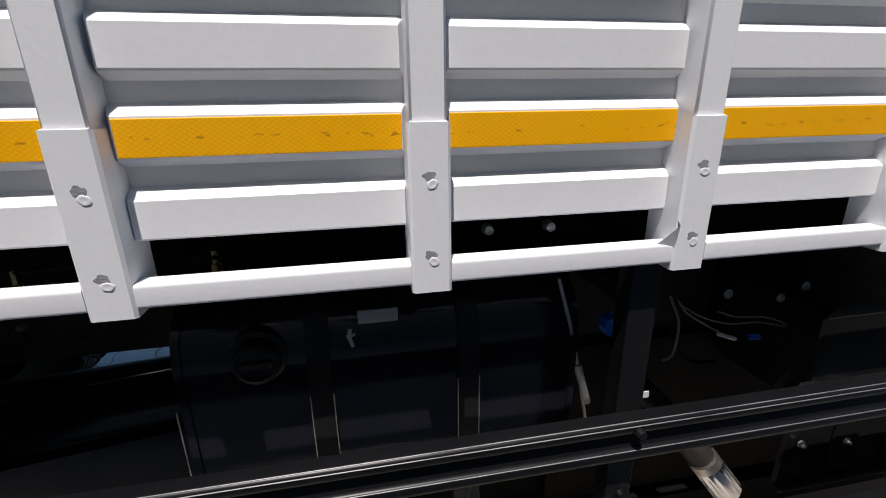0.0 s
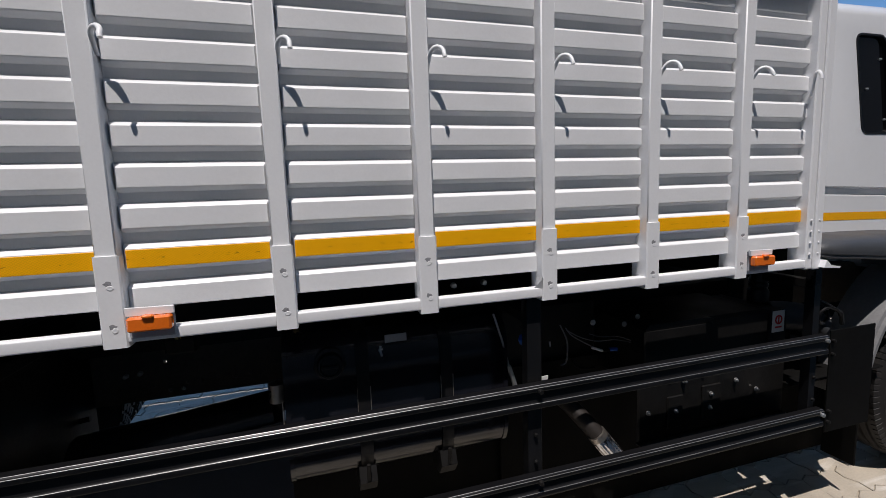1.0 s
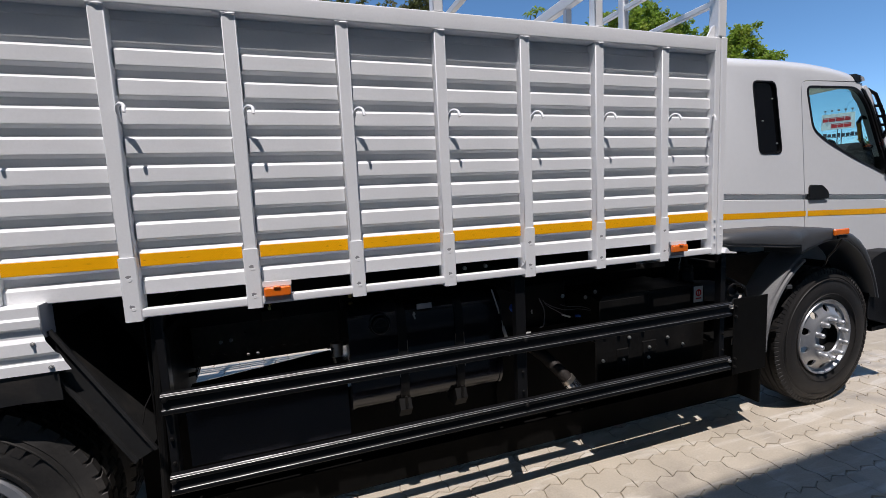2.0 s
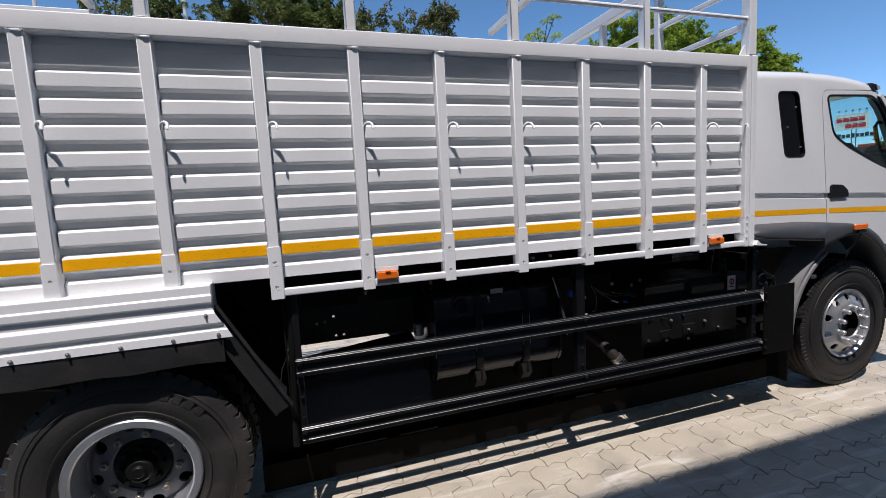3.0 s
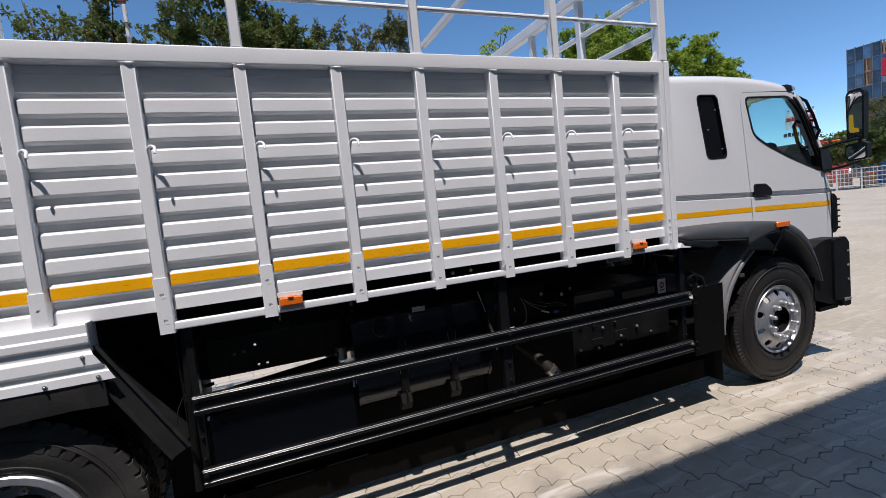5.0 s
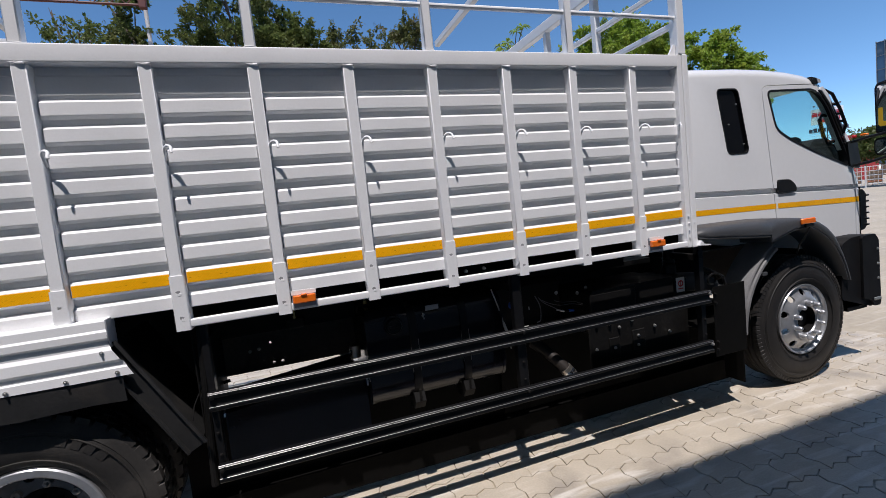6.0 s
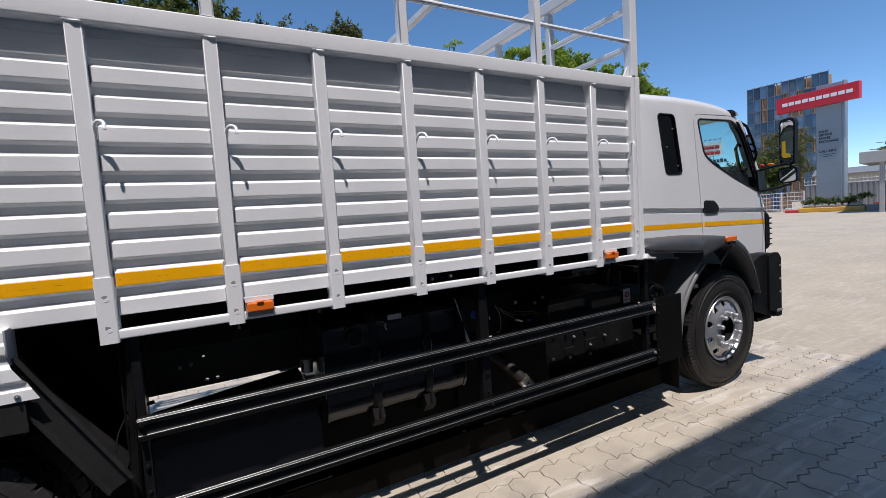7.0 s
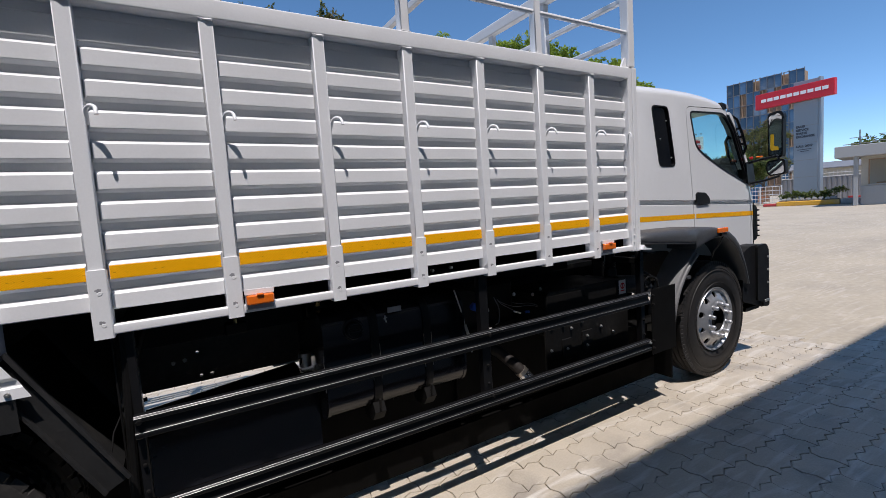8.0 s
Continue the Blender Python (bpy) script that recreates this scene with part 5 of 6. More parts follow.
part("grab_rail", Shape().tube(rail, 0.012, 10).tube([(3.612, 0.244, 2.025), (3.578, 0.270, 2.03)], 0.010, 8).tube([(3.643, 0.244, 1.965), (3.61, 0.270, 1.97)], 0.010, 8).tube([(3.572, 0.248, 2.10), (3.535, 0.272, 2.105)], 0.010, 8).tube([(3.48, 0.285, 2.205), (3.535, 0.272, 2.105), (3.60, 0.268, 1.99), (3.655, 0.270, 1.885)], 0.009, 8), BLACK, cab, "black grab rail by the windscreen")
# mirrors on their arms
mir = part("mirror_arm", Shape().tube([(3.74, 0.27, 1.79), (3.77, 0.16, 1.815), (3.80, 0.06, 1.83), (3.85, 0.06, 1.85), (3.85, 0.06, 2.0)], 0.011, 8).tube([(3.76, 0.26, 1.60), (3.78, 0.14, 1.62), (3.81, 0.04, 1.65), (3.85, 0.06, 1.68), (3.85, 0.06, 1.85)], 0.011, 8), BLACK, cab)
part("mirror_indicator", Shape().box(3.755, 3.785, 0.155, 0.205, 1.83, 1.848, 0.006), AMBER, mir, "small orange repeater lamp")
part("mirror_marker", Shape().box(3.728, 3.755, 0.222, 0.250, 1.822, 1.848, 0.006), RED, mir, "small red marker lamp")
part("mirror_housing", Shape().prism(rounded([(0.019, 1.815), (0.012, 2.20), (0.037, 2.235), (0.121, 2.225), (0.138, 2.19), (0.133, 1.825)], 0.03), "x", 3.825, 3.885), BLACK, cab, "tall black mirror")
part("mirror_glass", Shape().prism(rounded([(0.027, 1.83), (0.023, 2.18), (0.046, 2.21), (0.112, 2.20), (0.125, 2.175), (0.121, 1.84)], 0.03), "x", 3.817, 3.8245), MIRROR, cab)
part("mirror_housing", Shape().prism(rounded([(-0.004, 1.665), (0.000, 1.79), (0.025, 1.805), (0.146, 1.795), (0.150, 1.70), (0.125, 1.655)], 0.025), "x", 3.825, 3.88), BLACK, cab)
part("mirror_glass", Shape().prism(rounded([(0.007, 1.678), (0.011, 1.775), (0.034, 1.79), (0.133, 1.78), (0.138, 1.71), (0.116, 1.668)], 0.02), "x", 3.817, 3.8245), MIRROR, cab)

# moulded fender running into the wheel arch
HX, HZ = 2.90, 0.487
stations = [((1.79, 1.266), (1.795, 1.250)), ((1.81, 1.288), (1.81, 1.226)), ((1.86, 1.296), (1.86, 1.216)), ((2.00, 1.298), (2.00, 1.205)), ((2.30, 1.294), (2.30, 1.176)), ((2.440, 1.290), (2.440, 1.164)), ((2.446, 1.290), (2.446, 1.122)),
            ((2.52, 1.288), (2.515, 1.142)), ((2.60, 1.283), (2.586, 1.160)), ((2.68, 1.276), (2.67, 1.180)), ((2.77, 1.265), (2.752, 1.187)), ((2.87, 1.248), (2.85, 1.182)), ((2.99, 1.212), (2.943, 1.156)), ((3.095, 1.163), (3.05, 1.105)), ((3.18, 1.10), (3.13, 1.055)), ((3.245, 1.03), (3.195, 0.995)), ((3.305, 0.94), (3.26, 0.92)), ((3.353, 0.86), (3.308, 0.85)), ((3.39, 0.785), (3.345, 0.78)), ((3.42, 0.715), (3.370, 0.722))]
s = Shape()
for i, (o, n) in enumerate(stations):
    o, n = Vector(o), Vector(n)
    d = (o - n).normalized()
    end = 0.03 if i == 0 else 0.012 if i == 1 else 0.0
    tip = max(0.0, o.x - 2.8) * 0.125
    wide = (o - n).length
    q = max(0.0, min(1.0, (o.x - 2.4) / 0.4))
    for p, y in ((n, 0.262), (n, 0.036), (n + d * 0.006, 0.028), (n + d * 0.016, 0.030), (n + d * 0.020, 0.024), (o - d * wide * 0.50, 0.022), (o - d * wide * 0.28, 0.030 - 0.006 * q), (o - d * wide * 0.12, 0.048 - 0.021 * q), (o - d * wide * 0.03, 0.085 - 0.05 * q), (o, 0.14 - 0.09 * q), (o, 0.262)):
        s.v.append((p.x, y + end + tip, p.y))
m = 11
for i in range(len(stations) - 1):
    s.f += [(i * m + k, i * m + k + 1, i * m + m + k + 1, i * m + m + k) for k in range(m - 1)]
s.f += [tuple(range(m)), tuple(range((len(stations) - 1) * m, len(stations) * m))]
part("wheel_arch", s, PLASTIC, cab, "dark grey moulded plastic fender and wheel arch", 40)
part("fender_lamp", Shape().box(2.725, 2.865, 0.004, 0.024, 1.222, 1.262, 0.006), AMBER, cab, "amber lamp on the wheel arch")
part("lamp_base", Shape().box(2.775, 2.86, 0.012, 0.03, 1.195, 1.221, 0.004), BLACK, cab)
part("lamp_cable", Shape().tube([(2.84, 0.03, 1.20), (2.87, 0.08, 1.12), (2.86, 0.12, 1.06), (2.90, 0.16, 1.0), (2.93, 0.2, 0.94)], 0.006, 6), BLACK, cab)
s = Shape()
for i in range(14):
    a = radians(119 + i * 4.6)
    c, sn = math.cos(a), math.sin(a)
    for r, y in ((0.640, 0.27), (0.640, 0.10), (0.655, 0.082), (0.672, 0.082), (0.678, 0.10), (0.690, 0.10), (0.700, 0.085), (0.712, 0.09), (0.722, 0.12), (0.726, 0.27)):
        s.v.append((HX + r * c, y, HZ + r * sn))
for i in range(13):
    s.f += [(i * 10 + k, i * 10 + k + 1, i * 10 + 11 + k, i * 10 + 10 + k) for k in range(9)]
s.f += [tuple(range(10)), tuple(range(130, 140))]
part("inner_mudguard", s, GREYPLASTIC, truck, "grey plastic mudguard behind the front wheel", 40)
part("front_mud_flap", Shape().box(2.19, 2.20, 0.08, 0.23, 0.17, 0.62, 0.003), DEEPBLACK, truck, "black rubber mud flap")
part("flap_lug", Shape().box(2.42, 2.47, 0.085, 0.11, 0.89, 0.915, 0.003), PLASTIC, truck)
# bumper and grille
bp = rounded([(3.350, 0.56), (3.370, 1.00), (3.490, 1.04), (3.730, 1.04), (3.780, 0.98), (3.780, 0.47), (3.710, 0.45)], 0.03)
bump = part("bumper", Shape().prism(bp, "y", 0.135, WIDE - 0.135), BUMPER, truck, "black plastic bumper")
part("bumper_end", Shape().prism(rounded([(3.585, 0.53), (3.580, 1.035), (3.740, 1.045), (3.790, 0.99), (3.800, 0.455), (3.710, 0.455), (3.690, 0.51)], 0.025), "y", 0.115, 0.145), BUMPER, bump)
for z in (0.68, 0.80, 0.92):
    part("bolt", Shape().lathe([(0, 0.104), (0.009, 0.106), (0.011, 0.114)], (3.765, 0, z), n=8), BOLT, bump)
part("tow_marker", Shape().box(3.710, 3.795, 0.108, 0.118, 0.50, 0.525, 0.003), BOLT, bump)
gr = part("grille", Shape().prism(rounded([(3.840, 1.05), (3.840, 1.38), (3.950, 1.40), (3.995, 1.36), (4.000, 1.08), (3.960, 1.05)], 0.02), "y", 0.30, WIDE - 0.30), BLACK, truck, "black slatted grille")
for i in range(6):
    part("slat", Shape().box(3.985, 4.012, 0.285, WIDE - 0.285, 1.085 + 0.05 * i, 1.10 + 0.05 * i, 0.004), BLACK, gr)
part("corner_trim", Shape().add([(3.865, CABY - 0.003, 1.02), (3.865, CABY - 0.003, 1.42), (3.89, CABY + 0.012, 1.42), (3.895, CABY + 0.012, 1.02), (3.865, CABY + 0.01, 1.02), (3.865, CABY + 0.01, 1.42)], [(0, 1, 2, 3), (0, 1, 5, 4)]), BUMPER, cab, "dark corner strip", warp=cab_warp)
step = Shape().box(3.455, 3.665, 0.165, 0.335, 0.452, 0.466, 0.004).box(3.455, 3.475, 0.160, 0.340, 0.440, 0.476, 0.004).box(3.455, 3.70, 0.156, 0.170, 0.440, 0.476, 0.004)
for i in range(5):
    step.box(3.49 + i * 0.036, 3.508 + i * 0.036, 0.18, 0.325, 0.463, 0.473, 0.003)
part("front_step", step, CHASSIS, bump, "black steel step plate under the bumper")
# cab interior
part("dashboard", Shape().prism(rounded([(3.28, 1.40), (3.30, 1.74), (3.42, 1.85), (3.60, 1.845), (3.72, 1.70), (3.74, 1.40)], 0.05), "y", 0.33, WIDE - 0.33).prism(rounded([(3.24, 1.62), (3.27, 1.82), (3.36, 1.895), (3.46, 1.87), (3.46, 1.62)], 0.04), "y", 0.45, 0.92), SEATCLOTH, cab, "black dashboard with an instrument hood")
part("steering_wheel", Shape().tube([(3.13 + 0.11 * math.cos(a), 0.68 + 0.22 * math.sin(a), 1.76 + 0.17 * math.cos(a)) for a in [i * math.pi / 16 for i in range(33)]], 0.015, 8).tube([(3.38, 0.68, 1.58), (3.13, 0.68, 1.76)], 0.03, 8).tube([(3.13, 0.47, 1.76), (3.13, 0.89, 1.76)], 0.02, 8), BLACK, cab)
for y in (0.45, 1.45):
    part("seat", Shape().box(2.45, 2.95, y, y + 0.45, 1.33, 1.52, 0.05).box(2.42, 2.55, y, y + 0.45, 1.52, 2.0, 0.05), SEATCLOTH, cab)
part("bunk", Shape().box(2.05, 2.40, 0.33, WIDE - 0.33, 1.34, 1.70, 0.04), SEATCLOTH, cab)
part("engine_tunnel", Shape().box(2.45, 3.3, 0.95, 1.40, 1.33, 1.50, 0.05), SEATCLOTH, cab)

part("inner_pillar_trim", Shape().prism([(3.455, 2.27), (3.45, 2.25), (3.56, 2.09), (3.765, 1.68), (3.785, 1.66)], "y", CABY + 0.030, CABY + 0.068), BLACK, cab, "black inner pillar trim", warp=cab_warp)
part("inner_grab_handle", Shape().tube([(3.57, 0.31, 2.02), (3.52, 0.33, 2.035), (3.495, 0.335, 2.00), (3.535, 0.335, 1.87), (3.57, 0.33, 1.81), (3.62, 0.31, 1.815)], 0.014, 8), BLACK, cab)
part("door_trim", Shape().prism([(2.87, 1.36), (2.90, 1.87), (3.03, 1.80), (3.33, 1.68), (3.68, 1.57), (3.70, 1.36)], "y", CABY + 0.052, CABY + 0.09), BLACK, cab, warp=cab_warp)

part("yellow_decal", Shape().prism([(0.045, 1.885), (0.05, 1.915), (0.083, 1.925), (0.085, 2.03), (0.11, 2.03), (0.112, 1.90), (0.10, 1.885)], "x", 3.8145, 3.8165), SIGNYELLOW, cab, "yellow mark on the mirror glass")
for bx, bz in ((2.50, 2.13), (2.415, 1.985), (2.55, 1.84)):
    part("window_screw", Shape().lathe([(0.0, 0.2), (0.004, 0.2), (0.006, 0.204), (0.006, 0.215)], (bx, 0.061, bz), n=8), BOLT, cab, warp=cab_warp)


# ---------------------------------------------------------------- ground
s = Shape()
s.v = [(-400, -400, -0.011), (500, -400, -0.011), (500, 500, -0.011), (-400, 500, -0.011)]
s.f = [(0, 1, 2, 3)]
piece("ground", s, SAND, "pale dusty concrete yard reaching to the horizon", "ground", "structure", 0)


# ---------------------------------------------------------------- showroom beside the yard, whose shade lies on the pavers
SHADE_Y, ROOF_Z = -0.215, 9.6
FACE_Y = SHADE_Y - 0.377 * ROOF_Z
piece("wall_south", Shape().box(-30, 18, FACE_Y - 0.4, FACE_Y, -0.02, ROOF_Z, 0.03), SHOWROOM, "plain grey plastered showroom wall beside the yard", "wall", "structure")


EYE0 = Vector((-0.9, -1.9, 0))


def toward(az, d, z=0.0):
    """A place seen from beside the truck at an angle from +y towards +x, d metres off."""
    return Vector((EYE0.x + d * math.sin(radians(az)), EYE0.y + d * math.cos(radians(az)), z))


# ---------------------------------------------------------------- trees
def leaf_cloud(name, clumps, count, size, material, seed, long=1.8, twigs=9):
    """Many small folded leaves set along the twigs of uneven clumps, facing mostly upward."""
    rng = np.random.default_rng(seed)
    unit = lambda q: q / np.linalg.norm(q, axis=1)[:, None]
    weights = np.array([c[3] ** 2 for c in clumps])
    cen, rad = np.array([c[:3] for c in clumps]), np.array([c[3] for c in clumps])
    n = len(clumps) * twigs
    home = np.repeat(np.arange(len(clumps)), twigs)
    way_t = unit(rng.normal(size=(n, 3)) * np.array([1, 1, 0.75]) + np.array([0, 0, 0.25]))
    start = cen[home] + rng.normal(size=(n, 3)) * (rad[home] * 0.22)[:, None]
    reach = rad[home] * rng.uniform(0.45, 1.15, n)
    pick = rng.choice(n, count, p=np.repeat(weights, twigs) / weights.sum() / twigs)
    u = 0.15 + 0.85 * rng.random(count) ** 0.7
    bend = np.zeros((count, 3))
    bend[:, 2] = -0.22 * (u * reach[pick]) ** 2 / np.maximum(rad[home][pick], 0.1)
    pos = start[pick] + way_t[pick] * (u * reach[pick])[:, None] + bend + rng.normal(size=(count, 3)) * size * 0.35
    way = unit(way_t[pick] * 0.7 + rng.normal(size=(count, 3)) * 0.8 - np.array([0, 0, 0.15]))
    side = unit(np.cross(way, np.array([0, 0, 1.0]) + rng.normal(size=(count, 3)) * 0.45))
    ln = size * (0.6 + 0.8 * rng.random(count))
    half = ln / long / 2
    up = np.cross(side, way) * (ln * 0.12)[:, None]
    b = pos + way * (ln * 0.45)[:, None] + side * half[:, None] + up
    e = pos + way * (ln * 0.45)[:, None] - side * half[:, None] + up
    verts = np.stack([pos, b, pos + way * ln[:, None], e], 1).reshape(-1, 3)
    faces = np.arange(count * 4).reshape(-1, 4)
    faces = np.concatenate([faces[:, [0, 1, 2]], faces[:, [0, 2, 3]]])
    me = bpy.data.meshes.new(name)
    me.from_pydata(verts.tolist(), [], faces.tolist())
    me.materials.append(material)
    me.update()
    return me


def limbs(shape, base, height, spread, count, seed, r0):
    """A tapered trunk with limbs; returns their tips."""
    rng = random.Random(seed)
    top = Vector(base) + Vector((rng.uniform(-0.3, 0.3), rng.uniform(-0.3, 0.3), height))
    mid = Vector(base).lerp(top, 0.5) + Vector((rng.uniform(-0.25, 0.25), rng.uniform(-0.2, 0.2), 0))
    shape.tube([base, mid, top], [r0, r0 * 0.75, r0 * 0.4], 10)
    tips = [top]
    for i in range(count):
        a = 2 * math.pi * i / count + rng.uniform(-0.4, 0.4)
        start = Vector(base).lerp(top, rng.uniform(0.45, 0.9))
        out = Vector((math.cos(a), math.sin(a), 0)) * spread * rng.uniform(0.5, 1.0)
        end = start + out + Vector((0, 0, height * rng.uniform(0.1, 0.45)))
        m = start.lerp(end, 0.5) + Vector((0, 0, rng.uniform(0.0, 0.25)))
        shape.tube([start, m, end], [r0 * 0.4, r0 * 0.25, r0 * 0.08], 7)
        tips.append(end)
        for j in range(2):
            e2 = end + Vector((rng.uniform(-0.5, 0.5), rng.uniform(-0.5, 0.5), rng.uniform(0.1, 0.5))) * spread * 0.5
            shape.tube([m.lerp(end, 0.5), e2], [r0 * 0.15, r0 * 0.04], 5)
            tips.append(e2)
    return tips


def tree(place, height, crown_r, crown_h, leaves, size, material, seed, label, clump=0.6, clumps_n=40, limbs_n=8, r0=0.16, long=1.8):
    t = thing("tree", label, "tree", at=place)
    rng = random.Random(seed)
    mid = height - crown_h / 2
    s = Shape()
    tips = limbs(s, (0, 0, -0.02), height - crown_h * 0.75, crown_r * 0.75, limbs_n, seed, r0)
    part("trunk", s, BARK, t, "", 60)
    clumps = []
    for i in range(clumps_n):
        d = Vector((rng.gauss(0, 1), rng.gauss(0, 1), rng.gauss(0, 1))).normalized() * rng.uniform(0.35, 1.0) ** 0.6
        k = clump * rng.uniform(0.45, 1.0)
        clumps.append((d.x * (crown_r - k * 0.6), d.y * (crown_r - k * 0.6), mid + d.z * (crown_h / 2 - k * 0.6), k))
    for p in tips:
        if mid - crown_h / 2 < p.z < mid + crown_h / 2 - 0.3:
            clumps.append((p.x, p.y, p.z, clump * rng.uniform(0.35, 0.6)))
    part("crown", leaf_cloud("crown", clumps, leaves, size, material, seed, long=long), material, t)
    return t


tree(toward(-9.5, 13.5), 8.8, 1.6, 3.6, 12000, 0.10, LEAF, 3, "broad dark-green tree behind the truck", 0.46, 34)
tree(toward(-1.5, 13.2), 8.9, 1.5, 3.4, 14000, 0.10, LEAF, 5, "dense green tree behind the truck", 0.5, 38)
tree(toward(4.8, 13.6), 7.7, 1.0, 2.4, 9000, 0.12, LEAF, 6, "dense green tree behind the truck", 0.5, 30)
tree(toward(-17.0, 14.0), 7.4, 1.0, 1.3, 1300, 0.10, LEAF, 8, "thin spreading tree with gaps in its crown", 0.34, 20, 9)
tree(toward(10.6, 14.5), 8.0, 0.8, 2.7, 3200, 0.11, LEAFDRY, 11, "slender tree with reddish dry shoots", 0.36, 26, 6, 0.08)
tree(toward(14.8, 14.5), 7.75, 0.75, 2.5, 2500, 0.11, LEAFDRY, 12, "slender tree with reddish dry shoots", 0.3, 18, 6, 0.08)
tree(toward(19.0, 14.5), 8.25, 0.66, 3.0, 2700, 0.11, LEAFDRY, 13, "slender tree with reddish dry shoots", 0.3, 20, 6, 0.08)


def rosette_tree(place, height, stems, seed, label):
    """A thin young tree: bare stems that end in whorls of long drooping leaflets."""
    t = thing("tree", label, "tree", at=place)
    rng = random.Random(seed)
    wood, leaf = Shape(), Shape()
    fork = Vector((0, 0, height - 0.9))
    wood.tube([(0, 0, -0.02), (0.05, 0.03, height * 0.5), fork], [0.06, 0.045, 0.03], 8)
    for i in range(stems):
        a = i * math.tau / stems + rng.uniform(-0.4, 0.4)
        tip = fork + Vector((math.cos(a) * rng.uniform(0.2, 0.62), math.sin(a) * rng.uniform(0.2, 0.5), rng.uniform(0.25, 0.85)))
        wood.tube([fork, fork.lerp(tip, 0.5) + Vector((0, 0, -0.05)), tip], [0.022, 0.016, 0.010], 6)
        for j in range(15):
            b = j * 2.4 + rng.uniform(-0.2, 0.2)
            d = Vector((math.cos(b), math.sin(b), rng.uniform(-0.15, 0.55))).normalized()
            ln, sd = rng.uniform(0.20, 0.32), d.cross(Vector((0, 0, 1))).normalized()
            mid, end = tip + d * ln * 0.55 + Vector((0, 0, 0.02)), tip + d * ln + Vector((0, 0, -0.35 * ln))
            w = ln * 0.15
            leaf.add([tip, mid + sd * w, mid - Vector((0, 0, 0.012)), mid - sd * w, end], [(0, 1, 2), (0, 2, 3), (1, 4, 2), (2, 4, 3)])
    part("trunk", wood, BARK, t, "", 60)
    part("crown", leaf, LEAFBRIGHT, t, "", 0)
    return t


rosette_tree(toward(31.0, 15.0), 7.15, 7, 17, "young tree with whorls of large bright leaves")
tree(toward(36.5, 17.0), 6.9, 1.9, 2.8, 19000, 0.11, LEAFBRIGHT, 19, "bright-green spreading tree behind the cab", 0.62, 48)
tree(toward(43.0, 17.0), 7.6, 2.2, 3.8, 40000, 0.11, LEAFBRIGHT, 21, "bright-green spreading tree behind the cab", 0.62, 84)
tree(toward(49.6, 17.5), 6.75, 1.7, 3.0, 24000, 0.11, LEAFBRIGHT, 23, "bright-green round tree behind the cab", 0.55, 52)
tree(toward(54.5, 18.0), 6.1, 0.75, 2.4, 7000, 0.11, LEAFBRIGHT, 24, "bright-green round tree behind the cab", 0.36, 22, 6)
tree(toward(66.45, 59.0), 8.6, 2.8, 5.9, 9000, 0.32, LEAFDRY, 29, "weeping olive-green tree by the gate", 1.0, 40, 9, long=3.6)
tree(toward(64.6, 53.0), 5.6, 2.8, 4.0, 8000, 0.30, LEAF, 31, "dark-green tree by the gate", 0.9, 36)
tree(toward(74.3, 95.0), 8.7, 3.2, 4.4, 4500, 0.5, LEAF, 33, "far green tree behind the gatehouse", 1.3, 24)
tree(toward(77.2, 95.0), 9.6, 3.6, 5.0, 5500, 0.5, LEAF, 35, "far green tree behind the gatehouse", 1.3, 24)

# poles seen through the tree crowns
for az, d, h, r in ((-10.5, 12.5, 8.2, 0.045), (-23.0, 13.0, 9.0, 0.04)):
    b = toward(az, d)
    piece("street_pole", Shape().tube([(b.x, b.y, -0.02), (b.x, b.y, h)], r, 10), RAILWHITE, "thin pale steel pole among the trees", "pole", group="poles")

boom = thing("crane_boom", "rust-brown lattice crane boom beyond the trees", "crane")
for z in (6.98, 7.16):
    part("boom_chord", Shape().tube([(-9.0, 10.0, z + 0.03), (-3.15, 10.0, z)], 0.03, 8), BOOMBROWN, boom)
for i in range(18):
    x = -8.9 + i * 0.32
    part("lacing", Shape().tube([(x, 10.0, 6.99), (x + 0.16, 10.0, 7.16), (x + 0.32, 10.0, 6.99)], 0.014, 6), BOOMBROWN, boom)
part("boom_head", Shape().box(-3.22, -3.06, 9.93, 10.07, 6.90, 7.28, 0.02), BOOMBROWN, boom)
part("mast", Shape().box(-9.1, -8.9, 9.9, 10.1, -0.02, 7.3, 0.02), BOOMBROWN, boom)


# ---------------------------------------------------------------- far end of the yard
def frame_at(az, d, face):
    """Local axes at a far place: along to the right as seen, outward to the viewer; face turns it."""
    p = toward(az, d)
    a = radians(az + face)
    return Matrix.Translation(p) @ Matrix(((math.cos(a), math.sin(a), 0, 0), (-math.sin(a), math.cos(a), 0, 0), (0, 0, 1, 0), (0, 0, 0, 1)))


def words(text, size, material, name="lettering"):
    c = bpy.data.curves.new(name, "FONT")
    c.body, c.size, c.extrude, c.offset = text, size, 0.004, 0.012
    ob = new(name, c)
    bpy.context.view_layer.update()
    me = bpy.data.meshes.new_from_object(ob.evaluated_get(bpy.context.evaluated_depsgraph_get()))
    bpy.data.objects.remove(ob)
    me.materials.clear()
    me.materials.append(material)
    return me


# sign pylon: column and crossing red board
pyl = thing("sign_pylon", "silver dealership pylon with a long red crossing signboard", "sign")
pyl.matrix_basis = frame_at(70.1, 50.0, 24) @ Matrix.Translation((0, 0, -0.3925)) @ Matrix.Diagonal((1.25, 1.25, 1.25, 1))
part("column", Shape().box(-0.70, 0.70, -0.25, 0.25, 0.30, 8.62, 0.02), PYLON, pyl, "silver sheet-metal column")
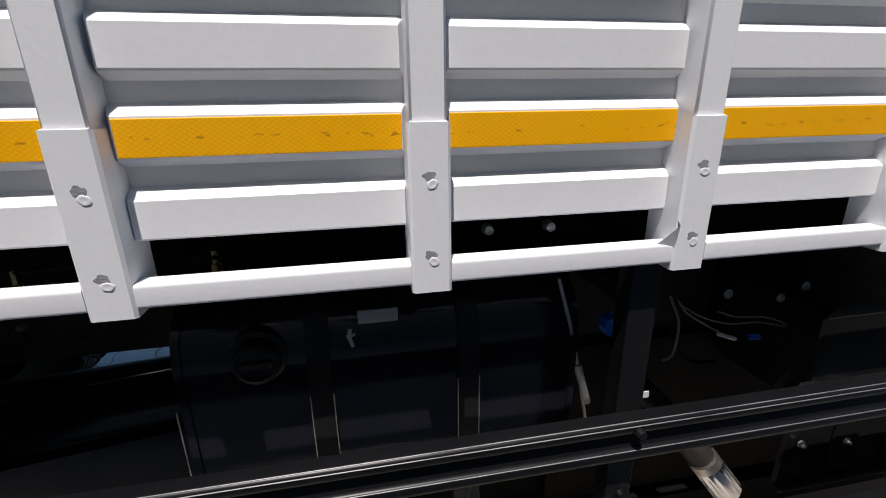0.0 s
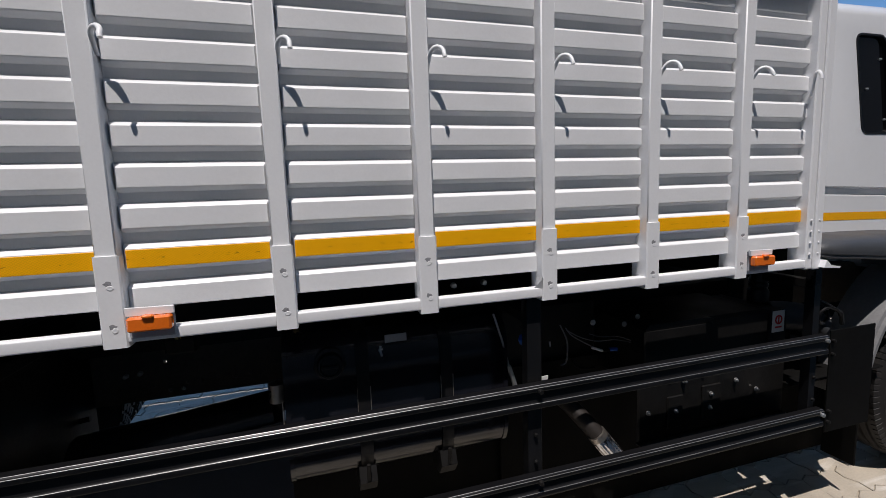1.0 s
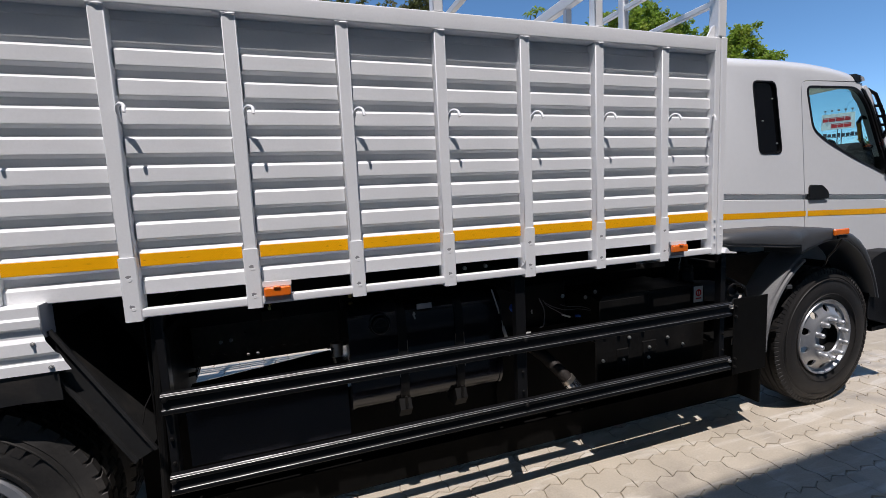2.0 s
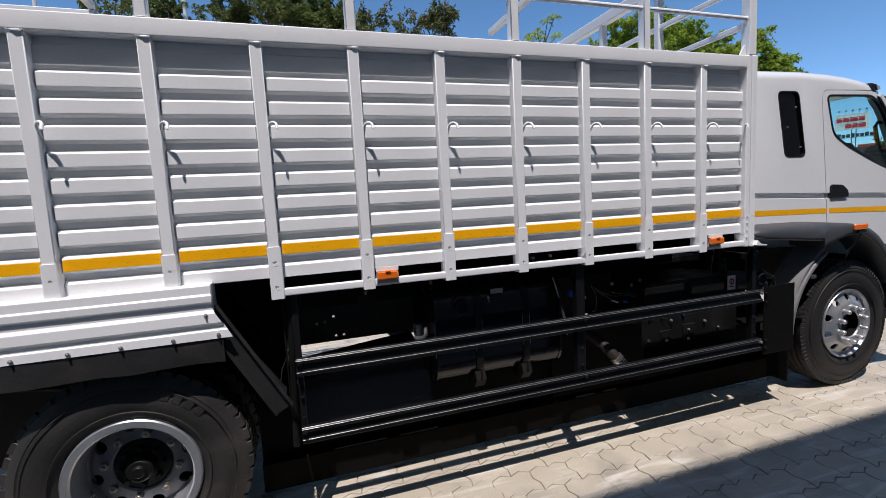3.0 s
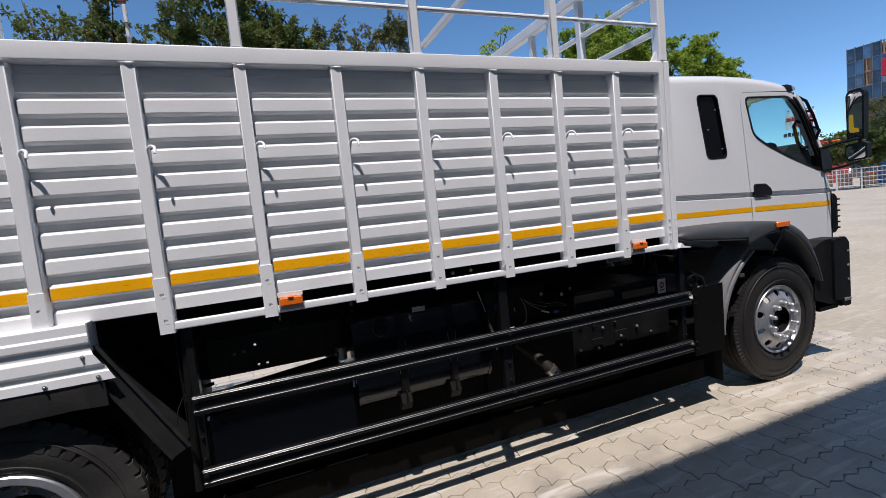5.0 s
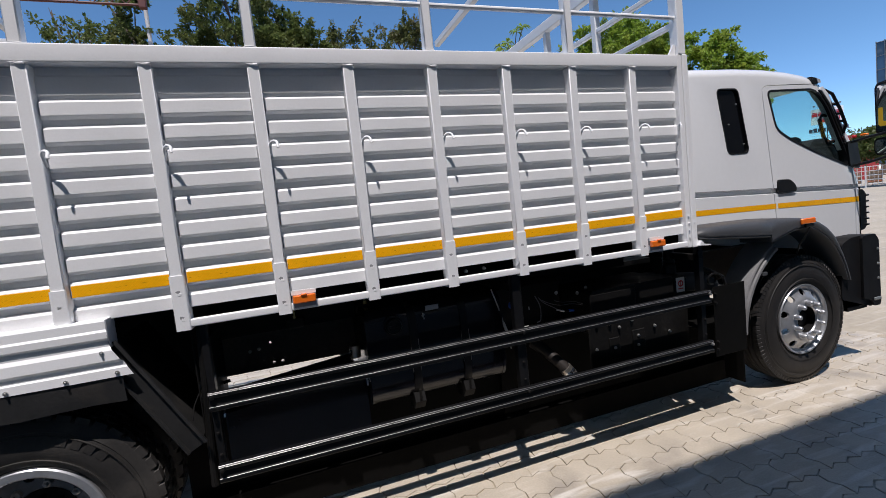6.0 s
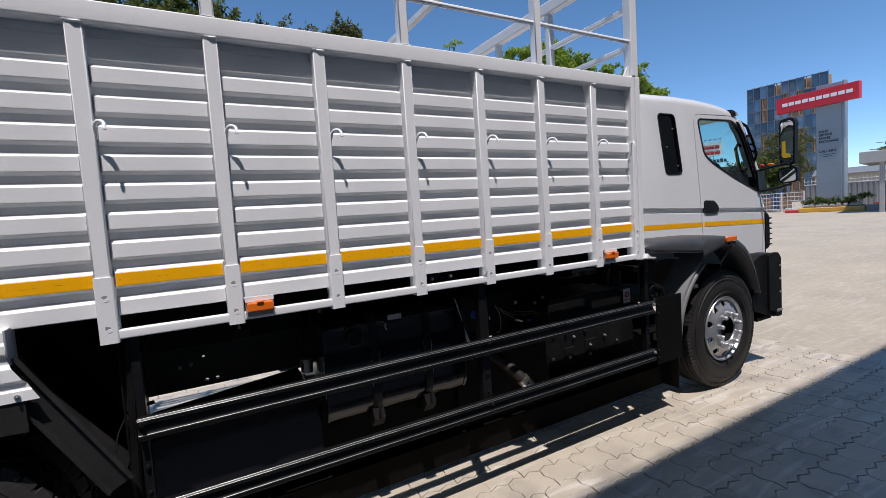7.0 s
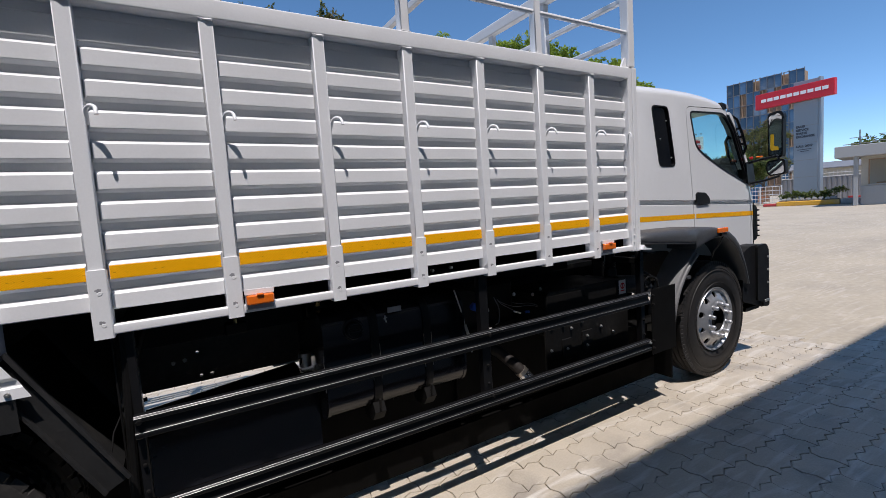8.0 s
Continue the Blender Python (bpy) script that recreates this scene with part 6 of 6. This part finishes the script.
part("side_fin", Shape().box(0.705, 0.84, -0.22, 0.22, 0.30, 8.68, 0.02), PYLON, pyl)
for z in (2.15, 3.3, 4.45, 5.6):
    part("panel_joint", Shape().box(-0.70, 0.70, -0.256, -0.251, z, z + 0.03, 0.002), SHEETGREY, pyl)
board = part("signboard", Shape().box(-2.95, 1.75, -0.62, -0.28, 7.27, 8.32, 0.02), SIGNRED, pyl, "red board with a white name drawn as a bar")
for i in range(10):
    x = -2.55 + i * 0.405
    part("name_bar", Shape().box(x, x + 0.33, -0.635, -0.621, 7.70, 7.92, 0.002), SIGNWHITE, board, "", 0)
for i, wd in enumerate(("SALES", "SERVICE", "SPARES", "EXCHANGE", "CALL 24X7")):
    me = words(wd, 0.20, SIGNDARK)
    ob = part("lettering", me, SIGNDARK, pyl)
    ob.matrix_basis = Matrix.Translation((-0.54, -0.258, 5.52 - 0.225 * i - (0.42 if i == 4 else 0))) @ Matrix.Rotation(math.pi / 2, 4, "X")
for z in (4.02, 3.90):
    part("print_bar", Shape().box(-0.46 if z > 4 else -0.30, 0.36 if z > 4 else 0.2, -0.262, -0.254, z, z + 0.04, 0.002), SIGNDARK, pyl)

# planter with a yellow kerb and low plants
pl = thing("planter", "raised planter with a yellow and red painted kerb", "planter")
pl.matrix_basis = frame_at(71.3, 47.0, 10) @ Matrix.Diagonal((1.12, 1.0, 1.0, 1))
part("kerb", Shape().box(-2.6, 1.0, -0.7, 0.9, -0.02, 0.36, 0.05), KERBYELLOW, pl, "yellow painted kerb")
part("kerb_end", Shape().box(1.02, 1.9, -0.6, 0.9, -0.02, 0.40, 0.05), PLASTER, pl)
part("red_kerb", Shape().box(-3.5, -2.62, -0.4, 0.4, -0.02, 0.22, 0.05), KERBRED, pl)
part("soil", Shape().box(-2.45, 0.85, -0.5, 0.8, 0.355, 0.42, 0.02), BARK, pl)
part("red_kerb", Shape().box(1.2, 3.0, 1.0, 1.15, -0.02, 0.55, 0.03), KERBRED, pl)
rng = random.Random(6)
for i in range(9):
    x = -2.35 + i * 0.36 + rng.uniform(-0.04, 0.04)
    part("white_stone", Shape().box(x, x + rng.uniform(0.22, 0.32), -0.48, -0.22, 0.40, 0.40 + rng.uniform(0.12, 0.24), 0.04), PLASTER, pl)
shr = [(-2.3 + i * 0.27 + rng.uniform(-0.1, 0.1), rng.uniform(0.0, 0.5), 0.75 + rng.uniform(-0.05, 0.25) + (0.3 if i > 10 else 0), rng.uniform(0.2, 0.32)) for i in range(13)]
part("shrub_foliage", leaf_cloud("shrub_foliage", shr, 1800, 0.16, LEAF, 41), LEAF, pl)

# sheet fence behind the pylon
fc = thing("sheet_fence", "grey corrugated sheet fence with a spiked top rail", "fence")
fc.matrix_basis = frame_at(71.6, 54.0, 6) @ Matrix.Translation((0, 0, -0.2355)) @ Matrix.Diagonal((1.15, 1.15, 1.15, 1))
for i in range(16):
    x = -2.9 + i * 0.62
    part("fence_sheet", Shape().prism([(x, 0.0), (x + 0.10, 0.0), (x + 0.13, -0.04), (x + 0.28, -0.04), (x + 0.31, 0.0), (x + 0.41, 0.0), (x + 0.44, -0.04), (x + 0.58, -0.04), (x + 0.61, 0.0), (x + 0.61, 0.02), (x, 0.02)], "z", 0.19, 2.15), SHEETGREY, fc)
for i in range(42):
    x = -2.9 + i * 0.235
    part("spike", Shape().box(x, x + 0.03, -0.02, 0.01, 2.15, 2.62, 0.004), RAILWHITE, fc)
part("fence_rail", Shape().box(-2.9, 7.0, -0.05, -0.021, 2.15, 2.22, 0.01).box(-2.9, 7.0, -0.05, -0.021, 2.42, 2.46, 0.01), RAILWHITE, fc)

# railing and gate
rg = thing("gate_railing", "open steel railing gate with white rails", "railing")
rg.matrix_basis = frame_at(66.5, 50.0, 6)
for i in range(9):
    x = -11.0 + i * 1.55
    part("railing_post", Shape().box(x - 0.05, x + 0.05, -0.05, 0.05, -0.02, 1.75, 0.01), RAILWHITE, rg)
for z in (0.25, 0.6, 0.95, 1.3, 1.65):
    part("railing_bar", Shape().box(-11.0, 1.4, -0.02, 0.02, z, z + 0.05, 0.01), RAILWHITE, rg)
for i in range(50):
    x = -11.0 + i * 0.25
    part("picket", Shape().box(x - 0.012, x + 0.012, -0.012, 0.012, 0.1, 1.65, 0.003), ORANGE if i % 13 == 5 else RAILWHITE, rg)

# things beyond the gate
b = frame_at(64.2, 60, 0)
hoard = piece("blue_hoarding", Shape().box(0.2, 2.4, 0, 0.1, -0.02, 2.0, 0.02), BLUESHEET, "blue sheet hoarding beyond the gate", "hoarding")
hoard.matrix_basis = b
for i, (dx, h) in enumerate(((-5.0, 3.4), (-3.7, 2.7), (-2.6, 3.1), (-1.2, 2.9), (0.4, 3.3), (2.0, 2.6))):
    sb = thing("stacked_frames", "stack of brown site frames beyond the gate", "frames", group="site frames")
    sb.matrix_basis = frame_at(64.6, 57, 0) @ Matrix.Translation((dx, 0, 0))
    for j in range(4):
        part("frame_leg", Shape().box(-0.5 + j * 0.33, -0.45 + j * 0.33, -0.03, 0.03, -0.02, h * 0.6, 0.005), SCAFFOLD, sb)
    part("site_board", Shape().box(-0.46, 0.5, 0.04, 0.09, 0.2, h * (0.35 + 0.1 * (i % 2)), 0.01), ORANGE if i == 1 else SCAFFOLD, sb)
    for j in range(4):
        part("frame_rung", Shape().box(-0.5, 0.55, -0.02, 0.02, 0.3 + j * h * 0.13, 0.36 + j * h * 0.13, 0.005), ORANGE if (i + j) % 3 == 0 else SCAFFOLD, sb)

# glass tower being clad
tw = thing("glass_tower", "half-clad glass office tower with brown scaffold strips", "building")
tw.matrix_basis = frame_at(66.65, 115.0, 20)
W, H, nx, nz = 13.6, 24.0, 11, 9
part("core", Shape().box(-W / 2 + 0.1, W / 2 - 0.1, 0.35, 2.2, -0.05, H - 0.3, 0.1), SCAFFOLD, tw, "bare brown concrete core")
for i in range(nx):
    for j in range(nz):
        x, z = -W / 2 + i * W / nx, 2 + j * (H - 2) / nz
        if (i in (2, 7) and j % 3 != 2) or (i in (5, 6, 9) and (i + j) % 3 == 0) or (j == 8 and i in (4, 8)):
            part("scaffold_bay", Shape().box(x + 0.1, x + W / nx - 0.1, 0.0, 0.25, z, z + 0.25, 0.02).box(x + 0.3, x + 0.45, 0.0, 0.25, z, z + (H - 2) / nz, 0.02), SCAFFOLD, tw)
            continue
        part("window_pane", Shape().box(x + 0.06, x + W / nx - 0.06, 0.05, 0.15, z + 0.06, z + (H - 2) / nz - 0.06, 0.01), CURTAIN, tw)
for i in range(nx + 1):
    part("mullion", Shape().box(-W / 2 + i * W / nx - 0.05, -W / 2 + i * W / nx + 0.05, -0.05, 0.16, 2, H + 0.2, 0.01), MULLION, tw)
for j in range(nz + 1):
    part("transom", Shape().box(-W / 2, W / 2, -0.03, 0.16, 2 + j * (H - 2) / nz - 0.05, 2 + j * (H - 2) / nz + 0.05, 0.01), MULLION, tw)

# gatehouse
gh = thing("gatehouse", "flat-roofed gatehouse with beige walls and a wide window", "building")
gh.matrix_basis = frame_at(74.0, 42.0, 4) @ Matrix.Diagonal((1.15, 1.15, 1.0, 1))
part("roof", Shape().box(-1.15, 6.6, -0.6, 4.0, 3.28, 4.05, 0.03), PLASTER, gh, "light grey roof slab")
part("column", Shape().box(-0.32, -0.10, -0.35, -0.1, -0.02, 3.278, 0.02), PLASTER, gh)
wl = solid(Shape().box(-0.02, 6.0, 0.2, 0.45, -0.02, 3.278, 0.01), [Shape().box(0.35, 2.8, 0.0, 0.6, 1.41, 3.02, 0.0)])
part("wall", finish(wl, BEIGE, 0), BEIGE, gh)
part("plinth", Shape().box(-0.02, 6.0, 0.08, 0.19, -0.02, 1.30, 0.02), PLASTER, gh)
part("window_sill", Shape().box(0.28, 2.9, 0.05, 0.5, 1.33, 1.408, 0.01), PLASTER, gh)
part("window_frame", Shape().box(0.30, 0.37, 0.15, 0.24, 1.41, 3.08, 0.01).box(0.375, 2.8, 0.15, 0.24, 3.01, 3.07, 0.01), SCAFFOLD, gh)
part("back_wall", Shape().box(-0.02, 6.0, 3.6, 3.8, -0.02, 3.278, 0.01), BEIGE, gh)
part("counter", Shape().box(0.6, 2.4, 1.2, 1.9, -0.02, 1.5, 0.02), SCAFFOLD, gh)

# low sheds and poles beyond the fence
lowshed = thing("far_shed", "low beige shed with a grey sheet roof beyond the fence", "building")
part("wall", Shape().box(-5, 6, 0.6, 8, -0.02, 3.445, 0.02), BEIGE, lowshed)
part("roof", Shape().prism([(0.0, 3.45), (0.0, 3.55), (4.2, 4.35), (8.6, 3.55), (8.6, 3.45)], "x", -5.3, 6.3), SHEETGREY, lowshed)
lowshed.matrix_basis = frame_at(73.0, 70, 0)
for az, d in ((73.9, 80.0), (75.9, 78.0)):
    up = thing("utility_pole", "wooden-armed power pole beyond the yard", "pole", group="power poles")
    up.matrix_basis = frame_at(az, d, 0)
    part("mast", Shape().tube([(0, 0, -0.02), (0, 0, 8.3)], 0.075, 8), POLE, up)
    part("cross_arm", Shape().box(-1.6, 1.6, -0.05, 0.05, 6.5, 6.6, 0.02).box(-1.0, 1.0, -0.05, 0.05, 7.3, 7.38, 0.02), POLE, up)

# rooftop billboard seen through the cab
bb = thing("billboard", "white rooftop billboard with red lettering drawn as bars", "billboard")
bb.matrix_basis = frame_at(60.13, 85.0, 0)
part("panel", Shape().box(-1.76, 1.76, 0, 0.15, 8.46, 10.6, 0.02), SIGNWHITE, bb, "white billboard face")
for a, c, z in ((-1.62, -1.02, 9.55), (-0.97, -0.28, 9.55), (-0.23, 0.62, 9.55), (0.67, 1.3, 9.55), (-0.7, -0.02, 8.68), (0.03, 0.6, 8.68), (0.65, 1.4, 8.68)):
    part("red_bar", Shape().box(a, c, -0.03, -0.005, z, z + 0.42, 0.01).box(a, c, -0.03, -0.005, z + 0.47, z + 0.57, 0.01), RED, bb)
for x in (0.0, 0.45):
    part("leg", Shape().box(x - 0.06, x + 0.06, 0.16, 0.3, -0.02, 8.46, 0.01), POLE, bb)
for i in range(9):
    part("name_bar", Shape().box(-2.0 + i * 0.48, -1.60 + i * 0.48, 0, 0.1, 7.42, 7.86 + 0.1 * (i % 3 == 1), 0.02), SIGNDARK, bb)
for i in range(7):
    z = 1.0 * i + 0.6
    part("brace", Shape().tube([(0.0, 0.23, z), (0.45, 0.23, z + 0.5), (0.0, 0.23, z + 1.0)], 0.025, 6), POLE, bb)
part("name_rail", Shape().box(-2.0, 2.5, 0.11, 0.2, 7.33, 7.41, 0.01), POLE, bb)
for i in range(5):
    part("flood_lamp", Shape().box(-1.5 + i * 0.7, -1.25 + i * 0.7, -0.6, -0.35, 10.9, 11.1, 0.03).box(-1.39 + i * 0.7, -1.36 + i * 0.7, -0.3, 0.1, 10.55, 11.0, 0.01), POLE, bb)
redroof = piece("far_red_building", Shape().box(-2.2, 2.4, 0, 6, -0.02, 6.5, 0.03), KERBRED, "far low building with a red front", "building")
redroof.matrix_basis = frame_at(62.0, 88.0, 0)


# ---------------------------------------------------------------- pavers
def paver_outline(lx, ly, gap, amp):
    """A wavy interlocking paver with saw-edged sides."""
    hx, hy = lx / 2 - gap, ly / 2 - gap
    top = [(-hx, hy - amp * 0.2), (-hx / 2, hy + amp), (0, hy - amp * 0.2), (hx / 2, hy + amp), (hx, hy - amp * 0.2)]
    bottom = [(hx, -hy - amp * 0.2), (hx / 2, -hy + amp), (0, -hy - amp * 0.2), (-hx / 2, -hy + amp), (-hx, -hy - amp * 0.2)]
    right = [(hx - amp * 0.55, hy * 0.34), (hx + amp * 0.45, -hy * 0.30)]
    left = [(-hx + amp * 0.45, -hy * 0.30), (-hx - amp * 0.55, hy * 0.34)]
    return top + right + bottom + left


LX, LY = 0.236, 0.176
outline = paver_outline(LX, LY, 0.0026, 0.023)
no = len(outline)
pv = Shape()
inner_o = [(p[0] * 0.982, p[1] * 0.977) for p in outline]
pv.v = [(x, y, -0.03) for x, y in outline] + [(x, y, -0.003) for x, y in outline] + [(x, y, 0.0) for x, y in inner_o]
pv.f = [(i, (i + 1) % no, no + (i + 1) % no, no + i) for i in range(no)] + [(no + i, no + (i + 1) % no, 2 * no + (i + 1) % no, 2 * no + i) for i in range(no)] + [tuple(range(2 * no, 3 * no))]
paver_me = pv.mesh("paver", PAVER, 0)
paving = thing("paving", "interlocking wavy concrete pavers, dusty and worn", "pavement", kind="structure")
rng = random.Random(9)
field_v, field_f, near = [], [], []
tri = [(p.vertices[:]) for p in paver_me.polygons]
base_v = [tuple(v.co) for v in paver_me.vertices]
for j in range(-19, 54):
    for i in range(-28, 70):
        x = i * LX + (LX / 2 if j % 2 else 0) + rng.uniform(-0.0026, 0.0026)
        y = j * LY + rng.uniform(-0.0026, 0.0026)
        zz, tilt = rng.uniform(-0.0025, 0.0012), rng.uniform(-0.010, 0.010)
        if 0.0 < x < 4.1 and -1.25 < y < 0.40:
            near.append((x, y, zz, tilt))
            continue
        if (y > 4 and not (-3 < x < 6)) or (y > -0.3 and x > 4.4 + 0.4 * math.sin(3.1 * j)):
            continue
        n0 = len(field_v)
        field_v += [(x + a, y + b, c + zz + tilt * a) for a, b, c in base_v]
        field_f += [tuple(q + n0 for q in f) for f in tri]
for x, y, zz, tilt in near:
    ob = new("paver", paver_me)
    ob.parent = paving
    ob.location, ob.rotation_euler = (x, y, zz), (0, tilt, 0)
fm = bpy.data.meshes.new("paver_field")
fm.from_pydata(field_v, [], field_f)
fm.materials.append(PAVERS)
fm.update()
fo = new("paver_field", fm)
fo.parent = paving
tagged(fo, kind="stuff")
